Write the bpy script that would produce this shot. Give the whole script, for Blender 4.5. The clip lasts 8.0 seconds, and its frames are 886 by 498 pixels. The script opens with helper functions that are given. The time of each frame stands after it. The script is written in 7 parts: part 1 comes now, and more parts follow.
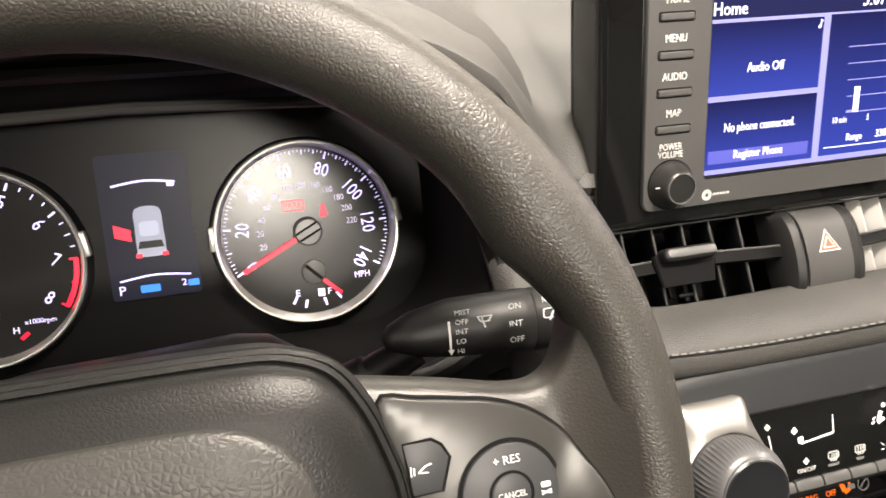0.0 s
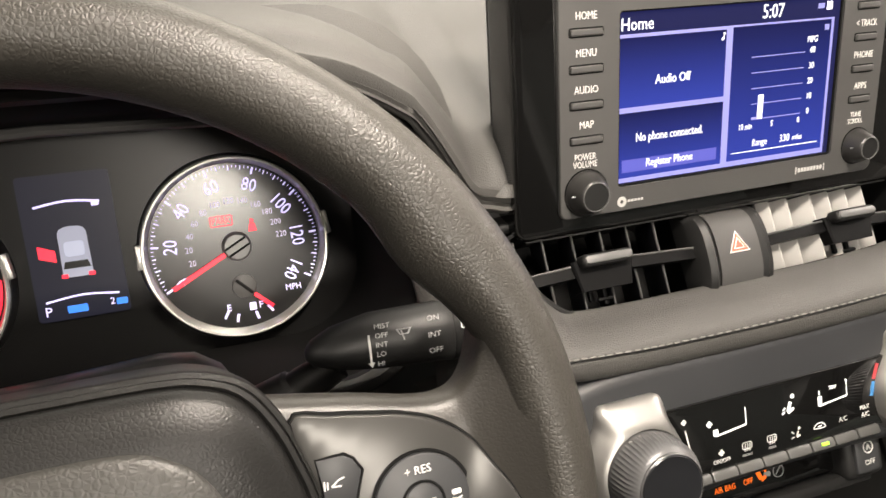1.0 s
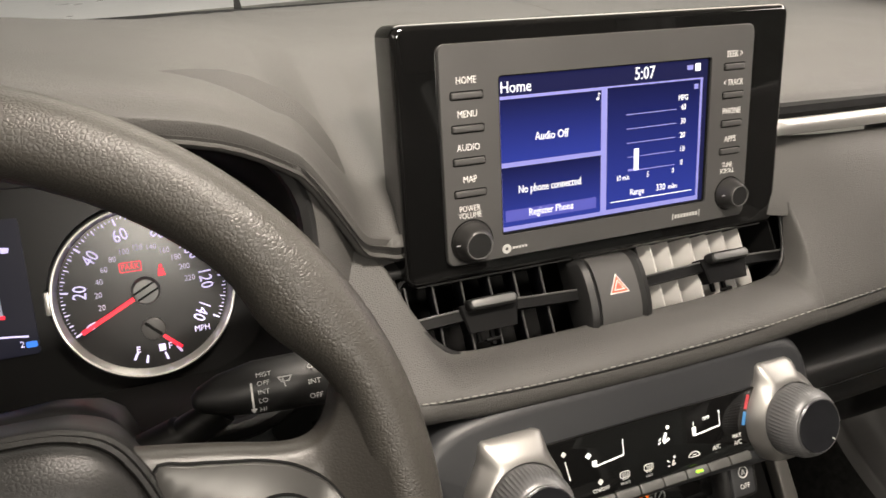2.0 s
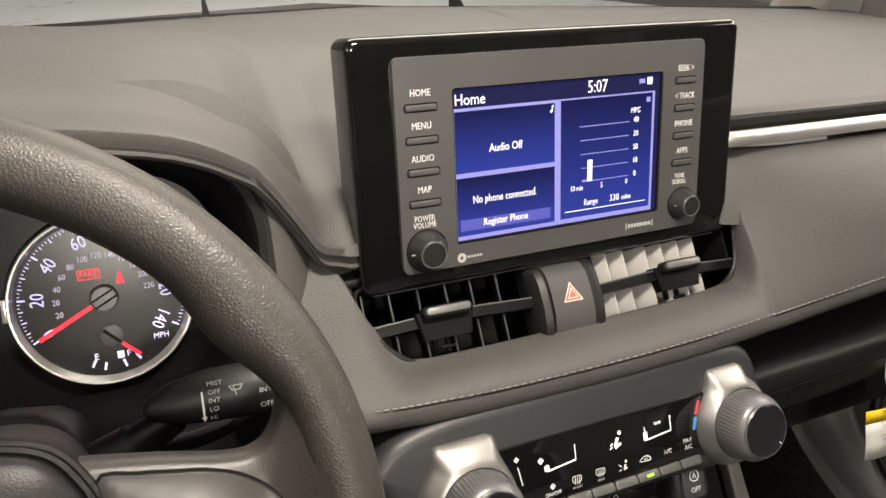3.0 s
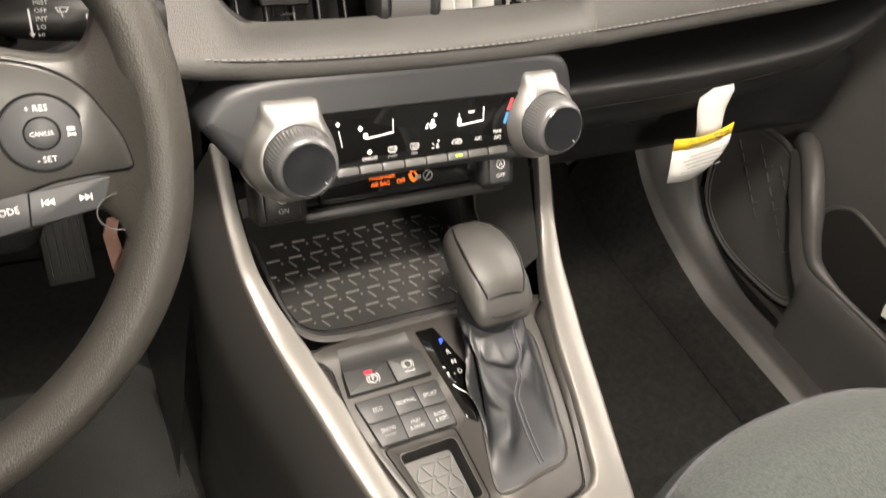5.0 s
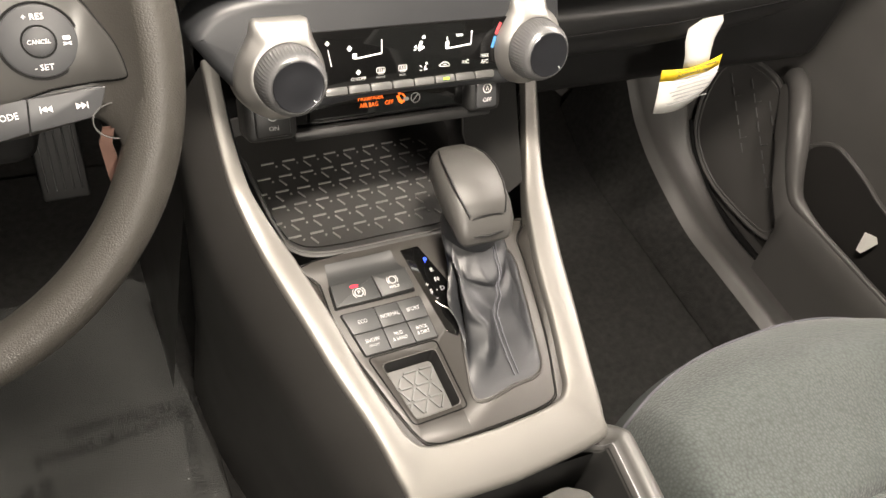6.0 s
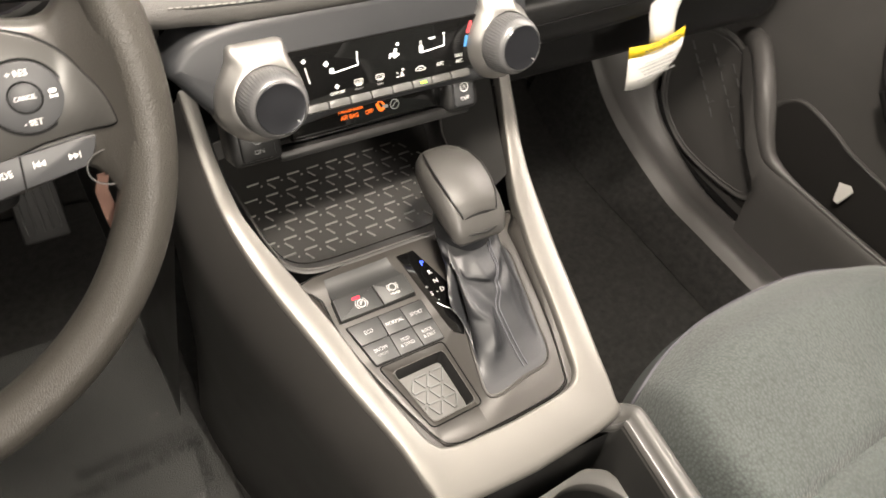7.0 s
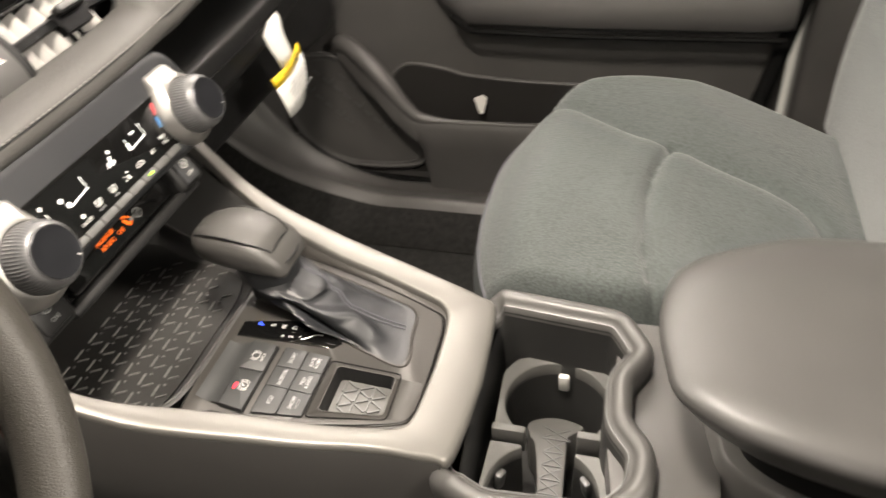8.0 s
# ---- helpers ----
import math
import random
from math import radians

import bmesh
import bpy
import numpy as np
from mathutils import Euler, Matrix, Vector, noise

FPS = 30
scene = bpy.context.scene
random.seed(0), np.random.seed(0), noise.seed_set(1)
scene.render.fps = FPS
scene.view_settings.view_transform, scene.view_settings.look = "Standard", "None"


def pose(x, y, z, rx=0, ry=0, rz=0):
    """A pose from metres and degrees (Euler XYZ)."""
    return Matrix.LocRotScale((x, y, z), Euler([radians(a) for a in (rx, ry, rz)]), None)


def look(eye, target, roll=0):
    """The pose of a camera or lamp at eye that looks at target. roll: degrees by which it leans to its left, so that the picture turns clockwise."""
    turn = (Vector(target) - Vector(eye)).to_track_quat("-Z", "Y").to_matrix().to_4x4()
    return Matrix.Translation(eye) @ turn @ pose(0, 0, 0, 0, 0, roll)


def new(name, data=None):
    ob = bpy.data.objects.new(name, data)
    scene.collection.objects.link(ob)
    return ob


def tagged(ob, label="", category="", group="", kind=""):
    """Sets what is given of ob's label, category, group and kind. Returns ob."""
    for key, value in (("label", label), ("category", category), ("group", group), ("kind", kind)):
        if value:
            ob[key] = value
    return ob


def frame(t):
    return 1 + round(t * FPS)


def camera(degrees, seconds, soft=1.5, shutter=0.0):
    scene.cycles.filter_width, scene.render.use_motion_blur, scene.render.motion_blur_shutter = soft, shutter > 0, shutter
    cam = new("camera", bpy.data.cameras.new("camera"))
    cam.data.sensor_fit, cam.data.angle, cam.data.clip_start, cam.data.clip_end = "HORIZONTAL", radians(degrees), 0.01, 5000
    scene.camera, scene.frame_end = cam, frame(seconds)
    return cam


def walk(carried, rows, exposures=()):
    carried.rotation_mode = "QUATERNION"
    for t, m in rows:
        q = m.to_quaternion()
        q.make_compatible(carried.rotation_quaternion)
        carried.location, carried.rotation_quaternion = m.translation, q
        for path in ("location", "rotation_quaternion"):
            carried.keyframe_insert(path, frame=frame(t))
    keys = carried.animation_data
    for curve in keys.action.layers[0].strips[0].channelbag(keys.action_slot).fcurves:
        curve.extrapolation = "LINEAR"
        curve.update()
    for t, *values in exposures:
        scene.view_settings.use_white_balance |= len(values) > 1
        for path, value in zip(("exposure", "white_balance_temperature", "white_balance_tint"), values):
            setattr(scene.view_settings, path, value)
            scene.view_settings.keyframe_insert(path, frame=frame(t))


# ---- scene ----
cam = camera(61.3, 8.0, shutter=0.3)
PATH = [
    (0, (-0.3201, -0.3208, 0.8229), (0.1818, 1.3038, -0.0249), 0.47),
    (0.5, (-0.3135, -0.3266, 0.8285), (0.2644, 1.2636, -0.0359), 0.57),
    (1, (-0.3063, -0.3313, 0.8338), (0.3009, 1.2549, -0.0178), 0.52),
    (1.5, (-0.2897, -0.3468, 0.8466), (0.3498, 1.2353, 0.0112), 0.73),
    (2, (-0.2751, -0.3623, 0.8629), (0.4205, 1.2059, 0.0461), 1.59),
    (3.3, (-0.2630, -0.3755, 0.8710), (0.4895, 1.1668, 0.0555), 2.74),
    (3.5, (-0.2633, -0.3795, 0.8654), (0.4993, 1.1467, 0.0293), 3.17),
    (4, (-0.2443, -0.4104, 0.8425), (0.5336, 1.0167, -0.1415), 5.51),
    (4.5, (-0.2329, -0.4399, 0.8601), (0.5714, 0.8306, -0.3012), 9.98),
    (5, (-0.2384, -0.4628, 0.8747), (0.5752, 0.6412, -0.4402), 15.23),
    (5.2, (-0.2433, -0.4705, 0.8803), (0.5721, 0.5729, -0.4822), 17.07),
    (6.3, (-0.2423, -0.4847, 0.8885), (0.5487, 0.4831, -0.5426), 18.77),
    (6.5, (-0.2472, -0.4803, 0.8917), (0.5517, 0.4788, -0.5407), 18.91),
    (7, (-0.2553, -0.4727, 0.8923), (0.5823, 0.4536, -0.5396), 14.29),
    (7.5, (-0.3050, -0.4575, 0.8952), (0.7785, 0.2941, -0.4726), 2.35),
    (8, (-0.3840, -0.4572, 0.8357), (1.0282, 0.0032, -0.3490), -5.53),
]
walk(cam, [(t, look(eye, target, roll)) for t, eye, target, roll in PATH], exposures=[(0.0, -0.02), (1.0, -0.25), (2.0, -0.64), (3.5, -0.62), (4.0, -0.36), (5.0, 0.17), (7.0, 0.42), (8.0, 0.29)])

# ---- world and light ----
world = bpy.data.worlds.new("showroom_air")
world.use_nodes = True
scene.world = world
world.node_tree.nodes["Background"].inputs[0].default_value = (1.0, 0.93, 0.84, 1)
world.node_tree.nodes["Background"].inputs[1].default_value = 0.11
scene.view_settings.exposure = 0.0


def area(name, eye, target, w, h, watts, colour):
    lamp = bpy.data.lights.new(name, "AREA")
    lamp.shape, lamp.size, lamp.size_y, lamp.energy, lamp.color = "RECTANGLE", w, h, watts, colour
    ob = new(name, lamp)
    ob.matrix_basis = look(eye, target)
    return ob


# Added area lamps at the openings stand in for light from outside.
area("windscreen_light", (0.25, 0.34, 1.10), (0.10, -0.25, 0.45), 0.9, 0.30, 5.8, (1.0, 0.86, 0.71))
area("driver_door_light", (-0.80, -0.38, 1.06), (0.50, -0.12, 0.42), 0.5, 0.22, 2.3, (1.0, 0.90, 0.80))
area("passenger_window_light", (0.70, -0.12, 1.10), (0.35, -0.15, 0.2), 0.6, 0.2, 7.4, (1.0, 0.89, 0.80))
# Unseen lamp added to brighten hall and bonnet beyond the glass.
area("showroom_fill_lamp", (1.0, 2.0, 3.45), (1.0, 2.01, 0.0), 4.0, 4.0, 210.0, (1.0, 0.96, 0.88))
# Unseen lamp behind, set where the glare on the dial points back to.
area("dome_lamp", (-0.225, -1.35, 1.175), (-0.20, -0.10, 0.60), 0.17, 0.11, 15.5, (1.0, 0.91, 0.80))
# Unseen fill lamp added overhead to brighten wheel and console.
area("cabin_fill_lamp", (-0.10, -0.30, 1.18), (-0.12, -0.16, 0.5), 0.16, 0.09, 12.5, (1.0, 0.89, 0.77))

# ---- materials ----


def mat(name, base, rough=0.5, metal=0.0, grain=0.0, cell=0.0015, kind="noise", vary=0.12, emit=None, power=1.0, coat=0.0, vary_size=0.05, rough_vary=0.08, spec=0.5):
    m = bpy.data.materials.new(name)
    m.use_nodes = True
    nt = m.node_tree
    b = nt.nodes["Principled BSDF"]
    b.inputs["Base Color"].default_value = (*base, 1)
    b.inputs["Roughness"].default_value = rough
    b.inputs["Metallic"].default_value = metal
    b.inputs["Coat Weight"].default_value = coat
    b.inputs["Specular IOR Level"].default_value = spec
    if emit:
        b.inputs["Emission Color"].default_value = (*emit, 1)
        b.inputs["Emission Strength"].default_value = power
    co = nt.nodes.new("ShaderNodeTexCoord")
    if vary:
        n = nt.nodes.new("ShaderNodeTexNoise")
        n.inputs["Scale"].default_value = 1 / vary_size
        n.inputs["Detail"].default_value = 6
        nt.links.new(co.outputs["Object"], n.inputs["Vector"])
        ramp = nt.nodes.new("ShaderNodeMapRange")
        ramp.inputs[3].default_value, ramp.inputs[4].default_value = 1 - vary, 1 + vary
        nt.links.new(n.outputs[0], ramp.inputs[0])
        mix = nt.nodes.new("ShaderNodeVectorMath")
        mix.operation = "SCALE"
        mix.inputs[0].default_value = base
        nt.links.new(ramp.outputs[0], mix.inputs["Scale"])
        nt.links.new(mix.outputs[0], b.inputs["Base Color"])
        if rough_vary:
            r2 = nt.nodes.new("ShaderNodeMapRange")
            r2.inputs[3].default_value, r2.inputs[4].default_value = max(0.02, rough - rough_vary), rough + rough_vary
            nt.links.new(n.outputs[0], r2.inputs[0])
            nt.links.new(r2.outputs[0], b.inputs["Roughness"])
    if grain:
        if kind == "cells":
            t = nt.nodes.new("ShaderNodeTexVoronoi")
            t.feature = "DISTANCE_TO_EDGE"
        else:
            t = nt.nodes.new("ShaderNodeTexNoise")
            t.inputs["Detail"].default_value = 3
        t.inputs["Scale"].default_value = 1 / cell
        nt.links.new(co.outputs["Object"], t.inputs["Vector"])
        bump = nt.nodes.new("ShaderNodeBump")
        bump.inputs["Strength"].default_value = grain
        bump.inputs["Distance"].default_value = cell * 0.5
        if kind == "cells":
            dome = nt.nodes.new("ShaderNodeMapRange")
            dome.interpolation_type = "SMOOTHSTEP"
            dome.inputs[2].default_value = 0.30
            nt.links.new(t.outputs["Distance"], dome.inputs[0])
            nt.links.new(dome.outputs[0], bump.inputs["Height"])
        else:
            nt.links.new(t.outputs[0], bump.inputs["Height"])
        nt.links.new(bump.outputs[0], b.inputs["Normal"])
    return m


def weave(name, base, pitch):
    """Ribbed upholstery cloth: rows of small knots."""
    m = mat(name, base, 0.9, vary=0.15, vary_size=0.08)
    nt = m.node_tree
    b = nt.nodes["Principled BSDF"]
    b.inputs["Sheen Weight"].default_value = 0.25
    co = nt.nodes.new("ShaderNodeTexCoord")
    knots = nt.nodes.new("ShaderNodeTexVoronoi")
    knots.inputs["Scale"].default_value = 1.0 / pitch
    knots.inputs["Randomness"].default_value = 0.8
    nt.links.new(co.outputs["Object"], knots.inputs["Vector"])
    knot = nt.nodes.new("ShaderNodeMath")
    knot.operation = "SUBTRACT"
    knot.inputs[0].default_value = 1.0
    nt.links.new(knots.outputs["Distance"], knot.inputs[1])
    bump = nt.nodes.new("ShaderNodeBump")
    # Darker between the knots: the weave's own shade is put into its colour.
    knot_shade = nt.nodes.new("ShaderNodeMapRange")
    knot_shade.inputs[3].default_value, knot_shade.inputs[4].default_value = 0.52, 1.25
    nt.links.new(knot.outputs[0], knot_shade.inputs[0])
    src = b.inputs["Base Color"].links[0].from_socket
    tint = nt.nodes.new("ShaderNodeVectorMath")
    tint.operation = "SCALE"
    nt.links.new(src, tint.inputs[0])
    nt.links.new(knot_shade.outputs[0], tint.inputs["Scale"])
    nt.links.new(tint.outputs[0], b.inputs["Base Color"])
    bump.inputs["Strength"].default_value = 0.6
    bump.inputs["Distance"].default_value = pitch * 0.30
    nt.links.new(knot.outputs[0], bump.inputs["Height"])
    nt.links.new(bump.outputs[0], b.inputs["Normal"])
    return m


RIM = mat("grained_urethane", (0.032, 0.0298, 0.0258), 0.42, grain=0.20, cell=0.0016, kind="cells")
SPOKEM = mat("spoke_urethane", (0.0255, 0.0236, 0.0206), 0.42, grain=0.09, cell=0.0017, kind="cells")
SOFT = mat("soft_black_plastic", (0.012, 0.0118, 0.0112), 0.44, grain=0.12, cell=0.0016, kind="cells", spec=0.3)
PAD = mat("airbag_grain", (0.030, 0.0292, 0.0265), 0.44, grain=0.15, cell=0.0023, kind="cells")
DASH = mat("dash_skin", (0.055, 0.053, 0.050), 0.56, grain=0.26, cell=0.0014, kind="cells")
HARD = mat("hard_black_plastic", (0.011, 0.011, 0.011), 0.46, grain=0.25, cell=0.0007, spec=0.35)
# Near-black; gaps and cavities get part of their shade from this colour.
DEEP = mat("black_recess", (0.005, 0.005, 0.005), 0.7, spec=0.12)
FACEM = mat("cluster_face", (0.006, 0.006, 0.006), 0.34, vary=0.05, rough_vary=0, spec=0.18)
FLANK = mat("console_flank", (0.024, 0.0228, 0.0215), 0.44, grain=0.25, cell=0.0008)
GREYP = mat("dark_grey_plastic", (0.052, 0.051, 0.050), 0.46, grain=0.15, cell=0.0005)
KEY = mat("switch_plastic", (0.033, 0.034, 0.036), 0.45, grain=0.1, cell=0.0005)
POD = mat("spoke_pod_paint", (0.046, 0.045, 0.0425), 0.34, metal=0.35, vary=0.05)
GLOSS = mat("gloss_black", (0.004, 0.004, 0.004), 0.06, vary=0, coat=0.5)
SILVER = mat("satin_silver_paint", (0.155, 0.149, 0.137), 0.40, metal=0.45, grain=0.05, cell=0.0004, vary=0.04, rough_vary=0.05)
CUPW = mat("cup_well_black", (0.030, 0.030, 0.029), 0.50, grain=0.2, cell=0.0007, spec=0.4)
CUPR = mat("cup_rim_grey", (0.068, 0.066, 0.063), 0.40, grain=0.1, cell=0.0005)
CUPI = mat("cup_insert_grey", (0.088, 0.087, 0.082), 0.48, grain=0.2, cell=0.0006)
GRIPM = mat("knob_grip_grey", (0.13, 0.13, 0.132), 0.36, metal=0.35, vary=0.06)
KNURL = mat("grey_knurl", (0.13, 0.13, 0.13), 0.38, metal=0.3, vary=0.06)
CAP = mat("dark_turned_cap", (0.026, 0.027, 0.031), 0.30, metal=0.6, vary=0.05)
CHROME = mat("chrome", (0.88, 0.87, 0.84), 0.34, metal=0.9, vary=0.03)
MODEK = mat("mode_key_grey", (0.032, 0.033, 0.033), 0.45, vary=0.05)
BEZEL = mat("satin_aluminium", (0.35, 0.342, 0.328), 0.42, metal=0.9, grain=0.04, cell=0.0004, vary=0.05)
CKEY = mat("climate_key_grey", (0.070, 0.070, 0.068), 0.40, vary=0.05)
KNOBM = mat("dark_metal_knob", (0.045, 0.044, 0.043), 0.33, metal=0.5, vary=0.05)
RINGM = mat("satin_ring", (0.88, 0.87, 0.83), 0.30, metal=0.8, vary=0.04)
PLATE = mat("console_plate", (0.042, 0.039, 0.0355), 0.42, metal=0.1, grain=0.15, cell=0.0004, vary=0.06)
MATR = mat("rubber_mat", (0.022, 0.0213, 0.0200), 0.60, grain=0.3, cell=0.0006)
# Paler than the liner: the ribs' highlights are put into their colour.
RIB = mat("rib_highlight", (0.15, 0.148, 0.14), 0.30, grain=0.1, cell=0.0006)
BOOT = mat("boot_leather", (0.019, 0.0200, 0.0222), 0.42, grain=0.08, cell=0.0010, kind="cells")
KNOB = mat("shifter_leather", (0.055, 0.053, 0.050), 0.44, grain=0.08, cell=0.0010, kind="cells")
THREAD = mat("grey_thread", (0.17, 0.166, 0.155), 0.8, vary=0.1)
DTHREAD = mat("dark_thread", (0.07, 0.07, 0.08), 0.7, vary=0.1)
CARPET = mat("carpet", (0.017, 0.0166, 0.0157), 0.95, grain=0.9, cell=0.002, vary=0.85, vary_size=0.009, spec=0.2)
ARML = mat("armrest_leather", (0.052, 0.0505, 0.0485), 0.41, grain=0.07, cell=0.0012, kind="cells")
CLIMH = mat("climate_housing", (0.0215, 0.0225, 0.0245), 0.46, grain=0.15, cell=0.0005)
CLOTH = weave("seat_cloth", (0.050, 0.0585, 0.055), 0.0030)
SIDEC = mat("seat_side_cloth", (0.060, 0.066, 0.062), 0.85, grain=0.4, cell=0.0012)
DOORM = mat("door_plastic", (0.078, 0.0750, 0.0725), 0.38, grain=0.3, cell=0.0010)
DOORP = mat("door_pad", (0.088, 0.085, 0.083), 0.6, grain=0.1, cell=0.0012, kind="cells")
PAPER = mat("white_tag_card", (0.80, 0.79, 0.75), 0.6, vary=0.03)
YELLOW = mat("yellow_band", (0.85, 0.58, 0.02), 0.55, vary=0.03)
FAINT = mat("faint_ink", (0.42, 0.42, 0.42), 0.7, vary=0)
INKM = mat("grey_ink", (0.10, 0.10, 0.10), 0.7, vary=0)
BLACKI = mat("black_ink", (0.010, 0.010, 0.010), 0.7, vary=0)
LEGEND = mat("white_legend", (0.62, 0.62, 0.60), 0.5, vary=0)
DIM = mat("dim_legend", (0.28, 0.28, 0.28), 0.5, vary=0)
LIT = mat("lit_white", (0.6, 0.6, 0.65), 0.5, vary=0, emit=(0.62, 0.52, 0.95), power=1.6)
COVER = mat("airbag_cover_plastic", (0.009, 0.0088, 0.0084), 0.40, grain=0.12, cell=0.0016, kind="cells", spec=0.3)
STALKM = mat("stalk_plastic", (0.011, 0.011, 0.011), 0.36, grain=0.1, cell=0.0006, spec=0.3)
DLIT = mat("lit_dim_white", (0.4, 0.4, 0.4), 0.5, vary=0, emit=(0.58, 0.50, 0.75), power=1.0)
WLIT = mat("lit_plain_white", (0.6, 0.6, 0.6), 0.5, vary=0, emit=(1.0, 0.97, 0.9), power=1.2)
RED = mat("lit_red", (0.3, 0.01, 0.01), 0.4, vary=0, emit=(1.0, 0.008, 0.04), power=2.2)
ORANGE = mat("lit_orange", (0.6, 0.15, 0.02), 0.4, vary=0, emit=(1.0, 0.13, 0.005), power=1.1)
GREEN = mat("lit_green", (0.3, 0.6, 0.05), 0.4, vary=0, emit=(0.45, 1.0, 0.03), power=1.0)
BLUE = mat("lit_blue", (0.05, 0.1, 0.8), 0.4, vary=0, emit=(0.04, 0.09, 1.0), power=2.4)
CYAN = mat("lit_cyan", (0.05, 0.2, 0.8), 0.4, vary=0, emit=(0.02, 0.25, 1.0), power=0.8)
DIALM = mat("dial_face", (0.016, 0.016, 0.016), 0.24, vary=0.1, rough_vary=0, spec=0.34)
LCD = mat("cluster_lcd", (0.006, 0.006, 0.008), 0.35, vary=0, emit=(0.10, 0.10, 0.18), power=0.16, spec=0.15)
REDP = mat("hazard_red", (0.75, 0.10, 0.06), 0.5, vary=0)
WARM = mat("red_stripe", (0.45, 0.05, 0.06), 0.5, vary=0)
COOL = mat("blue_stripe", (0.05, 0.20, 0.45), 0.5, vary=0)
# Right vent's vanes: the light on them is put into this pale colour.
VANE_LIT = mat("vane_painted_lit", (0.37, 0.362, 0.345), 0.5, vary=0.06)
BLADE = mat("vent_blade", (0.0022, 0.0022, 0.0024), 0.50, spec=0.12, grain=0.05, cell=0.0005)
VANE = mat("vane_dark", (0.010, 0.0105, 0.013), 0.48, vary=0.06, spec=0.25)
TAN = mat("brown_leather", (0.105, 0.058, 0.044), 0.6, grain=0.3, cell=0.001)
ROOFM = mat("headliner", (0.45, 0.43, 0.40), 0.95, grain=0.3, cell=0.002)
WALLM = mat("showroom_paint", (0.72, 0.70, 0.66), 0.8, vary=0.04, vary_size=0.6)
SHOWF = mat("showroom_tile", (0.45, 0.43, 0.40), 0.35, vary=0.08, vary_size=0.5)
BODYP = mat("car_body_paint", (0.55, 0.55, 0.56), 0.3, metal=0.3, vary=0.03)
PEDALM = mat("pedal_rubber", (0.008, 0.008, 0.008), 0.6, grain=0.2, cell=0.001)
LOGO = mat("pale_logo", (0.42, 0.42, 0.41), 0.5, vary=0)


def film_sheet():
    m = bpy.data.materials.new("clear_film")
    m.use_nodes = True
    b = m.node_tree.nodes["Principled BSDF"]
    b.inputs["Base Color"].default_value = (0.14, 0.145, 0.14, 1)
    b.inputs["Roughness"].default_value = 0.10
    b.inputs["Alpha"].default_value = 0.26
    return m


def glass(name):
    m = bpy.data.materials.new(name)
    m.use_nodes = True
    b = m.node_tree.nodes["Principled BSDF"]
    b.inputs["Base Color"].default_value = (0.93, 0.96, 0.95, 1)
    b.inputs["Roughness"].default_value = 0.02
    b.inputs["Transmission Weight"].default_value = 1.0
    b.inputs["IOR"].default_value = 1.03
    return m


def screen_blue():
    """Backlit panel, deeper blue towards its top."""
    m = mat("screen_blue", (0.004, 0.004, 0.01), 0.25, vary=0, spec=0.12)
    nt = m.node_tree
    b = nt.nodes["Principled BSDF"]
    co = nt.nodes.new("ShaderNodeTexCoord")
    sep = nt.nodes.new("ShaderNodeSeparateXYZ")
    nt.links.new(co.outputs["Generated"], sep.inputs[0])
    ramp = nt.nodes.new("ShaderNodeValToRGB")
    ramp.color_ramp.elements[0].color = (0.040, 0.065, 0.46, 1)
    ramp.color_ramp.elements[1].color = (0.006, 0.009, 0.075, 1)
    nt.links.new(sep.outputs["Y"], ramp.inputs[0])
    nt.links.new(ramp.outputs[0], b.inputs["Emission Color"])
    b.inputs["Emission Strength"].default_value = 1.18
    return m


FILM = film_sheet()
GLASS = glass("window_glass")
SBLUE = screen_blue()
SNAVY = mat("screen_navy", (0.004, 0.004, 0.01), 0.25, vary=0, spec=0.12, emit=(0.016, 0.018, 0.085), power=1.15)
SLINE = mat("screen_lavender", (0.1, 0.1, 0.2), 0.3, vary=0, emit=(0.28, 0.28, 0.75), power=1.12)
SBAR = mat("screen_bar", (0.05, 0.05, 0.2), 0.3, vary=0, emit=(0.045, 0.055, 0.30), power=1.3)
STEXT = mat("screen_white", (0.5, 0.5, 0.5), 0.3, vary=0, emit=(0.85, 0.87, 1.0), power=1.25)

# ---- building helpers ----


def thing(name, label, category, m=None, group="", kind=""):
    ob = new(name)
    ob.empty_display_size = 0.02
    ob.matrix_basis = m or Matrix()
    return tagged(ob, label, category, group, kind)


def mesh_of(name, bm, material, sharp=35):
    me = bpy.data.meshes.new(name)
    bmesh.ops.recalc_face_normals(bm, faces=bm.faces)
    for f in bm.faces:
        f.smooth = True
    bm.to_mesh(me)
    bm.free()
    me.set_sharp_from_angle(angle=radians(sharp))
    me.materials.append(material)
    return me


def part(name, bm, material, parent, label="", m=None, sharp=35):
    ob = new(name, bm if isinstance(bm, bpy.types.Mesh) else mesh_of(name, bm, material, sharp))
    ob.parent = parent
    if m:
        ob.matrix_basis = m
    return tagged(ob, label)


def solo(name, bm, material, label, category, kind="", group="", m=None, sharp=35):
    ob = new(name, mesh_of(name, bm, material, sharp))
    if m:
        ob.matrix_basis = m
    return tagged(ob, label, category, group, kind)


def joined(*bms):
    out = bms[0]
    for b in bms[1:]:
        vs = [out.verts.new(v.co) for v in b.verts]
        b.verts.index_update()
        for f in b.faces:
            try:
                out.faces.new([vs[v.index] for v in f.verts])
            except ValueError:
                pass
        b.free()
    return out


def moved(bm, m):
    bm.transform(m)
    return bm


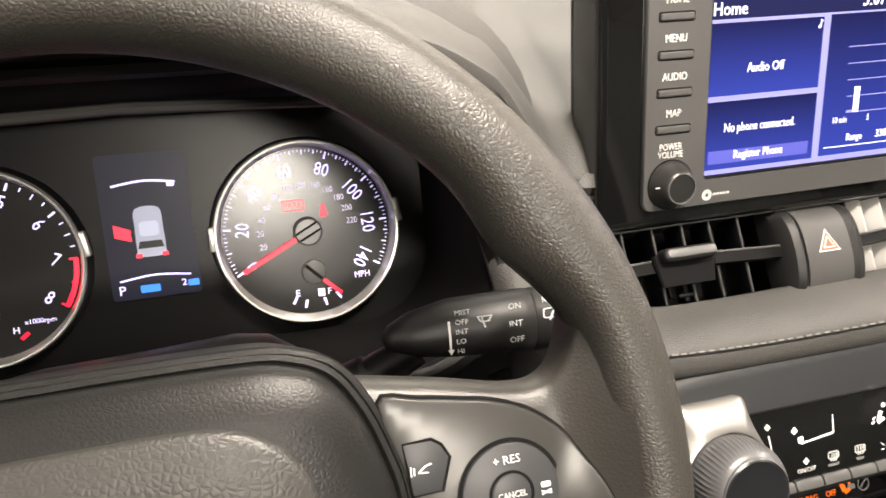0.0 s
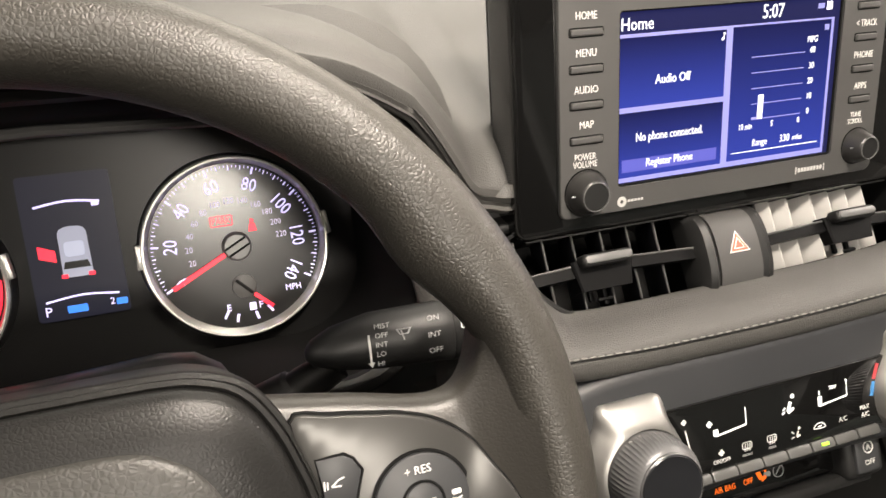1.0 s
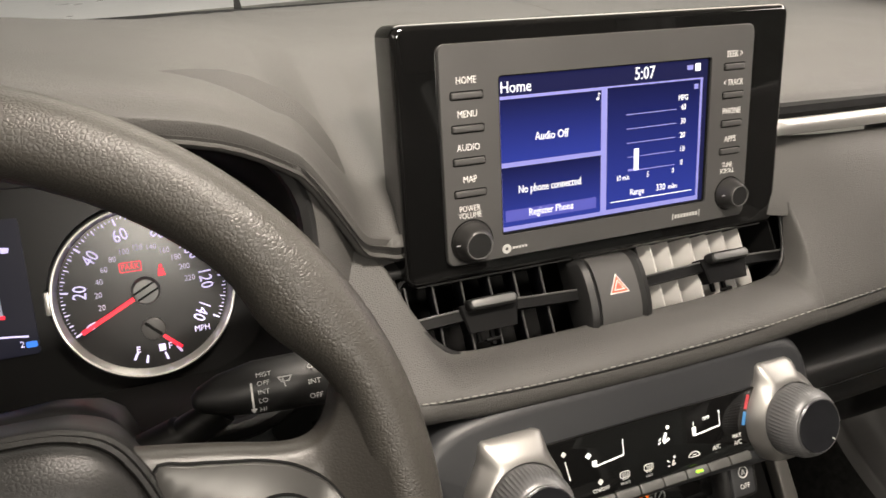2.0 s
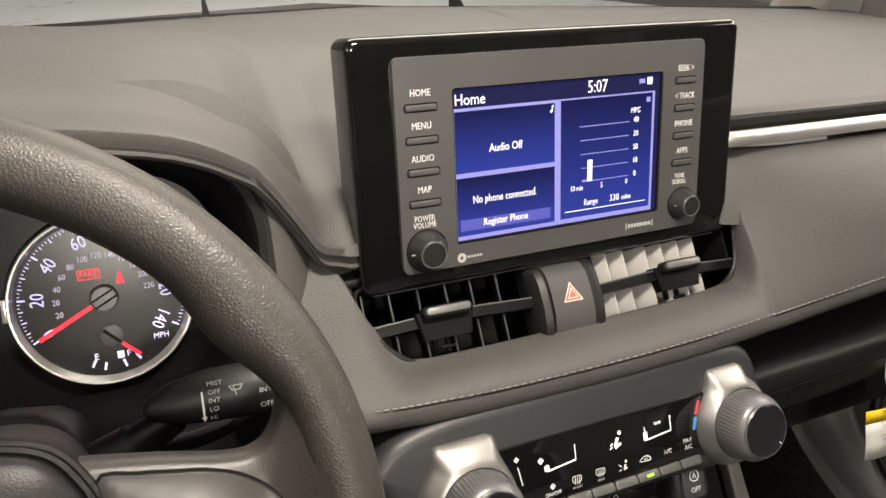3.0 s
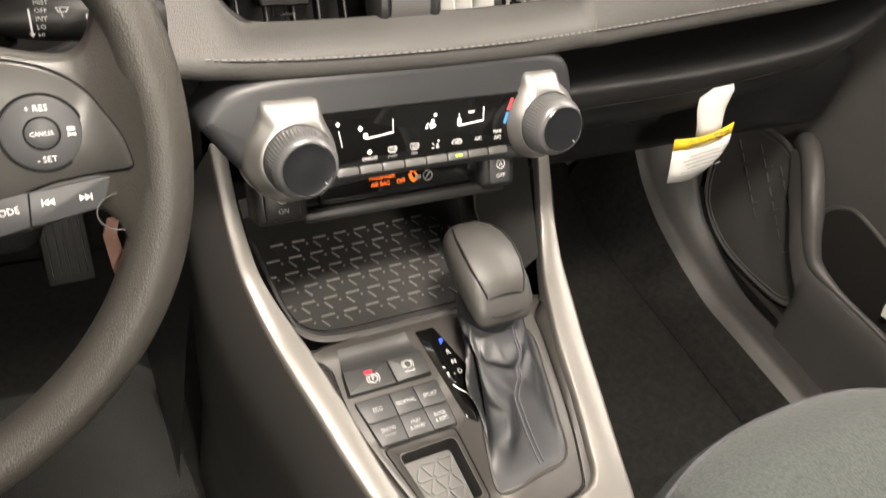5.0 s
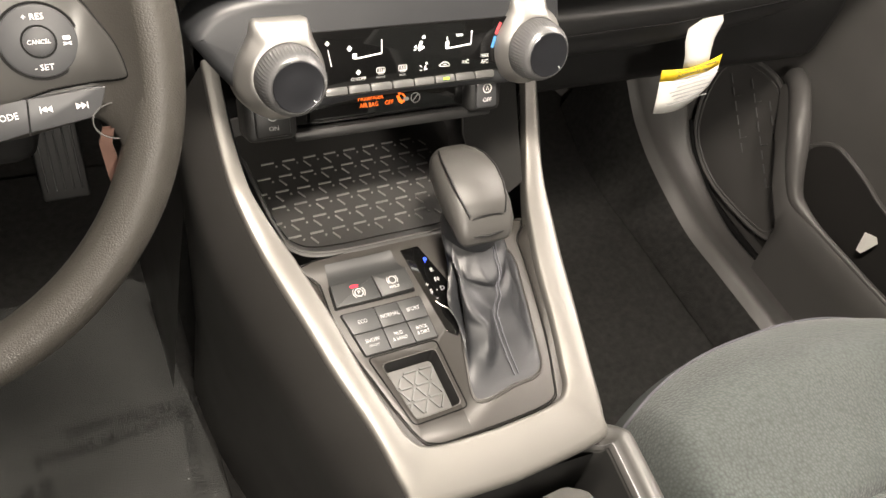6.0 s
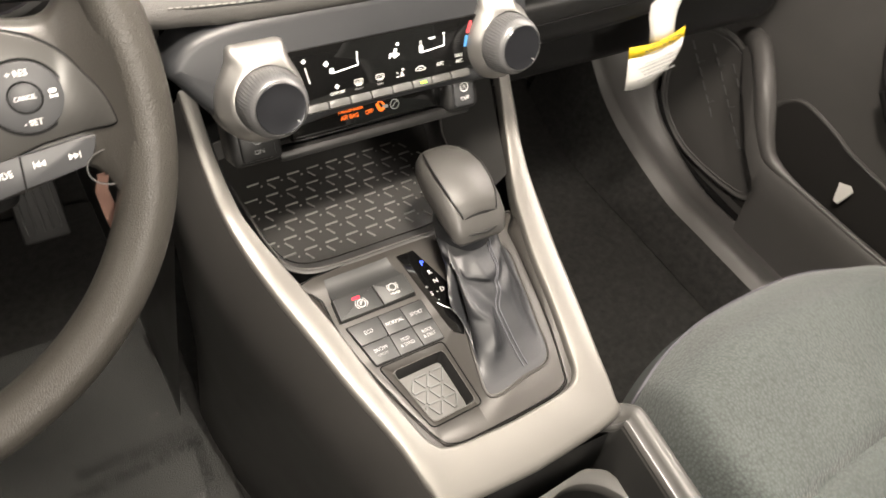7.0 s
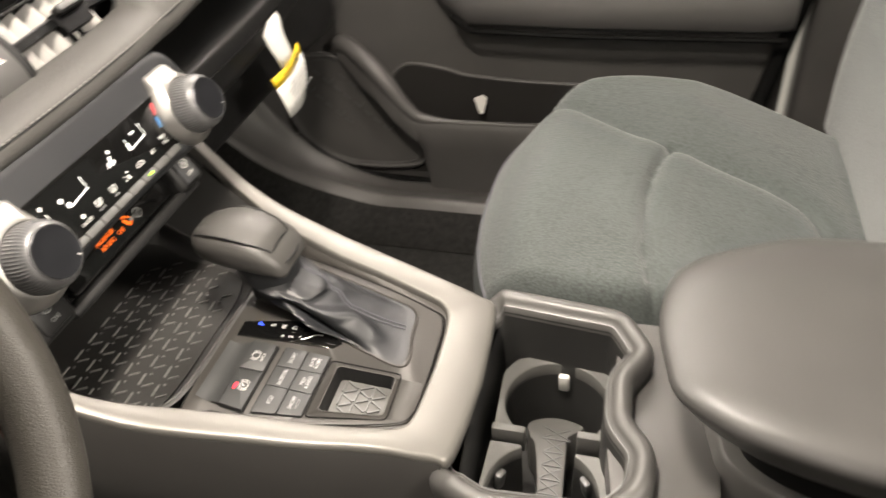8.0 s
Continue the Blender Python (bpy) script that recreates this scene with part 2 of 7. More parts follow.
def box(sx, sy, sz, bevel=0.001, seg=2, at=(0, 0, 0), turn=(0, 0, 0)):
    bm = bmesh.new()
    bmesh.ops.create_cube(bm, size=1)
    bm.transform(Matrix.Diagonal((sx, sy, sz, 1)))
    if bevel:
        bmesh.ops.bevel(bm, geom=bm.edges[:], offset=min(bevel, 0.49 * min(sx, sy, sz)), segments=seg, affect="EDGES", profile=0.5)
    bm.transform(pose(*at, *turn))
    return bm


def rrect(w, h, r, n=6, cx=0, cy=0):
    pts = []
    for k, (sx, sy) in enumerate(((1, 1), (-1, 1), (-1, -1), (1, -1))):
        for i in range(n + 1):
            a = math.pi / 2 * (k + i / n)
            pts.append((cx + sx * (w / 2 - r) + r * math.cos(a), cy + sy * (h / 2 - r) + r * math.sin(a)))
    return pts


def circle(r, n=32, cx=0, cy=0):
    return [(cx + r * math.cos(2 * math.pi * i / n), cy + r * math.sin(2 * math.pi * i / n)) for i in range(n)]


def rounded(pts, r, n=5):
    """A polygon with its corners rounded."""
    out = []
    for i, p in enumerate(pts):
        p, a, b = Vector(p), Vector(pts[i - 1]), Vector(pts[(i + 1) % len(pts)])
        s0, s1 = p + (a - p).normalized() * r, p + (b - p).normalized() * r
        out += [tuple(s0.lerp(p, t).lerp(p.lerp(s1, t), t)) for t in [k / n for k in range(n + 1)]]
    return out


def offset(pts, d):
    """A closed outline moved outwards by d in the plane."""
    out = []
    for i, (x, y) in enumerate(pts):
        (x0, y0), (x1, y1) = pts[i - 1], pts[(i + 1) % len(pts)]
        k = math.hypot(x1 - x0, y1 - y0) or 1.0
        out.append((x - (y1 - y0) / k * d, y + (x1 - x0) / k * d))
    return out


def reach(poly, cx, cy, a):
    """Where a ray at angle a from a centre meets an outline."""
    dx, dy, best = math.cos(a), math.sin(a), 9.0
    for (x0, y0), (x1, y1) in zip(poly, poly[1:] + poly[:1]):
        ex, ey = x1 - x0, y1 - y0
        det = dx * ey - dy * ex
        if abs(det) > 1e-9:
            t, u = ((x0 - cx) * ey - (y0 - cy) * ex) / det, ((x0 - cx) * dy - (y0 - cy) * dx) / det
            if t > 0 and -1e-6 <= u <= 1 + 1e-6:
                best = min(best, t)
    return cx + dx * best, cy + dy * best


def smooth_ring(pts, per=6):
    """A closed Catmull-Rom curve through the points."""
    out, n = [], len(pts)
    for i in range(n):
        a, b, c, d = (Vector(pts[(i + k) % n]) for k in (-1, 0, 1, 2))
        for j in range(per):
            t = j / per
            out.append(tuple(0.5 * ((2 * b) + (c - a) * t + (2 * a - 5 * b + 4 * c - d) * t * t + (3 * b - a - 3 * c + d) * t ** 3)))
    return out


def smooth_path(pts, per=6):
    out, n = [], len(pts)
    for i in range(n - 1):
        a, b, c, d = (Vector(pts[min(max(i + k, 0), n - 1)]) for k in (-1, 0, 1, 2))
        for j in range(per):
            t = j / per
            out.append(tuple(0.5 * ((2 * b) + (c - a) * t + (2 * a - 5 * b + 4 * c - d) * t * t + (3 * b - a - 3 * c + d) * t ** 3)))
    return out + [tuple(pts[-1])]


def loft(rings, closed=True, cap0=True, cap1=True, around=False):
    """Skin over rings of 3D points with the same count. around: the last ring joins the first."""
    bm = bmesh.new()
    vs = [[bm.verts.new(p) for p in ring] for ring in rings]
    pairs = list(zip(vs, vs[1:])) + ([(vs[-1], vs[0])] if around else [])
    for a, b in pairs:
        n = len(a)
        for i in range(n if closed else n - 1):
            j = (i + 1) % n
            try:
                bm.faces.new((a[i], a[j], b[j], b[i]))
            except ValueError:
                pass
    if closed and not around:
        if cap0:
            bm.faces.new(vs[0][::-1])
        if cap1:
            bm.faces.new(vs[-1])
    return bm


def prism(pts, z0, z1, bevel=0.0, seg=2):
    """A plate of that outline, its upper edge rounded."""
    rings = [[(x, y, z0) for x, y in pts]]
    if bevel:
        cx, cy = sum(p[0] for p in pts) / len(pts), sum(p[1] for p in pts) / len(pts)
        n = len(pts)
        inward = []
        area2 = sum(pts[i][0] * pts[(i + 1) % n][1] - pts[(i + 1) % n][0] * pts[i][1] for i in range(n))
        s = 1 if area2 > 0 else -1
        for i in range(n):
            a, b, c = Vector(pts[i - 1]), Vector(pts[i]), Vector(pts[(i + 1) % n])
            d1, d2 = (b - a), (c - b)
            d1 = d1.normalized() if d1.length > 1e-9 else d2.normalized()
            d2 = d2.normalized() if d2.length > 1e-9 else d1
            nrm = Vector((-(d1.y + d2.y), d1.x + d2.x)) * s
            inward.append(nrm.normalized() if nrm.length > 1e-6 else Vector((cx - b.x, cy - b.y)).normalized())
        for k in range(seg + 1):
            a = math.pi / 2 * k / seg
            off, up = bevel * (1 - math.cos(a)), z1 - bevel + bevel * math.sin(a)
            rings.append([(p[0] + q.x * off, p[1] + q.y * off, up) for p, q in zip(pts, inward)])
    else:
        rings.append([(x, y, z1) for x, y in pts])
    return loft(rings)


def holed(outer, inner, z0, z1, lip=0.0):
    """A plate with one hole; both outlines have the same count."""
    rings = [[(x, y, z0) for x, y in outer], [(x, y, z1 - lip) for x, y in outer]]
    if lip:
        c = Vector((sum(p[0] for p in outer) / len(outer), sum(p[1] for p in outer) / len(outer)))
        rings.append([(x + (c.x - x) * 0.0 + lip * (1 if x < c.x else -1) * 0.7, y + lip * (1 if y < c.y else -1) * 0.7, z1) for x, y in outer])
    rings += [[(x, y, z1) for x, y in inner], [(x, y, z0) for x, y in inner]]
    return loft(rings, around=True)


def lathe(prof, n=48, at=(0, 0, 0)):
    """Turned about z; prof: (radius, z)."""
    rings = [[(at[0] + max(r, 1e-5) * math.cos(2 * math.pi * i / n), at[1] + max(r, 1e-5) * math.sin(2 * math.pi * i / n), at[2] + z) for i in range(n)] for r, z in prof]
    return loft(rings)


def tube(path, r, n=8, closed=False, flat=1.0):
    """A round bar along a path; r: one radius or one for each point."""
    path = [Vector(p) for p in path]
    m, rings, side = len(path), [], None
    for i, p in enumerate(path):
        if closed:
            d = path[(i + 1) % m] - path[i - 1]
        else:
            d = path[min(i + 1, m - 1)] - path[max(i - 1, 0)]
        d.normalize()
        if side is None:
            side = d.orthogonal().normalized()
        side = (side - d * side.dot(d)).normalized()
        up = d.cross(side)
        rr = r[i] if isinstance(r, (list, tuple)) else r
        rings.append([tuple(p + side * rr * math.cos(2 * math.pi * k / n) + up * rr * flat * math.sin(2 * math.pi * k / n)) for k in range(n)])
    return loft(rings, around=closed)


def bar(x0, y0, x1, y1, w, z0, z1):
    """A straight strip in the plane from one point to another."""
    d = Vector((x1 - x0, y1 - y0))
    s = Vector((-d.y, d.x)).normalized() * w / 2
    return prism([(x0 + s.x, y0 + s.y), (x0 - s.x, y0 - s.y), (x1 - s.x, y1 - s.y), (x1 + s.x, y1 + s.y)], z0, z1)


def lettering(text, size, x, y, z, material, parent, align="CENTER", turn=0.0, name="lettering", squeeze=1.0, depth=0.0001):
    cu = bpy.data.curves.new(name, "FONT")
    cu.body, cu.size, cu.align_x, cu.align_y, cu.extrude, cu.resolution_u = text, size, align, "CENTER", depth, 2
    tmp = new(name, cu)
    bpy.context.view_layer.update()
    me = bpy.data.meshes.new_from_object(tmp.evaluated_get(bpy.context.evaluated_depsgraph_get()))
    bpy.data.objects.remove(tmp)
    bpy.data.curves.remove(cu)
    me.name = name
    me.materials.clear()
    me.materials.append(material)
    ob = new(name, me)
    ob.parent = parent
    ob.matrix_basis = pose(x, y, z, 0, 0, turn) @ Matrix.Diagonal((squeeze, 1, 1, 1))
    return ob


def skin(stations, name, material, parent, label="", per=5, sharp=50, thick=0.004):
    """A sheet over smooth sections given at several x: (x, [(y, z), ...])."""
    count = len(stations[0][1])
    lines = [smooth_path([(x, prof[k][0], prof[k][1]) for x, prof in stations], per) for k in range(count)]
    rings = [smooth_path([lines[k][i] for k in range(count)], 4) for i in range(len(lines[0]))]
    ob = part(name, loft(rings, closed=False), material, parent, label, sharp=sharp)
    if thick:
        mod = ob.modifiers.new("thickness", "SOLIDIFY")
        mod.thickness, mod.offset = thick, -1
    return ob


def cut(ob, bm):
    """Take the shape bm (in the same frame as ob) out of the mesh of ob."""
    tool = new("cutter", mesh_of("cutter", bm, DEEP))
    tool.matrix_world = ob.matrix_basis
    mod = ob.modifiers.new("cut", "BOOLEAN")
    mod.operation, mod.object, mod.solver = "DIFFERENCE", tool, "EXACT"
    bpy.context.view_layer.update()
    me = bpy.data.meshes.new_from_object(ob.evaluated_get(bpy.context.evaluated_depsgraph_get()))
    ob.modifiers.remove(mod)
    old, ob.data = ob.data, me
    me.name = old.name
    bpy.data.objects.remove(tool)


def tilted(x, y, z, lean):
    """A panel's frame: x to the right, y up along it, z out of it towards the cabin; it leans back by so many degrees."""
    return pose(x, y, z, 90 - lean, 0, 0)

# ---- the shell of the car and the hall round it ----
hall = [
    ("showroom_floor", box(14, 14, 0.1, 0, at=(0, 0, -0.40)), SHOWF, "pale tiled showroom floor under the car"),
    ("showroom_ceiling", box(14, 14, 0.1, 0, at=(0, 0, 3.6)), WALLM, "white showroom ceiling"),
    ("showroom_wall_north", box(14, 0.1, 3.9, 0, at=(0, 7.0, 1.6)), WALLM, "plain pale showroom wall ahead of the car"),
    ("showroom_wall_south", box(14, 0.1, 3.9, 0, at=(0, -7.0, 1.6)), WALLM, "plain pale showroom wall behind the car"),
    ("showroom_wall_east", box(0.1, 14, 3.9, 0, at=(7.0, 0, 1.6)), WALLM, "plain pale showroom wall on the passenger side"),
    ("showroom_wall_west", box(0.1, 14, 3.9, 0, at=(-7.0, 0, 1.6)), WALLM, "plain pale showroom wall on the driver side"),
]
for name, bm, m, label in hall:
    solo(name, bm, m, label, "wall" if "wall" in name else name.split("_")[-1], "structure")

solo("floor", joined(box(1.46, 1.75, 0.03, 0.004, at=(0, -0.36, 0.035)), box(1.46, 0.40, 0.03, 0.004, at=(0, 0.62, 0.13), turn=(32, 0, 0))), CARPET,
     "dark charcoal carpet of the footwells", "carpet", "structure")
solo("bulkhead", box(1.46, 0.04, 0.54, 0.005, at=(0, 0.76, 0.38)), DEEP, "black bulkhead ahead of the footwells", "wall", "structure")
solo("roof", box(1.30, 1.9, 0.04, 0.015, at=(0, -0.75, 1.24)), ROOFM, "pale cloth headliner under the roof", "ceiling", "structure")
solo("rear_wall", box(1.46, 0.04, 1.2, 0.005, at=(0, -1.7, 0.65)), DOORM, "dark rear end of the cabin", "wall", "structure")
windscreen = thing("window_1", "clear raked windscreen above the dashboard", "windscreen", kind="structure")
pane = part("pane", loft([[(-0.66, 0.47, 0.735), (0.66, 0.47, 0.735)], [(-0.56, 0.19, 1.23), (0.56, 0.19, 1.23)]], closed=False), GLASS, windscreen)
pane.visible_shadow = False
part("lower_band", loft([[(-0.70, 0.405, 0.732), (-0.35, 0.405, 0.742), (0.0, 0.405, 0.756), (0.70, 0.405, 0.742)], [(-0.70, 0.44, 0.735), (-0.35, 0.44, 0.745), (0.0, 0.44, 0.758), (0.70, 0.44, 0.745)]], closed=False), DEEP, windscreen, "black printed band")
for s in (-1, 1):
    solo("pillar", tube([(s * 0.74, 0.50, 0.72), (s * 0.68, 0.30, 1.02), (s * 0.60, 0.05, 1.25)], 0.035, 10), ROOFM, "pale windscreen pillar at the roof corner", "pillar", "structure")
solo("bonnet", loft([[(-0.8, 0.55, 0.70), (0, 0.58, 0.74), (0.8, 0.55, 0.70)], [(-0.78, 1.0, 0.66), (0, 1.05, 0.71), (0.78, 1.0, 0.66)], [(-0.7, 1.5, 0.52), (0, 1.6, 0.58), (0.7, 1.5, 0.52)]], closed=False), BODYP,
     "pale painted bonnet beyond the windscreen", "bonnet", "structure")
solo("wall_west", box(0.06, 1.0, 0.46, 0.01, at=(-0.77, 0.62, 0.27)), DOORM, "dark kick panel beside the driver footwell", "wall", "structure")

# ---- dashboard ----
dash = thing("dashboard", "charcoal soft-touch dashboard with grey stitching and a chrome line", "dashboard", pose(0, 0, 0.6))
dash.matrix_basis = Matrix()
top = [
    (-0.72, [(0.40, 0.735), (0.20, 0.735), (0.03, 0.69), (0.02, 0.66), (0.03, 0.645), (0.06, 0.64)]),
    (-0.58, [(0.40, 0.740), (0.20, 0.757), (0.01, 0.715), (-0.005, 0.703), (0.005, 0.688), (0.04, 0.68)]),
    (-0.50, [(0.40, 0.743), (0.20, 0.775), (0.0, 0.768), (-0.018, 0.757), (-0.010, 0.742), (0.03, 0.740)]),
    (-0.366, [(0.40, 0.746), (0.20, 0.785), (0.0, 0.788), (-0.020, 0.778), (-0.012, 0.763), (0.03, 0.760)]),
    (-0.293, [(0.40, 0.749), (0.20, 0.781), (0.01, 0.781), (-0.010, 0.771), (-0.002, 0.756), (0.04, 0.753)]),
    (-0.235, [(0.40, 0.752), (0.20, 0.777), (0.02, 0.770), (-0.003, 0.760), (0.004, 0.745), (0.04, 0.742)]),
    (-0.200, [(0.40, 0.754), (0.20, 0.772), (0.028, 0.754), (0.003, 0.7420), (0.010, 0.727), (0.04, 0.725)]),
    (-0.190, [(0.40, 0.754), (0.20, 0.770), (0.028, 0.748), (0.003, 0.7330), (0.010, 0.720), (0.04, 0.715)]),
    (-0.180, [(0.40, 0.755), (0.20, 0.768), (0.028, 0.737), (0.003, 0.7190), (0.011, 0.701), (0.04, 0.700)]),
    (-0.168, [(0.40, 0.755), (0.20, 0.765), (0.028, 0.721), (0.003, 0.7000), (0.012, 0.685), (0.04, 0.684)]),
    (-0.160, [(0.40, 0.756), (0.20, 0.763), (0.028, 0.711), (0.003, 0.6880), (0.013, 0.675), (0.04, 0.675)]),
    (-0.150, [(0.40, 0.756), (0.20, 0.762), (0.028, 0.706), (0.004, 0.6840), (0.014, 0.672), (0.04, 0.672)]),
    (-0.135, [(0.40, 0.757), (0.20, 0.761), (0.030, 0.703), (0.006, 0.6820), (0.015, 0.671), (0.05, 0.671)]),
    (-0.105, [(0.40, 0.758), (0.20, 0.760), (0.060, 0.706), (0.040, 0.6850), (0.045, 0.675), (0.07, 0.672)]),
    (0.0, [(0.40, 0.762), (0.20, 0.760), (0.08, 0.715), (0.050, 0.690), (0.050, 0.675), (0.07, 0.665)]),
    (0.125, [(0.40, 0.760), (0.20, 0.758), (0.07, 0.745), (0.030, 0.735), (0.022, 0.729), (0.03, 0.725)]),
    (0.150, [(0.40, 0.760), (0.20, 0.758), (0.06, 0.748), (0.022, 0.741), (0.012, 0.733), (0.02, 0.727)]),
    (0.40, [(0.40, 0.755), (0.20, 0.757), (0.06, 0.750), (0.022, 0.743), (0.012, 0.735), (0.02, 0.729)]),
    (0.72, [(0.40, 0.745), (0.20, 0.750), (0.07, 0.745), (0.040, 0.740), (0.030, 0.732), (0.04, 0.726)]),
]
crisp = []
for x, (b, m, ft, n, u, ub) in top:
    k = max(0.0, min(1.0, (x + 0.72) / 0.14, (-0.105 - x) / 0.028))
    blend = lambda p, q: (p[0] + (q[0] - p[0]) * k, p[1] + (q[1] - p[1]) * k)
    crisp.append((x, [b, m, blend(((m[0] + ft[0]) / 2, (m[1] + ft[1]) / 2 + 0.002), (m[0] + (ft[0] - m[0]) * 0.66, m[1] + (ft[1] - m[1]) * 0.60)), ft,
                      blend(((ft[0] + n[0]) / 2, (ft[1] + n[1]) / 2 + 0.001), (n[0] + 0.0030, n[1] + 0.0018)), n,
                      blend(((n[0] + u[0]) / 2 - 0.001, (n[1] + u[1]) / 2), (n[0] + 0.0006, n[1] - 0.0085)), blend(u, (n[0] + 0.0030, n[1] - 0.0105)), blend(ub, (n[0] + 0.070, n[1] - 0.0110))]))
skin(crisp, "top_pad", DASH, dash, "grained charcoal top pad with a hood over the dials", per=4)
panel = [
    (0.1440, [(0.020, 0.712), (0.004, 0.697), (-0.0140, 0.6650), (-0.0400, 0.6365), (-0.0606, 0.6102), (-0.0596, 0.5970), (-0.040, 0.588), (0.02, 0.590)]),
    (0.158, [(0.014, 0.713), (-0.001, 0.698), (-0.0185, 0.6660), (-0.0420, 0.6370), (-0.061, 0.611), (-0.060, 0.597), (-0.040, 0.589), (0.02, 0.590)]),
    (0.20, [(0.008, 0.713), (-0.009, 0.700), (-0.0280, 0.6695), (-0.0460, 0.6410), (-0.061, 0.6155), (-0.060, 0.6015), (-0.040, 0.593), (0.02, 0.593)]),
    (0.30, [(0.006, 0.714), (-0.014, 0.702), (-0.036, 0.676), (-0.050, 0.650), (-0.061, 0.626), (-0.060, 0.612), (-0.040, 0.603), (0.02, 0.600)]),
    (0.45, [(0.008, 0.715), (-0.012, 0.704), (-0.034, 0.684), (-0.048, 0.663), (-0.058, 0.642), (-0.056, 0.629), (-0.036, 0.620), (0.02, 0.615)]),
    (0.60, [(0.018, 0.716), (0.000, 0.707), (-0.018, 0.692), (-0.030, 0.675), (-0.036, 0.658), (-0.034, 0.646), (-0.014, 0.636), (0.04, 0.630)]),
    (0.72, [(0.040, 0.717), (0.026, 0.710), (0.012, 0.698), (0.004, 0.684), (0.000, 0.672), (0.002, 0.660), (0.02, 0.650), (0.06, 0.640)]),
]
panel = [(x, [(y, z + 0.004 * max(0.0, min(1.0, (0.45 - x) / 0.2)) * (k >= 2)) for k, (y, z) in enumerate(prof)]) for x, prof in panel]
skin(panel, "passenger_panel", DASH, dash, "grained padded panel before the passenger", per=4)
fascia = [
    (-0.200, [(0.030, 0.680), (0.012, 0.660), (-0.020, 0.636), (-0.046, 0.608), (-0.046, 0.594), (-0.02, 0.585)]),
    (-0.19, [(0.028, 0.690), (0.004, 0.665), (-0.03, 0.642), (-0.056, 0.617), (-0.055, 0.603), (-0.03, 0.594)]),
    (-0.155, [(0.012, 0.672), (-0.008, 0.652), (-0.034, 0.632), (-0.061, 0.613), (-0.060, 0.599), (-0.04, 0.591)]),
    (-0.140, [(-0.014, 0.6425), (-0.025, 0.6330), (-0.041, 0.6235), (-0.061, 0.610), (-0.0605, 0.596), (-0.04, 0.588)]),
    (-0.128, [(-0.0250, 0.6245), (-0.0325, 0.6200), (-0.0475, 0.6155), (-0.061, 0.6085), (-0.061, 0.5945), (-0.04, 0.587)]),
    (-0.116, [(-0.0292, 0.6170), (-0.0360, 0.6152), (-0.0490, 0.6135), (-0.0615, 0.6075), (-0.0615, 0.5935), (-0.04, 0.5855)]),
    (-0.075, [(-0.0296, 0.6155), (-0.0368, 0.6150), (-0.050, 0.613), (-0.062, 0.606), (-0.062, 0.592), (-0.04, 0.584)]),
    (0.0, [(-0.030, 0.617), (-0.038, 0.616), (-0.052, 0.613), (-0.063, 0.606), (-0.063, 0.592), (-0.04, 0.584)]),
    (0.075, [(-0.030, 0.619), (-0.038, 0.618), (-0.052, 0.615), (-0.063, 0.608), (-0.063, 0.594), (-0.04, 0.586)]),
    (0.126, [(-0.027, 0.623), (-0.037, 0.622), (-0.052, 0.618), (-0.0625, 0.610), (-0.0615, 0.596), (-0.04, 0.588)]),
    (0.139, [(-0.022, 0.632), (-0.030, 0.631), (-0.046, 0.625), (-0.0618, 0.6105), (-0.0608, 0.5965), (-0.04, 0.588)]),
    (0.1450, [(-0.003, 0.672), (-0.012, 0.668), (-0.034, 0.645), (-0.0612, 0.6108), (-0.0602, 0.5968), (-0.04, 0.588)]),
]
fascia = [(x, [(y, z + 0.004 * max(0.0, min(1.0, (x + 0.165) / 0.03))) for y, z in prof]) for x, prof in fascia]
skin(fascia, "centre_pad", DASH, dash, "grained padded roll under the vents", per=5)
# chrome line, a near-black tube painting in its shadow gap, and stitching
rail = smooth_path([(0.118, 0.024, 0.7215), (0.136, 0.010, 0.722), (0.16, 0.006, 0.7225), (0.40, 0.006, 0.724), (0.60, 0.018, 0.725), (0.70, 0.036, 0.726)], 6)
part("chrome_strip", tube(rail, 0.0058, 10, flat=0.9), CHROME, dash, "bright chrome strip")
part("shadow_gap", tube([(x, y + 0.008, z + 0.008) for x, y, z in rail], 0.0065, 8), DEEP, dash)
seam = smooth_path([(-0.152, -0.0615, 0.6155), (-0.129, -0.0622, 0.6137), (-0.075, -0.0632, 0.6113), (0.0, -0.0642, 0.6113), (0.075, -0.0642, 0.6132), (0.132, -0.0622, 0.6155), (0.20, -0.0620, 0.6210), (0.30, -0.0618, 0.6302), (0.45, -0.0592, 0.6432), (0.60, -0.0370, 0.6590), (0.70, -0.004, 0.671)], 40)
bm, walked, last = bmesh.new(), 0.0, Vector(seam[0])
stitches = []
for a, b in zip(seam, seam[1:]):
    walked += (Vector(b) - Vector(a)).length
    if walked > 0.0046:
        d = (Vector(b) - last)
        mid = (Vector(b) + last) / 2
        stitches.append(box(0.0037, 0.0011, 0.0010, 0.0004, 1, at=mid, turn=(0, -math.degrees(math.asin(d.z / d.length)), math.degrees(math.atan2(d.y, d.x)))))
        walked, last = 0.0, Vector(b)
tagged(part("stitching", joined(*stitches), THREAD, dash, "pale grey row of stitches"), kind="stuff")
part("stitch_fold", tube([(x, y + 0.0012, z - 0.0022) for x, y, z in seam], 0.0009, 6), HARD, dash)

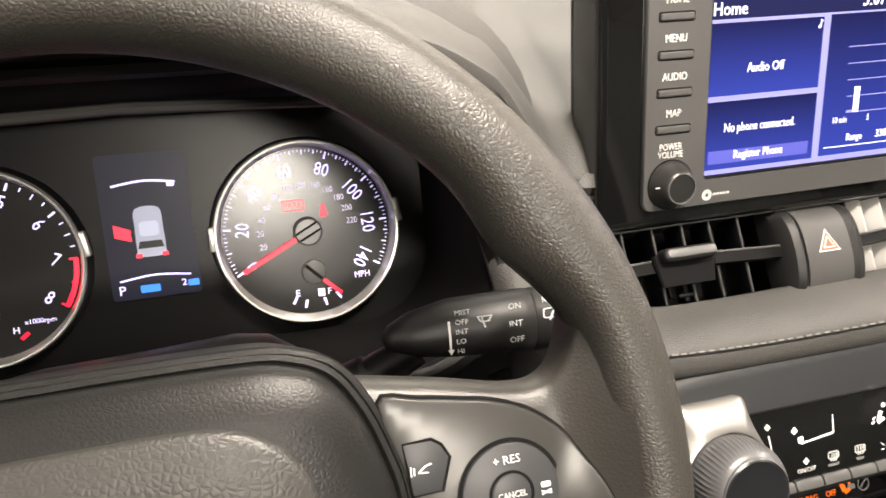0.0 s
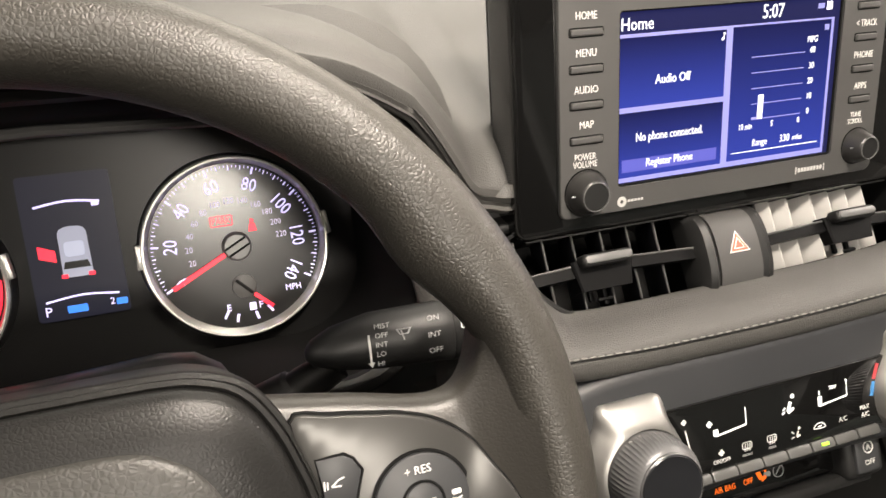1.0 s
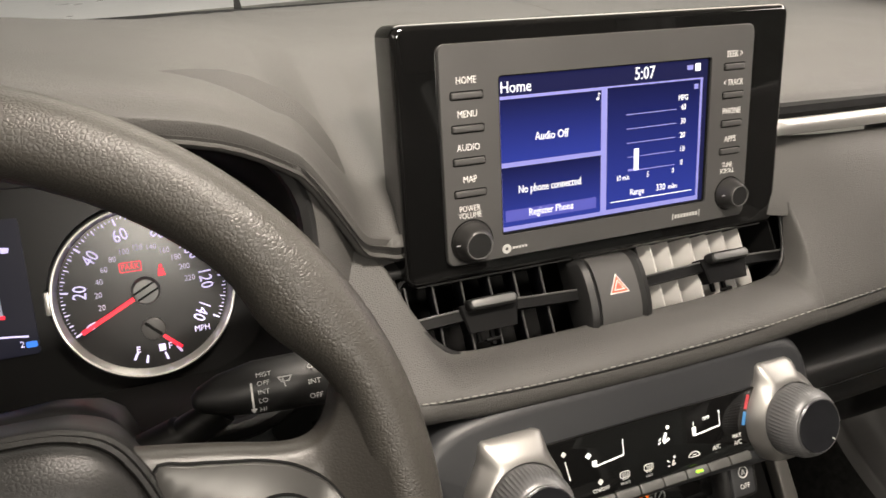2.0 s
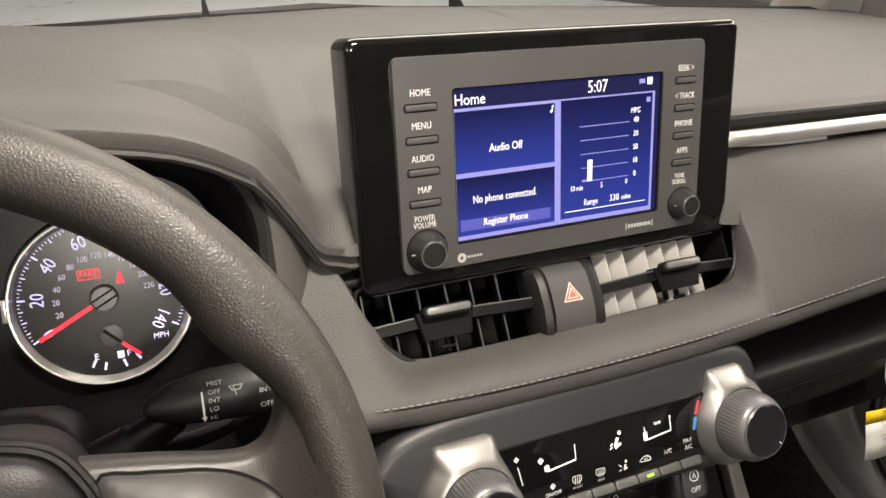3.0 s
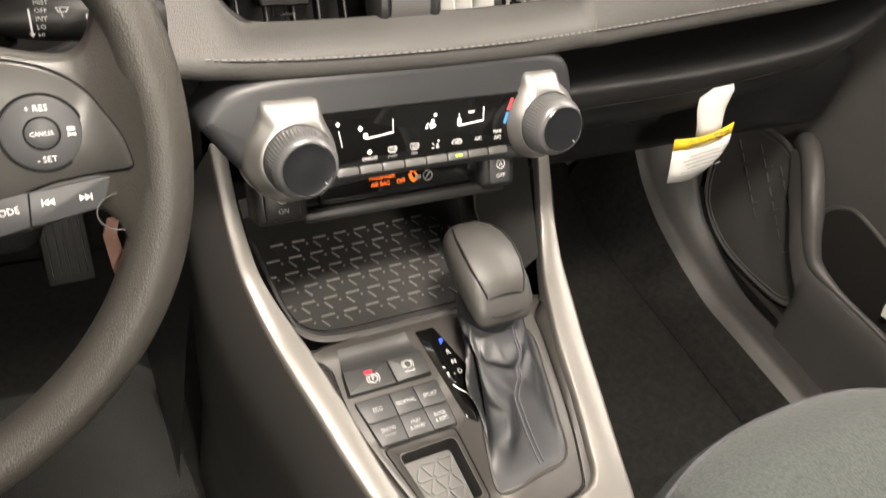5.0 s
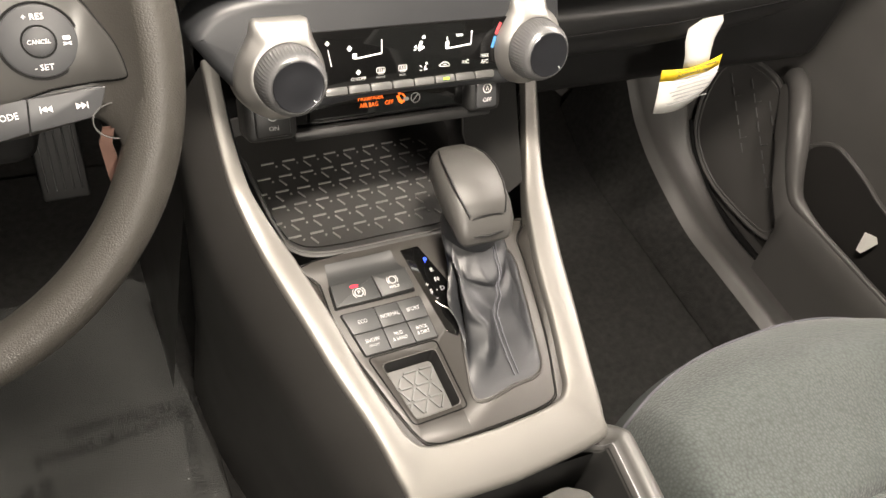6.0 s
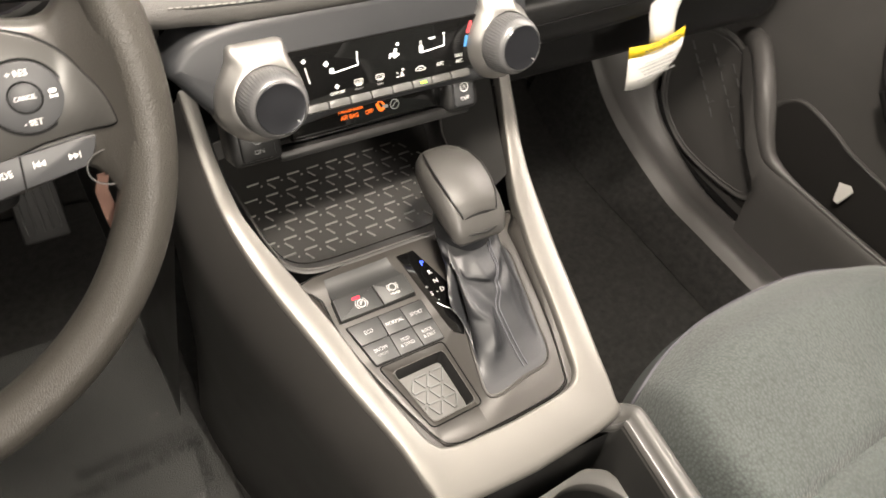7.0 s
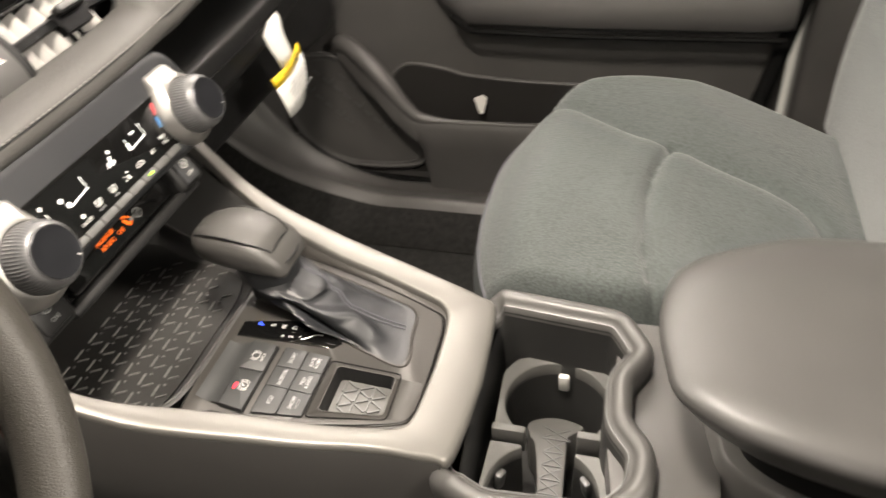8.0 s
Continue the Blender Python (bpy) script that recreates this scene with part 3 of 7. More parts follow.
# the open shelf and glove box under the passenger panel
glove = thing("glove_box", "black glove box with a shelf lip under the padded panel", "glove box")
lip = [
    (0.140, [(0.09, 0.555), (-0.005, 0.552), (-0.042, 0.549), (-0.048, 0.540), (-0.046, 0.520), (-0.040, 0.500), (-0.015, 0.486), (0.08, 0.47)]),
    (0.30, [(0.09, 0.558), (-0.005, 0.556), (-0.042, 0.553), (-0.048, 0.544), (-0.045, 0.522), (-0.038, 0.502), (-0.012, 0.486), (0.08, 0.465)]),
    (0.45, [(0.09, 0.568), (-0.003, 0.566), (-0.038, 0.563), (-0.044, 0.555), (-0.041, 0.535), (-0.034, 0.520), (-0.008, 0.505), (0.08, 0.47)]),
    (0.56, [(0.09, 0.582), (0.010, 0.580), (-0.018, 0.577), (-0.024, 0.570), (-0.022, 0.558), (-0.016, 0.548), (0.008, 0.535), (0.09, 0.50)]),
    (0.70, [(0.10, 0.600), (0.060, 0.600), (0.040, 0.597), (0.034, 0.590), (0.036, 0.582), (0.042, 0.575), (0.06, 0.560), (0.12, 0.53)]),
]
skin(lip, "shelf_lip", HARD, glove, "black rounded shelf lip", per=5)
part("shelf_back", box(0.58, 0.02, 0.12, 0.002, at=(0.42, 0.085, 0.60)), DEEP, glove)
part("shelf_line", tube([(0.145, -0.0495, 0.529), (0.30, -0.0492, 0.533), (0.45, -0.0455, 0.545)], 0.0007, 6), DEEP, glove)
part("bin", box(0.56, 0.16, 0.12, 0.03, 4, at=(0.42, 0.11, 0.435)), HARD, glove, "black underside of the glove box")
part("under_cover", box(0.60, 0.45, 0.02, 0.005, at=(0.42, 0.40, 0.40)), DEEP, glove)
solo("lower_dash", joined(box(0.44, 0.06, 0.16, 0.02, 3, at=(-0.48, 0.03, 0.49)), box(0.5, 0.45, 0.02, 0.005, at=(-0.44, 0.30, 0.40))), HARD, "black knee panel below the steering column", "panel", "structure")

# ---- display ----
tablet = thing("infotainment_display", "freestanding gloss-black touch display, switched on, with side buttons", "display", pose(0, 0, 0.68, 0, 0, -0.5) @ pose(0, 0, 0, 80.6, 0, 0) @ pose(0, 0, 0, 0, 0, 0.85))
part("housing", prism(rrect(0.2765, 0.1480, 0.007, 6, -0.0008, 0.0490), -0.024, 0.0035, 0.0040, 4), GLOSS, tablet, "gloss-black housing")
part("back_shell", prism(rrect(0.2700, 0.1410, 0.012, 6, -0.0008, 0.0490), -0.034, -0.0235), HARD, tablet, "black back shell")
part("lower_lip", box(0.262, 0.0022, 0.010, 0.0008, 2, at=(-0.0008, -0.0256, -0.0060)), GREYP, tablet, "grey lower lip")
part("mount", box(0.15, 0.06, 0.05, 0.01, at=(0, 0.03, -0.058)), DEEP, tablet)
bez_in = rrect(0.1510, 0.0935, 0.0022, 6, -0.0028, 0.0462)
part("bezel", holed(rrect(0.2205, 0.1262, 0.0050, 6, -0.0040, 0.0488), bez_in, 0.0035, 0.0064, 0.0008), GREYP, tablet, "dark grey button surround")
part("bezel_step", holed(bez_in, rrect(0.1488, 0.0915, 0.0012, 6, -0.0028, 0.0464), 0.0034, 0.0052), DEEP, tablet)
glassy = part("screen", prism(rrect(0.1500, 0.0925, 0.001, 2, -0.0028, 0.0462), 0.0030, 0.0040), SNAVY, tablet, "lit navy screen")
Z = 0.0041


def tile(name, x0, y0, x1, y1, z, material, parent=glassy, label=""):
    return part(name, prism([(x0, y0), (x1, y0), (x1, y1), (x0, y1)], z, z + 0.00008), material, parent, label)


tile("page", -0.0776, 0.0012, 0.0680, 0.0808, Z, SLINE)
tile("audio_tile", -0.0766, 0.0425, -0.0084, 0.0790, Z + 0.0001, SBLUE)
tile("phone_tile", -0.0766, 0.0038, -0.0084, 0.0396, Z + 0.0001, SBLUE)
tile("trip_tile", -0.0040, 0.0042, 0.0660, 0.0798, Z + 0.0001, SBLUE)
tile("register_bar", -0.0748, 0.0068, -0.0116, 0.0138, Z + 0.0002, SBAR)
T = Z + 0.0004
lettering("Home", 0.0092, -0.0765, 0.0855, T, STEXT, glassy, "LEFT", squeeze=0.88)
lettering("5:07", 0.0108, 0.0228, 0.0865, T, STEXT, glassy, squeeze=0.82)
lettering("Audio Off", 0.0070, -0.0430, 0.0559, T, STEXT, glassy, squeeze=0.80)
lettering("No phone connected.", 0.0068, -0.0439, 0.0255, T, STEXT, glassy, squeeze=0.74)
lettering("Register Phone", 0.0064, -0.0437, 0.0108, T, STEXT, glassy, squeeze=0.80)
lettering("MPG", 0.0052, 0.0528, 0.0693, T, STEXT, glassy, squeeze=0.72)
for k, v in enumerate(("40", "30", "20", "10", "0")):
    y = 0.0633 - 0.00885 * k
    lettering(v, 0.0052, 0.0533, y, T, STEXT, glassy, squeeze=0.78)
    tile("chart_line", 0.0095 + 0.0006 * k, y - 0.0010, 0.0478, y - 0.0005, T, SLINE)
tile("chart_bar", 0.0160, 0.0272, 0.0196, 0.0409, T + 0.0001, STEXT)
tile("chart_bar", 0.0118, 0.0272, 0.0160, 0.0284, T + 0.0001, SLINE)
for x, v in ((0.0080, "10 min"), (0.0272, "5"), (0.0468, "0")):
    lettering(v, 0.0050, x, 0.0232, T, STEXT, glassy, squeeze=0.72)
lettering("Range", 0.0058, 0.0191, 0.0131, T, STEXT, glassy, squeeze=0.78)
lettering("330", 0.0062, 0.0375, 0.0134, T, STEXT, glassy, squeeze=0.82)
lettering("miles", 0.0046, 0.0470, 0.0130, T, STEXT, glassy, squeeze=0.78)
tile("underline", -0.0010, 0.0083, 0.0625, 0.0088, T, STEXT)
tile("status_icon", 0.0548, 0.0862, 0.0594, 0.0890, T, SLINE)
tile("status_icon", 0.0612, 0.0852, 0.0652, 0.0898, T, STEXT)
tile("chart_icon", 0.0610, 0.0740, 0.0642, 0.0772, T, SLINE)
part("note_icon", joined(bar(-0.0104, 0.0742, -0.0104, 0.0778, 0.0005, T, T + 0.0001), prism(circle(0.0009, 10, -0.0111, 0.0742), T, T + 0.0001), bar(-0.0105, 0.0777, -0.0092, 0.0766, 0.0006, T, T + 0.0001)), STEXT, glassy)
for x, rows in ((-0.0981, (("HOME", 0.0919, 0.0838), ("MENU", 0.0734, 0.0654), ("AUDIO", 0.0547, 0.0469), ("MAP", 0.0364, 0.0284))), (0.0908, (("SEEK >", 0.0938, 0.0861), ("< TRACK", 0.0759, 0.0681), ("PHONE", 0.0577, 0.0497), ("APPS", 0.0393, 0.0315)))):
    for word, vt, vb in rows:
        lettering(word, 0.0056, x, vt, 0.00650, LEGEND, tablet, squeeze=0.80 if len(word) < 7 else 0.70)
        w = 0.0205 if x < 0 else 0.0172
        key = part("button", holed(rrect(w, 0.0050, 0.0012, 3, x, vb), rrect(w - 0.0014, 0.0036, 0.0008, 3, x, vb), 0.0060, 0.00655), DEEP, tablet)
        part("key_top", prism(rrect(w - 0.0016, 0.0034, 0.0008, 3, x, vb), 0.0060, 0.0078, 0.0007, 3), GREYP, key)
for x, v, words, r in ((-0.0984, -0.0006, ("POWER", "VOLUME"), 0.0122), (0.0920, 0.0026, ("TUNE", "SCROLL"), 0.0104)):
    for k, w in enumerate(words):
        lettering(w, 0.0050 if x < 0 else 0.0044, x - 0.0005 if x < 0 else 0.0896, (0.0193 if x < 0 else 0.0222) - 0.0041 * k, 0.00650, LEGEND, tablet, squeeze=0.76)
    knob = part("knob", lathe([(r * 1.03, 0.004), (r * 1.03, 0.0072), (r * 0.98, 0.0080), (r * 0.95, 0.0098), (r * 0.74, 0.0160), (r * 0.69, 0.0170), (r * 0.64, 0.0173), (r * 0.60, 0.0168), (0, 0.0168)], 44), KNOBM, tablet, "dark turned knob", pose(x, v, 0))
    part("knob_face", lathe([(r * 0.60, 0.0166), (r * 0.60, 0.0171), (0, 0.0172)], 36), HARD, knob, "black knob face")
    part("knob_ring", lathe([(r * 0.655, 0.0168), (r * 0.655, 0.0176), (r * 0.615, 0.0176), (r * 0.615, 0.0168)], 36), KNURL, knob)
    part("knob_rim", lathe([(r * 1.10, 0.0055), (r * 1.10, 0.0068), (r * 1.04, 0.0068), (r * 1.04, 0.0055)], 36), DEEP, knob)
    part("knob_mark", box(0.0007, 0.0042, 0.0006, 0.0002, 1, at=(-r * 0.86, 0.0006, 0.0128), turn=(0, 0, 90)), DIM, knob)
part("mark", holed(circle(0.0030, 20, -0.0758, -0.0089), circle(0.0011, 20, -0.0758, -0.0089), 0.0064, 0.0066), LOGO, tablet)
part("mark", joined(*[prism(rrect(0.0016, 0.0014, 0.0004, 2, -0.0712 + 0.0021 * k, -0.0088), 0.0064, 0.0066) for k in range(5)]), LOGO, tablet)
part("mark", joined(bar(0.0465, -0.0096, 0.0465, -0.0052, 0.0007, 0.0064, 0.0066), bar(0.0680, -0.0096, 0.0680, -0.0052, 0.0007, 0.0064, 0.0066), *[prism(rrect(0.0017, 0.0026, 0.0004, 2, 0.0488 + 0.0024 * k, -0.0074), 0.0064, 0.0066) for k in range(8)]), LOGO, tablet)

# ---- vents and hazard switch ----


def vent(x0, x1, label, pale):
    """A louvred air outlet; its frame's origin is the middle of the slot."""
    cx, w = (x0 + x1) / 2, x1 - x0
    v = thing("air_vent", label, "air vent", tilted(cx, -0.018, 0.637, 36), "air vents under the display")
    part("cavity", loft([[(x, y, z) for x, y in rrect(w + k, 0.050 + k, 0.004, 3, 0, 0.001)] for z, k in ((-0.060, 0.0), (-0.002, 0.0), (-0.002, 0.003), (-0.064, 0.003))]), DEEP, v, "black duct")
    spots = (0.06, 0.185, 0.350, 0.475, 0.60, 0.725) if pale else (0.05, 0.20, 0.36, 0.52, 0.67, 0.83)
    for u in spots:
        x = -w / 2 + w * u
        vane = part("vane", box(0.0018, 0.047, 0.034 if pale else 0.027, 0.0007, 2, at=(x, 0, -0.021 if pale else -0.018), turn=(0, 24 if pale else -12, 0)), VANE_LIT if pale else VANE, v)
        if not pale:
            # Grey strip: the highlight on the vane's front is put into its colour.
            part("vane_glint", box(0.0011, 0.046, 0.0010, 0.0004, 1, at=(x - 0.0028, 0, -0.0046)), GREYP, vane)
    s = 1 if pale else -1
    blade = part("blade", loft([[(x, y0, -0.016), (x, y0 + 0.0016, -0.004), (x, y0 + 0.0010, 0.0005), (x, y0 - 0.0052, 0.0012), (x, y0 - 0.0060, -0.003), (x, y0 - 0.0030, -0.015)] for x, y0 in ((-w / 2 - 0.003, 0.0010), (-w * 0.16, 0.0028), (0.0, 0.0034), (w * 0.16, 0.0028), (w / 2 + 0.003, 0.0010))]), BLADE, v, "black cross blade")
    # Grey tube painted in for the highlight along the blade's top.
    part("blade_glint", tube(smooth_path([(x, y0 + 0.0012, 0.0006) for x, y0 in ((-w / 2 - 0.002, 0.0010), (-w * 0.16, 0.0028), (0.0, 0.0034), (w * 0.16, 0.0028), (w / 2 + 0.002, 0.0010))], 4), 0.0007, 6), GREYP, blade)
    tx = w * 0.06 * s
    part("saddle", loft([[(tx + x * k, y, z) for x, y in ((-0.020, 0.006), (0.020, 0.006), (0.016, -0.011), (-0.017, -0.011))] for z, k in ((-0.006, 1.0), (0.0022, 0.98), (0.0032, 0.92))]), BLADE, blade, "black slider saddle")
    tab = part("tab", prism(rrect(0.032, 0.0072, 0.003, 4, tx, 0.0052), 0.0020, 0.0105, 0.0022, 3), HARD, v, "black slider tab")
    part("tab_lip", prism(rrect(0.029, 0.0046, 0.002, 4, tx, 0.0054), 0.0102, 0.0113, 0.0008), KNURL, tab)
    part("link", joined(box(0.003, 0.014, 0.003, 0.001, at=(tx + 0.002, -0.013, -0.007)), box(0.011, 0.0022, 0.003, 0.001, at=(tx + 0.002, -0.0165, -0.006)), box(0.003, 0.010, 0.003, 0.001, at=(tx - 0.006, -0.012, -0.009))), BLADE, v)
    return v


vent(-0.142, -0.026, "black louvred air vent with a slider tab", False)
vent(0.024, 0.139, "louvred air vent with the light on its vanes painted as pale grey", True)
part("end_panel", loft([[(x, y + dy, z) for y, z in ((0.024, 0.716), (0.006, 0.701), (-0.010, 0.676), (-0.014, 0.664))] for x, dy in ((0.126, 0.012), (0.134, 0.004), (0.146, -0.001))], closed=False), DASH, dash, "grained panel end beside the display")
solo("vent_surround", joined(tube(smooth_path([(-0.150, 0.006, 0.659), (-0.149, -0.006, 0.645), (-0.138, -0.020, 0.636), (-0.125, -0.0275, 0.6245), (-0.113, -0.030, 0.6185), (-0.09, -0.0305, 0.6165), (0.0, -0.031, 0.6165), (0.10, -0.030, 0.6205), (0.136, -0.024, 0.632), (0.1445, -0.008, 0.660), (0.1445, 0.004, 0.676)], 6), 0.0018, 8),
     box(0.30, 0.03, 0.006, 0.002, at=(-0.008, 0.020, 0.6585))), HARD, "black rim round the vent slot", "trim", "structure")
part("end_cap", loft([[(-0.168, -0.012, 0.640), (-0.170, 0.018, 0.672)], [(-0.158, -0.014, 0.636), (-0.150, 0.020, 0.668)], [(-0.147, -0.014, 0.634), (-0.138, 0.020, 0.664)]], closed=False), GREYP, dash, "grey corner piece")
hazard = thing("hazard_switch", "black hazard switch with a red outlined triangle between the vents", "switch", tilted(-0.0030, -0.0215, 0.6375, 38))
prof = [(-0.026, -0.012), (-0.023, -0.002), (-0.010, 0.0035), (0.010, 0.0040), (0.021, -0.001), (0.026, -0.012)]
part("body", loft([[(x, p[0], p[1]) for p in smooth_path([(a, b, 0) for a, b in prof], 4)] for x in (-0.0150, -0.0145, 0.0145, 0.0150)], closed=True), GREYP, hazard, "dark grey switch face")
for s in (-1, 1):
    part("cheek", loft([[(s * x, p[0], p[1] + dz) for p in smooth_path([(a, b, 0) for a, b in prof], 4)] for x, dz in ((0.0156, -0.001), (0.0185, 0.0015), (0.0225, 0.0), (0.0260, -0.006))], closed=True), HARD, hazard, "black rounded cheek")
for k, (r, m) in enumerate(((0.0085, LEGEND), (0.0072, REDP), (0.0046, LEGEND), (0.0035, REDP))):
    tri = [(r * math.cos(radians(90 + 120 * i)), r * math.sin(radians(90 + 120 * i)) + 0.0005) for i in range(3)]
    part("triangle", prism(tri, 0.0044 + 0.00012 * k, 0.0045 + 0.00012 * k), m, hazard)
# ---- climate controls ----
climate = thing("climate_panel", "black climate control panel with two silver-ringed rotary knobs, switched on", "control panel", tilted(0, -0.082, 0.553, 22))
shell = smooth_ring([(-0.1590, 0.0235), (-0.1540, 0.0345), (-0.138, 0.0455), (-0.112, 0.0505), (-0.08, 0.052), (0.0, 0.053), (0.08, 0.054), (0.115, 0.050), (0.130, 0.030), (0.130, -0.010), (0.105, -0.031), (0.04, -0.0300), (-0.04, -0.0300), (-0.108, -0.036), (-0.126, -0.0205), (-0.1425, -0.0010), (-0.1530, 0.0140)], 5)
part("housing", prism(shell, -0.045, 0.0, 0.009, 4), CLIMH, climate, "dark grey housing")
face = part("display", prism(rrect(0.176, 0.0420, 0.003, 4, 0.003, 0.0030), -0.002, 0.0020, 0.0008), GLOSS, climate, "gloss-black display")
Z = 0.0021


def glyph(name, bms, material, parent=face, dx=0.0, dy=0.0):
    return part(name, moved(joined(*bms), pose(dx, dy, 0)), material, parent)


z1 = Z + 0.0001
glyph("fan_gauge", [bar(-0.0480, 0.0030, -0.0272, 0.0052, 0.0010, Z, z1), bar(-0.0272, 0.0052, -0.0272, 0.0150, 0.0006, Z, z1), prism(rrect(0.0034, 0.0036, 0.0006, 2, -0.0482, 0.0050), Z, z1)] + [prism(circle(0.0009, 8, -0.0520 + 0.0011 * i, 0.0106 + 0.0011 * j), Z, z1) for i, j in ((1, 0), (-1, 0), (0, 1), (0, -1))], WLIT)
glyph("seat_icon", [prism(circle(0.0014, 10, 0.0125, 0.0170), Z, z1), bar(0.0108, 0.0140, 0.0085, 0.0085, 0.0022, Z, z1), bar(0.0085, 0.0078, 0.0130, 0.0098, 0.0018, Z, z1), bar(0.0050, 0.0098, 0.0068, 0.0112, 0.0009, Z, z1), bar(0.0044, 0.0078, 0.0064, 0.0088, 0.0009, Z, z1)], WLIT, dx=-0.0060, dy=-0.0030)
glyph("temp_gauge", [bar(0.0262, 0.0038, 0.0470, 0.0056, 0.0010, Z, z1), bar(0.0470, 0.0056, 0.0470, 0.0145, 0.0006, Z, z1), prism(rrect(0.0030, 0.0056, 0.0005, 2, 0.0264, 0.0066), Z, z1), bar(0.0262, 0.0100, 0.0262, 0.0128, 0.0007, Z, z1), prism(circle(0.0008, 8, 0.0470, 0.0148), Z, z1)], WLIT)
lettering("TEMP", 0.0029, 0.0365, 0.0128, Z, WLIT, face, squeeze=0.85)
glyph("fan_scale", [bar(-0.0658, -0.001, -0.0680, 0.011, 0.0008, Z, z1)] + [prism(circle(0.0008, 8, -0.0684 + 0.0010 * i, 0.0155 + 0.0010 * j), Z, z1) for i, j in ((1, 0), (-1, 0), (0, 1), (0, -1))], LEGEND)
part("cool_stripe", bar(0.0660, 0.001, 0.0682, 0.0095, 0.0026, Z, z1), COOL, face)
part("warm_stripe", bar(0.0686, 0.0110, 0.0722, 0.0200, 0.0026, Z, z1), WARM, face)
lettering("ON/OFF", 0.0036, -0.0455, -0.0120, Z, LEGEND, face, squeeze=0.9)
lettering("A/C", 0.0044, 0.0430, -0.0082, Z, LEGEND, face, squeeze=0.9)
lettering("A/C", 0.0044, 0.0604, -0.0094, Z, LEGEND, face, squeeze=0.9)
lettering("MAX", 0.0040, 0.0600, -0.0048, Z, LEGEND, face, squeeze=0.85)
glyph("fan_icon", [prism(circle(0.0009, 8, -0.0455 + dx, -0.0072 + dy), Z, z1) for dx, dy in ((0.0011, 0.0), (-0.0011, 0.0), (0, 0.0011), (0, -0.0011))], LEGEND)
for x in (-0.0279, -0.0103):
    glyph("demist_icon", [holed(rrect(0.0070, 0.0042, 0.0012, 3, x, -0.0072), rrect(0.0060, 0.0033, 0.0009, 3, x, -0.0072), Z, z1)] + [bar(x + d, -0.0106, x + d + 0.0005, -0.0060, 0.0005, Z, z1) for d in (-0.0016, 0.0, 0.0016)], LEGEND)
    lettering("FRONT" if x < -0.02 else "REAR", 0.0022, x, -0.0126, Z, DIM, face)
glyph("airflow_icon", [prism(circle(0.0010, 8, 0.0075, -0.0088), Z, z1), bar(0.0068, -0.0105, 0.0056, -0.0138, 0.0013, Z, z1), bar(0.0056, -0.0138, 0.0082, -0.0130, 0.0011, Z, z1), bar(0.0018, -0.0098, 0.0038, -0.0114, 0.0007, Z, z1), bar(0.0018, -0.0138, 0.0038, -0.0136, 0.0007, Z, z1)], LEGEND, dx=0.002, dy=0.0030)
glyph("recirculation_icon", [holed(smooth_ring([(0.0198, -0.0130), (0.0206, -0.0110), (0.0230, -0.0097), (0.0264, -0.0100), (0.0286, -0.0120), (0.0276, -0.0136)], 4), smooth_ring([(0.0206, -0.0127), (0.0212, -0.0114), (0.0232, -0.0104), (0.0259, -0.0107), (0.0277, -0.0121), (0.0270, -0.0129)], 4), Z, z1), bar(0.0228, -0.0119, 0.0258, -0.0119, 0.0007, Z, z1)], LEGEND, dx=0.0007, dy=0.0036)
for k in range(8):
    x = -0.0631 + k * 0.0176
    key = part("button", box(0.0171, 0.0060, 0.0090, 0.0014, 2, at=(x, -0.0205, 0.0005), turn=(-25, 0, 0)), CKEY, climate, "grey push key")
    if k == 5:
        part("lamp", box(0.0056, 0.0018, 0.0008, 0.0003, 1, at=(x + 0.0005, -0.0184, 0.0050), turn=(-25, 0, 0)), GREEN, key, "lit green lamp")
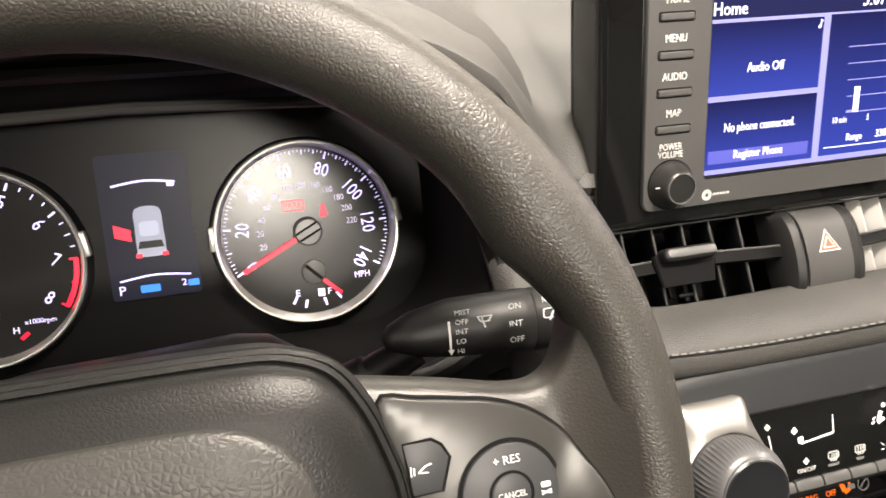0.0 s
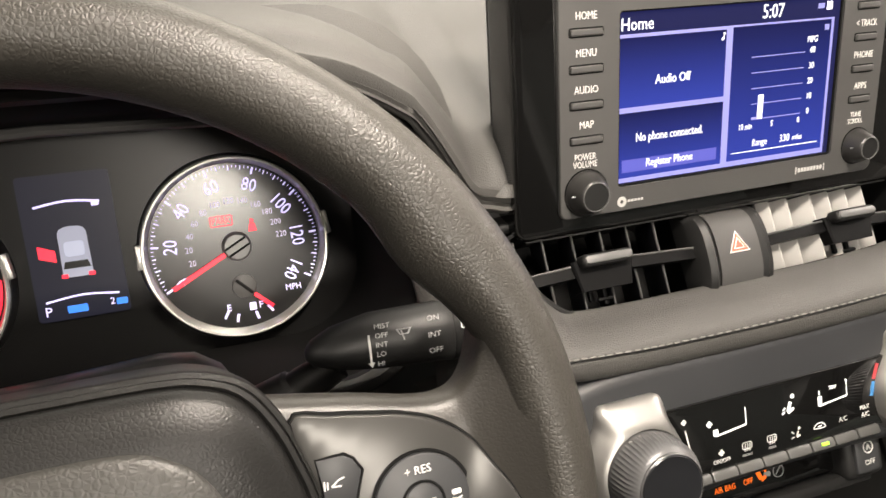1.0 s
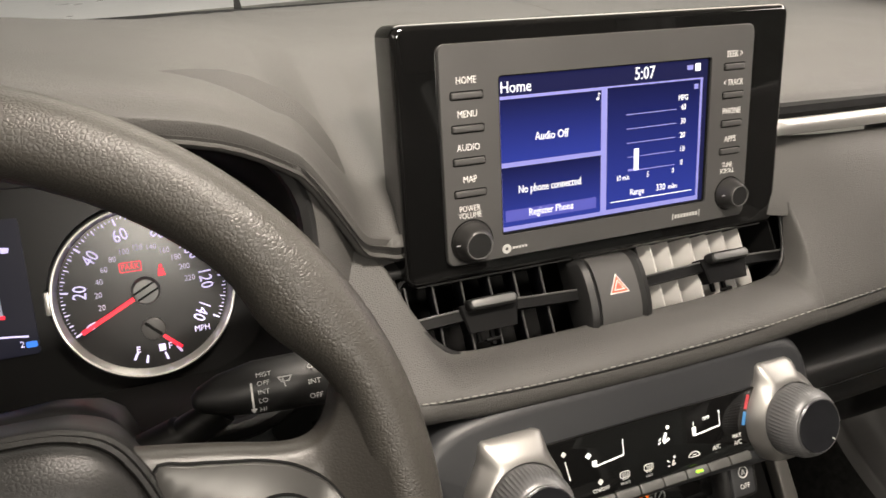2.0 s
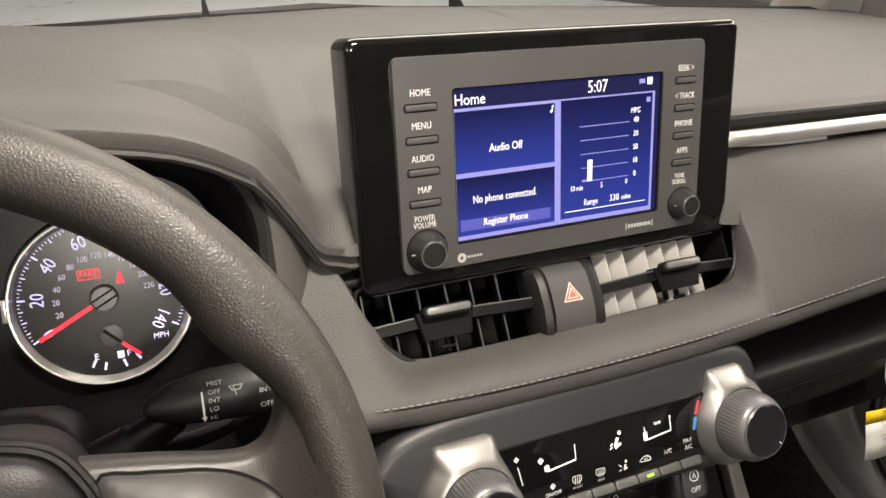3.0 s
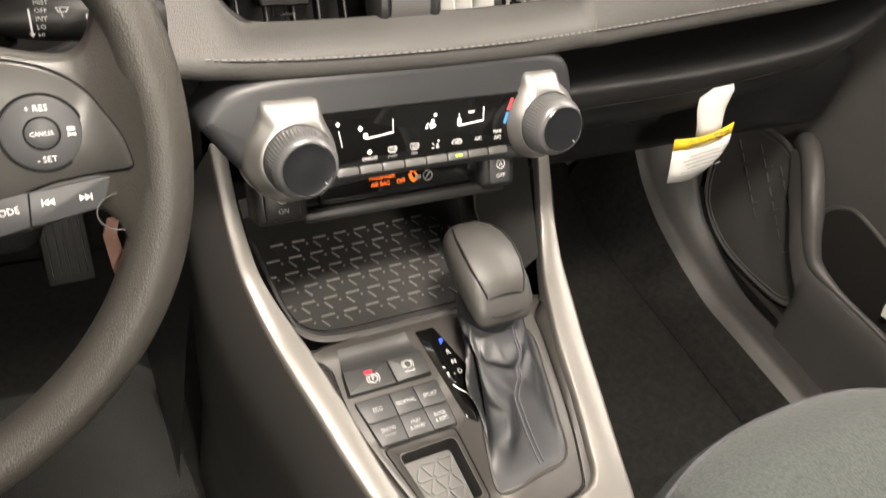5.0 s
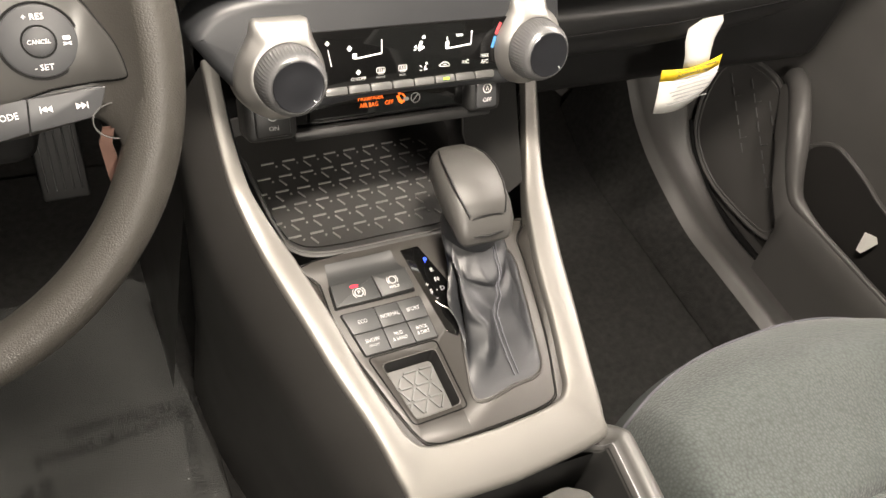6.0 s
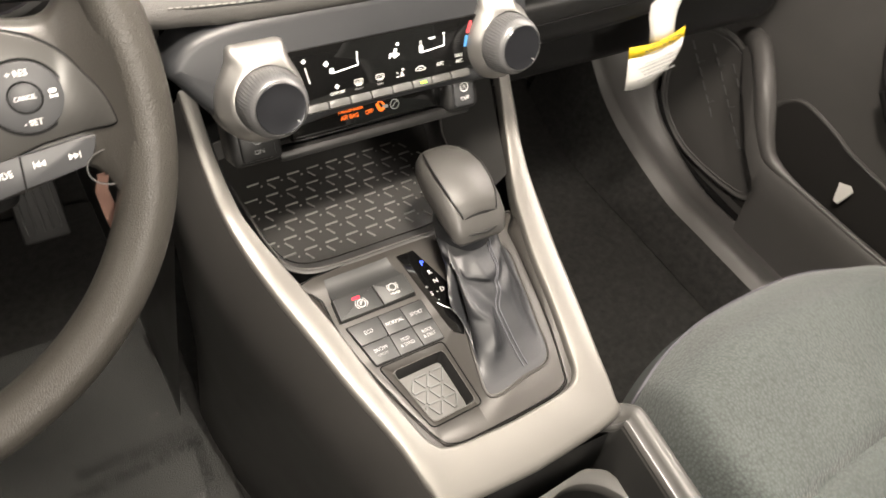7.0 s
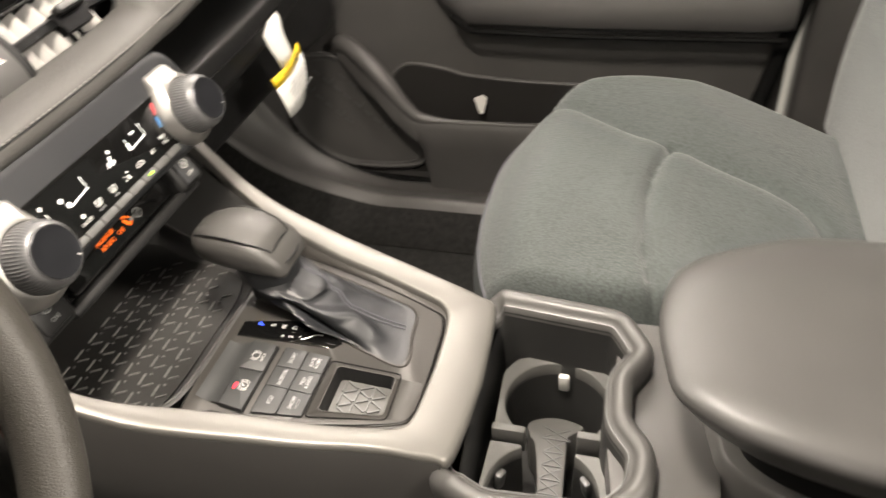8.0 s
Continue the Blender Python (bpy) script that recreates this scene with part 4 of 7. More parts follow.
for x, y, big in ((-0.0995, -0.0030, 1.0), (0.0995, 0.0, 0.98)):
    # the bezel is a cone whose upper side runs out into a flat ear
    lean = 0.0030 if x < 0 else 0.0
    right = 0.0215 if x < 0 else 0.0125
    ear = [(-0.0275, 0.0165), (-0.0200, 0.0290), (-0.0190, 0.0365), (-0.0165, 0.0390), (right - 0.004, 0.0390), (right, 0.0365), (right + 0.003, 0.0240), (0.0300, 0.0120)]
    foot, shoulder, collar = [], [], []
    for i in range(96):
        a = 2 * math.pi * i / 96
        c, d = math.cos(a), math.sin(a)
        r = 0.0322
        if d > 0.32:
            ex, ey = reach(ear + [(0.032, -0.02), (-0.032, -0.02)], 0.0, 0.0, a)
            r = max(r, math.hypot(ex, ey))
        foot.append(((r + 0.001) * c - lean, (r + 0.001) * d, -0.012))
        shoulder.append((r * c - lean, r * d, 0.0))
        collar.append((c, d))
    rings = [foot, shoulder, [(x0 * 0.985, y0 * 0.985, 0.0022) for x0, y0, _ in shoulder]]
    rings += [[(x0 * (1 - t) + 0.0252 * c * t, y0 * (1 - t) + 0.0252 * d * t, z0) for (x0, y0, _), (c, d) in zip(shoulder, collar)] for t, z0 in ((0.30, 0.0055), (0.75, 0.0100), (1.0, 0.0118))]
    rings += [[(c * r0, d * r0, z0) for c, d in collar] for r0, z0 in ((0.0246, 0.0118), (0.0242, 0.0080))]
    dial = part("rotary_knob", loft(rings), BEZEL, climate, "satin silver bezel with a flat ear", pose(x, y, 0.0) @ Matrix.Diagonal((big, big, 1, 1)), sharp=40)
    n, rings = 180, []
    for z, r, k in ((0.002, 0.0236, 0.0), (0.0125, 0.0238, 0.0), (0.0140, 0.0236, 0.0004), (0.0190, 0.0232, 0.0005), (0.0245, 0.0224, 0.0005), (0.0285, 0.0206, 0.0002), (0.0305, 0.0190, 0.0), (0.0310, 0.0180, 0.0)):
        rings.append([((r + (k if i % 3 == 0 else 0)) * math.cos(2 * math.pi * i / n + z * 5), (r + (k if i % 3 == 0 else 0)) * math.sin(2 * math.pi * i / n + z * 5), z) for i in range(n)])
    part("grip", loft(rings), GRIPM, dial, "grey finely knurled grip", sharp=25)
    part("cap", lathe([(0.0176, 0.0308), (0.0174, 0.0320), (0.0169, 0.0325), (0.0160, 0.0322), (0.0090, 0.0324), (0, 0.0326)], 48), CAP, dial, "dark turned cap")
    part("cap_ring", lathe([(0.0184, 0.0300), (0.0183, 0.0318), (0.0178, 0.0323), (0.0175, 0.0308)], 48), GRIPM, dial)
    part("pointer", box(0.0006, 0.0022, 0.0004, 0, at=(0.0105, -0.0105, 0.0328), turn=(0, 0, 45)), LEGEND, dial)
strip = thing("airbag_status_strip", "black strip with lit orange passenger airbag lettering under the climate keys", "indicator", tilted(0, -0.0795, 0.507, 28))
part("strip", box(0.150, 0.019, 0.012, 0.003, 2, at=(-0.002, 0, -0.006)), GLOSS, strip)
part("shelf_edge", box(0.170, 0.0085, 0.020, 0.003, 2, at=(-0.006, -0.0150, -0.004)), HARD, strip, "black lower edge")
lettering("PASSENGER", 0.0050, -0.0270, 0.0062, 0.0003, ORANGE, strip, squeeze=0.82)
lettering("AIR BAG", 0.0050, -0.0285, 0.0008, 0.0003, ORANGE, strip, squeeze=0.82)
lettering("OFF", 0.0050, -0.0115, 0.0008, 0.0003, ORANGE, strip, squeeze=0.82)
part("airbag_icon", joined(prism(circle(0.0016, 10, -0.0070, 0.0060), 0.0002, 0.0004), bar(-0.0090, 0.0040, -0.0065, -0.0020, 0.0030, 0.0002, 0.0004), bar(-0.0065, -0.0030, -0.0025, -0.0010, 0.0024, 0.0002, 0.0004), bar(-0.0045, 0.0050, -0.0020, 0.0020, 0.0016, 0.0002, 0.0004)), ORANGE, strip, m=pose(0.004, 0.002, 0) @ Matrix.Diagonal((0.9, 0.9, 1, 1)))
part("belt_icon", joined(holed(circle(0.0042, 20, 0.0130, 0.0), circle(0.0035, 20, 0.0130, 0.0), 0.0002, 0.0004), bar(0.0108, -0.002, 0.0150, 0.0025, 0.0008, 0.0002, 0.0004), prism(rrect(0.005, 0.003, 0.0008, 2, 0.0045, 0.0), 0.0002, 0.0004)), DIM, strip, m=pose(-0.0015, 0.002, 0))
for x, word, w in ((0.0700, "OFF", 0.026), (-0.1080, "ON", 0.032)):
    pod = part("switch_pod", box(w + 0.006, 0.034, 0.030, 0.006, 3, at=(x, 0.002, -0.004)), HARD, strip)
    key = part("key", box(w - 0.006, 0.026, 0.006, 0.003, 2, at=(x, 0.002, 0.0105)), KEY if x > 0 else HARD, pod)
    lettering(word, 0.0048, x, -0.0040, 0.0137, LEGEND if x > 0 else DIM, key)
    part("stop_icon", joined(holed(circle(0.0040, 20, x, 0.0055), circle(0.0033, 20, x, 0.0055), 0.0135, 0.0138), bar(x - 0.0012, 0.004, x, 0.0075, 0.0006, 0.0135, 0.0138), bar(x + 0.0012, 0.004, x, 0.0075, 0.0006, 0.0135, 0.0138)), LEGEND if x > 0 else DIM, key)

# ---- centre console ----
SLOPE, Y0, Z0 = 0.15, -0.167, 0.409
LEAN = math.degrees(math.atan(SLOPE))


def deck(x, y, up=0.0):
    """A point on the sloping shifter plate."""
    return (x, y, Z0 + SLOPE * (y - Y0) + up)


console = thing("centre_console", "charcoal centre console framed by a satin silver U-shaped trim", "console")
inner = [(0.128, -0.030, 0.522), (0.127, -0.062, 0.487), (0.122, -0.091, 0.456), (0.116, -0.113, 0.441), (0.109, -0.137, 0.430), (0.100, -0.170, 0.421), (0.0915, -0.203, 0.413), (0.0835, -0.245, 0.404), (0.0735, -0.284, 0.3965), (0.0665, -0.304, 0.393), (0.050, -0.3125, 0.390), (0.0, -0.3150, 0.389)]
outer = [(0.148, -0.030, 0.525), (0.147, -0.062, 0.490), (0.144, -0.091, 0.460), (0.140, -0.113, 0.446), (0.135, -0.137, 0.435), (0.128, -0.170, 0.426), (0.1205, -0.203, 0.418), (0.1120, -0.245, 0.409), (0.0995, -0.298, 0.3995), (0.0925, -0.3340, 0.3900), (0.0820, -0.3490, 0.3855), (0.0, -0.354, 0.383)]
pi, po = smooth_path(inner, 5), smooth_path(outer, 5)
half = []
pi = [(x + 0.0042 * max(0.0, min(1.0, (y + 0.150) / 0.05)), y, z) for x, y, z in pi]
for a, b in zip(pi, [(x - 0.0035 * min(1, x / 0.08), y, z) for x, y, z in po]):
    a, b = Vector(a), Vector(b)
    c = (a + b) / 2 + Vector((0, 0, 0.006))
    d = b - a
    prof = ((0.0, -0.012), (0.0, 0.0), (0.025, 0.0022), (0.065, 0.0034), (0.11, 0.0036), (0.50, 0.0030), (0.86, 0.0016), (0.93, 0.0008), (0.98, -0.0008), (1.0, -0.0030), (1.005, -0.0060), (0.98, -0.0100))
    half.append([tuple(a + d * u + Vector((0, 0, w))) for u, w in prof])
rings = half + [[(-x + (0.0045 * min(1, x / 0.08) * max(0.0, min(1.0, (-0.15 - y) / 0.13)) if k > 4 else 0.0), y, z) for k, (x, y, z) in enumerate(r)] for r in half[-2::-1]]
part("silver_trim", loft(rings, closed=True), SILVER, console, "satin silver trim", sharp=60)
for s in (1, -1):
    side = []
    for (x, y, z) in po[:-8]:
        x -= 0.005 * (s < 0) * max(0.0, min(1.0, (-0.15 - y) / 0.13))
        side.append([(s * (x - 0.0055), y, z - 0.0015), (s * (x - 0.002), y, z - 0.006), (s * (x + 0.006), y, z - 0.022), (s * (x + 0.014), y - 0.002, z - 0.042), (s * (x + 0.018), y - 0.003, z - 0.065), (s * (x + 0.017), y - 0.003, z - 0.095), (s * (x + 0.012), y - 0.004, 0.20), (s * (x + 0.020), y - 0.004, 0.05)])
    part("side_panel", loft(side, closed=False), FLANK, console, "dark grey console flank", sharp=60)
    lead = [[(s * 0.147, y, 0.51 + (y + 0.03) * 0.5), (s * 0.155, y, 0.45), (s * 0.17, y, 0.30), (s * 0.19, y, 0.05)] for y in (-0.03, 0.10, 0.30, 0.50)]
    part("side_panel", loft(lead, closed=False), FLANK, console, "dark grey console flank")
rear = [[(x, -0.352 + 0.004 * (1 - abs(x) / 0.075), 0.366), (x, -0.358, 0.30), (x, -0.36, 0.06)] for x in (-0.078, -0.04, 0.0, 0.04, 0.078)]
part("rear_skirt", loft(rear, closed=False), HARD, console)
# plate with its seam
plate_out = smooth_ring([(-0.0905, -0.1460), (-0.0912, -0.168), (-0.0890, -0.210), (-0.0735, -0.266), (-0.0605, -0.302), (-0.0500, -0.3115), (-0.0300, -0.3135), (0.030, -0.3125), (0.0560, -0.3085), (0.0640, -0.296), (0.0765, -0.255), (0.0880, -0.200), (0.0925, -0.168), (0.0930, -0.1460)], 4)
# surround rising from the plate to the trim
rise = [(x, y, z) for x, y, z in pi if y < -0.138]
surround = []
rim_of_plate = [Vector((x, y)) for x, y in plate_out]
for s, pts in ((1, rise), (-1, rise[-2::-1])):
    for x, y, z in pts:
        q = min(rim_of_plate, key=lambda p: (p - Vector((s * (x - 0.004), y + 0.004 * (x < 0.05)))).length)
        q = q * 1.004
        mid = (Vector((s * x, y)) + q) / 2
        surround.append([(q.x * 0.985, q.y, deck(0, q.y, -0.0050)[2]), (q.x, q.y, deck(0, q.y, 0.0006)[2]), (mid.x, mid.y, (deck(0, mid.y, 0.0008)[2] + z - 0.0030) / 2), (s * (x + 0.0015), y - 0.001 * (x < 0.05), z - 0.0030)])
part("surround", loft(surround, closed=False), PLATE, console, "warm dark grey surround")
part("base_plate", loft([[deck(x, y, -0.012) for x, y in [(p[0] * 1.28, p[1] - 0.012 * (p[1] < -0.28)) for p in plate_out]], [deck(x * 1.28, y - 0.012 * (y < -0.28), -0.002) for x, y in plate_out]]), PLATE, console)
part("plate_gap", loft([[deck(x * 1.006, y - 0.0005 * (y < -0.28), -0.002) for x, y in plate_out], [deck(x * 1.006, y - 0.0005 * (y < -0.28), -0.0012) for x, y in plate_out]]), DEEP, console)
deck_m = Matrix.Translation((0, Y0, Z0)) @ pose(0, 0, 0, LEAN, 0, 0)


def on_deck(x, y):
    return (x, (y - Y0) / math.cos(radians(LEAN)))


plate = part("shifter_plate", prism([on_deck(x, y) for x, y in plate_out], -0.003, 0.0012, 0.0012), PLATE, console, "warm dark grey plate", deck_m)
part("seam", tube([(*on_deck(x * 0.985, y + 0.0012 * (y < -0.28)), 0.0009) for x, y in plate_out], 0.0007, 6, closed=True), DEEP, plate)
# tray ahead of the plate
tray = thing("storage_tray", "black rubber-lined open tray with raised triangle ribs", "tray", pose(-0.008, -0.05, 0.367))
tray_out = smooth_ring([(-0.094, 0.075), (-0.093, 0.02), (-0.090, -0.035), (-0.082, -0.058), (-0.060, -0.068), (0.0, -0.069), (0.060, -0.067), (0.084, -0.050), (0.094, 0.0), (0.100, 0.075)], 5)
TZ = 0.026
part("liner", prism(tray_out, TZ - 0.006, TZ), MATR, tray, "black rubber liner")
wall = []
for x, y in tray_out:
    f = max(0.0, min(1.0, (0.010 - y) / 0.060))
    wall.append([(x, y, TZ - 0.002), (x * 1.015, y - 0.003 * f, TZ + 0.0008), (x * 1.05, y - 0.0105 * f, TZ + 0.0050), (x * 1.075, y - 0.0175 * f, TZ + 0.0125), (x * 1.095, y - 0.0228 * f, TZ + 0.0210), (x * 1.100, y - 0.0238 * f, TZ + 0.0215), (x * 1.115, y - 0.0265 * f, TZ + 0.0205)])
part("wall", loft(wall, closed=False, around=True), GREYP, tray, "dark plastic tray wall", sharp=60)
part("piping", tube([(p[4][0], p[4][1], p[4][2] + 0.0006) for p in wall], 0.0008, 6, closed=True), CUPR, tray)
part("back", box(0.27, 0.012, 0.20, 0.003, at=(0.008, 0.085, 0.08)), DEEP, tray, "black back wall")
for s in (-1, 1):
    part("cheek", loft([[(s * 0.103 + 0.008, 0.09, 0.0), (s * 0.120 + 0.008, 0.085, 0.08), (s * 0.130 + 0.008, 0.08, 0.17)], [(s * 0.104 + 0.008, 0.03, 0.004), (s * 0.119 + 0.008, 0.03, 0.06), (s * 0.131 + 0.008, 0.02, 0.14)], [(s * 0.104 + 0.008, -0.02, 0.010), (s * 0.116 + 0.008, -0.02, 0.05), (s * 0.126 + 0.008, -0.025, 0.095)], [(s * 0.100 + 0.008, -0.055, 0.020), (s * 0.108 + 0.008, -0.060, 0.05), (s * 0.116 + 0.008, -0.065, 0.072)], [(s * 0.099 + 0.008, -0.066, 0.030), (s * 0.106 + 0.008, -0.070, 0.050), (s * 0.113 + 0.008, -0.074, 0.068)]], closed=False), GREYP, tray, "dark grey tray cheek", sharp=60)
part("socket", joined(box(0.030, 0.006, 0.028, 0.002, at=(-0.025, 0.074, 0.062)), box(0.006, 0.008, 0.012, 0.001, at=(-0.025, 0.072, 0.064))), HARD, tray, "black power socket cover")
# each node of a triangular lattice carries one dash across, one dash slanting back and a dot
ribs = []
for r in range(-1, 6):
    for c in range(-4, 12):
        x, y = -0.0645 + 0.0198 * c + 0.0113 * (r - 1), 0.0165 + 0.0006 * c - 0.0172 * r
        if not (-0.086 < x < 0.088) or y > 0.046 or y < -0.056 or (y < -0.04 and not -0.074 < x < 0.066):
            continue
        ribs.append(bar(x - 0.0160, y - 0.0004, x - 0.0045, y, 0.0012, TZ - 0.0005, TZ + 0.0016))
        ribs.append(bar(x + 0.0028, y - 0.0036, x + 0.0071, y - 0.0110, 0.0011, TZ - 0.0005, TZ + 0.0013))
        ribs.append(prism(circle(0.0010, 6, x - 0.0035, y - 0.0045), TZ - 0.0005, TZ + 0.0010))
rib = part("rib", ribs[0], RIB, tray, "raised rib")
for b in ribs[1:]:
    part("rib", b, RIB, tray)


POCKET = rounded([(-0.0660, -0.2425), (-0.0210, -0.2420), (-0.0180, -0.2885), (-0.0560, -0.2895)], 0.0045)
for ob in [o for o in console.children if o.name.startswith(("base_plate", "plate_gap", "shifter_plate"))]:
    hole = prism([on_deck(x, y) for x, y in POCKET], -0.03, 0.02)
    cut(ob, hole if ob.name.startswith("shifter") else moved(hole, deck_m))
# things on the shifter plate
def plate_thing(name, label, category, x, y, group=""):
    return thing(name, label, category, deck_m @ pose(*on_deck(x, y), 0.0012), group)


park = plate_thing("parking_brake_switch", "grey parking brake and hold rocker with a lit red lamp", "switch", -0.0515, -0.1720)
part("recess", prism(rounded([(-0.0330, 0.0006), (0.0342, 0.0018), (0.0345, -0.0200), (-0.0345, -0.0200)], 0.002), -0.001, 0.0003), DEEP, park)
part("scoop", loft([[(x0 + (x1 - x0) * u, y, z + 0.0012 * max(0.0, u - 0.82) / 0.18) for u in (0, 0.02, 0.2, 0.5, 0.82, 0.93, 1.0)] for y, z, x0, x1 in ((0.0196, 0.0030, -0.0300, 0.0262), (0.0160, 0.0012, -0.0303, 0.0270), (0.0110, 0.0006, -0.0308, 0.0280), (0.0055, 0.0016, -0.0315, 0.0290), (0.0006, 0.0036, -0.0322, 0.0300))], closed=False), MODEK, park, "grey finger scoop", sharp=80)
for pts, word in ((((-0.0322, 0.0004), (0.0026, 0.0006), (0.0042, -0.0192), (-0.0334, -0.0192)), "P"), (((0.0032, 0.0006), (0.0332, 0.0022), (0.0334, -0.0180), (0.0048, -0.0192)), "HOLD")):
    key = part("key", prism(rounded(pts, 0.0010, 3), -0.001, 0.0042, 0.0010, 2), MODEK, park, "grey rocker key")
    if word == "P":
        x = -0.0120
        part("icon", joined(holed(circle(0.0036, 24, x, -0.0110), circle(0.0030, 24, x, -0.0110), 0.0041, 0.0044), *[tube([(x + s * 0.0050 * math.cos(radians(a)), -0.0110 + 0.0050 * math.sin(radians(a)), 0.0043) for a in (-50, -25, 0, 25, 50)], 0.0003, 4) for s in (-1, 1)]), LEGEND, key)
        lettering("P", 0.0048, x, -0.0110, 0.0043, LEGEND, key)
        part("lamp", prism(rrect(0.0064, 0.0020, 0.0006, 2, x - 0.0022, -0.0050), 0.0040, 0.0046), RED, key, "lit red lamp")
    else:
        x = 0.0178
        part("icon", joined(holed(circle(0.0034, 20, x, -0.0070), circle(0.0028, 20, x, -0.0070), 0.0041, 0.0044), *[tube([(x + s * 0.0047 * math.cos(radians(a)), -0.0070 + 0.0047 * math.sin(radians(a)), 0.0043) for a in (-40, 0, 40)], 0.0003, 4) for s in (-1, 1)]), LEGEND, key)
        lettering("HOLD", 0.0030, x, -0.0130, 0.0043, LEGEND, key)
modes = plate_thing("drive_mode_switches", "six grey drive mode keys in two rows", "switch", -0.0490, -0.2150)
cols = ((-0.0340, -0.0067, 0.0128, 0.0335), (-0.0302, -0.0061, 0.0141, 0.0339), (-0.0265, -0.0055, 0.0155, 0.0343))
rows_y = (0.0187, 0.0, -0.0188)
part("surround", prism(rounded([(-0.0348, 0.0193), (0.0338, 0.0193), (0.0349, -0.0194), (-0.0272, -0.0194)], 0.0022), -0.001, 0.0002), DEEP, modes)
for r, row in enumerate(((("ECO",), ("NORMAL",), ("SPORT",)), (("SNOW", "ON/OFF"), ("MUD", "& SAND"), ("ROCK", "& DIRT")))):
    for c, words in enumerate(row):
        g = 0.00028
        quad = [(cols[r][c] + g, rows_y[r] - g), (cols[r][c + 1] - g, rows_y[r] - g), (cols[r + 1][c + 1] - g, rows_y[r + 1] + g), (cols[r + 1][c] + g, rows_y[r + 1] + g)]
        x, y = sum(p[0] for p in quad) / 4, sum(p[1] for p in quad) / 4
        key = part("key", prism(rounded(quad, 0.0022 if (r, c) == (0, 0) else 0.0007, 3), 0.0, 0.0016, 0.0004), MODEK, modes)
        for k, w in enumerate(words):
            lettering(w, (0.0047 if len(words) == 1 or w == "SNOW" else 0.0042) * (0.70 if w == "ON/OFF" else 1), x, y - 0.0003 + (0.0022 - 0.0044 * k if len(words) == 2 else 0), 0.0017, FAINT if w != "ON/OFF" else DIM, key, squeeze=0.82)
pocket = plate_thing("coin_pocket", "small open pocket with a grey ribbed rubber bottom", "pocket", -0.0400, -0.2640)
loc = lambda pts: [(x + 0.0400, (y + 0.2640) / math.cos(radians(LEAN))) for x, y in pts]
seam_o = loc(rounded([(-0.0745, -0.2352), (-0.0172, -0.2352), (-0.0138, -0.2925), (-0.0590, -0.2935)], 0.0045))
part("rim_gap", tube([(x, y, 0.0001) for x, y in seam_o], 0.0006, 5, closed=True), DEEP, pocket)
po_in = loc(POCKET)
part("lip", holed([(x * 1.03, y * 1.03) for x, y in po_in], po_in, -0.001, 0.0005), PLATE, pocket)
part("well", loft([[(x * k + dx, y * k + dy, z) for x, y in po_in] for z, k, dx, dy in ((0.0003, 1.0, 0, 0), (-0.002, 0.985, 0, 0), (-0.013, 0.92, 0.0, -0.0012), (-0.0145, 0.90, 0.0, -0.0014))], cap0=False), HARD, pocket, "black well wall", sharp=60)
pad = part("liner", loft([[(x * 0.89, y * 0.89 - 0.0014, z) for x, y in po_in] for z in (-0.0143, -0.0125)]), CUPI, pocket, "grey ribbed liner")
side = 0.0135
for r in range(4):
    for c in range(5):
        for a in (0, 60, 120):
            x0, y0 = -0.030 + c * side + (r % 2) * side / 2, -0.0215 + r * side * 0.866
            dx, dy = math.cos(radians(a)), math.sin(radians(a))
            ends = [(x0 + dx * d, y0 + dy * d) for d in (0.0016, 0.0119)]
            if all(-0.0205 - 0.11 * (y - 0.02) * -1 < x < 0.0165 and abs(y + 0.0012) < 0.0190 for x, y in ends):
                part("rib", bar(*ends[0], *ends[1], 0.0013, -0.0126, -0.0110), KNURL, pad)
gate = plate_thing("gear_indicator", "gloss-black gear indicator with P lit blue", "indicator", 0.0, -0.188)
part("panel", prism(rounded([(-0.0160, 0.0350), (0.0005, 0.0354), (0.0135, -0.004), (0.0130, -0.030), (0.0020, -0.050), (-0.0055, -0.0440)], 0.001, 2), -0.001, 0.0010, 0.0005), GLOSS, gate)
part("slot_edge", tube(smooth_path([(-0.0045, -0.0165, 0.0012), (-0.0010, -0.0215, 0.0012), (0.0035, -0.0260, 0.0012), (0.0050, -0.0320, 0.0012)], 5), 0.0004, 5), CHROME, gate, "thin bright slot edge")
for w, x, y, m in (("P", 0.0016, 0.0208, BLUE), ("R", 0.0033, 0.0110, LEGEND), ("N", 0.0043, 0.0019, LEGEND), ("D", 0.0058, -0.0070, LEGEND), ("S", -0.0046, -0.0077, LEGEND), ("-", 0.0006, -0.0072, LEGEND), ("+", -0.0057, -0.0010, LEGEND), ("-", -0.0022, -0.0142, LEGEND)):
    lettering(w, 0.0068 if w == "P" else 0.0056, x, y, 0.0012, m, gate)
# shifter
shifter = thing("gear_shifter", "black leather gear shifter with a gathered leather boot", "gear lever", pose(*deck(0.032, -0.215)))


def sh(p):
    return (p[0] - 0.032, p[1] + 0.215, p[2] - deck(0.032, -0.215)[2])


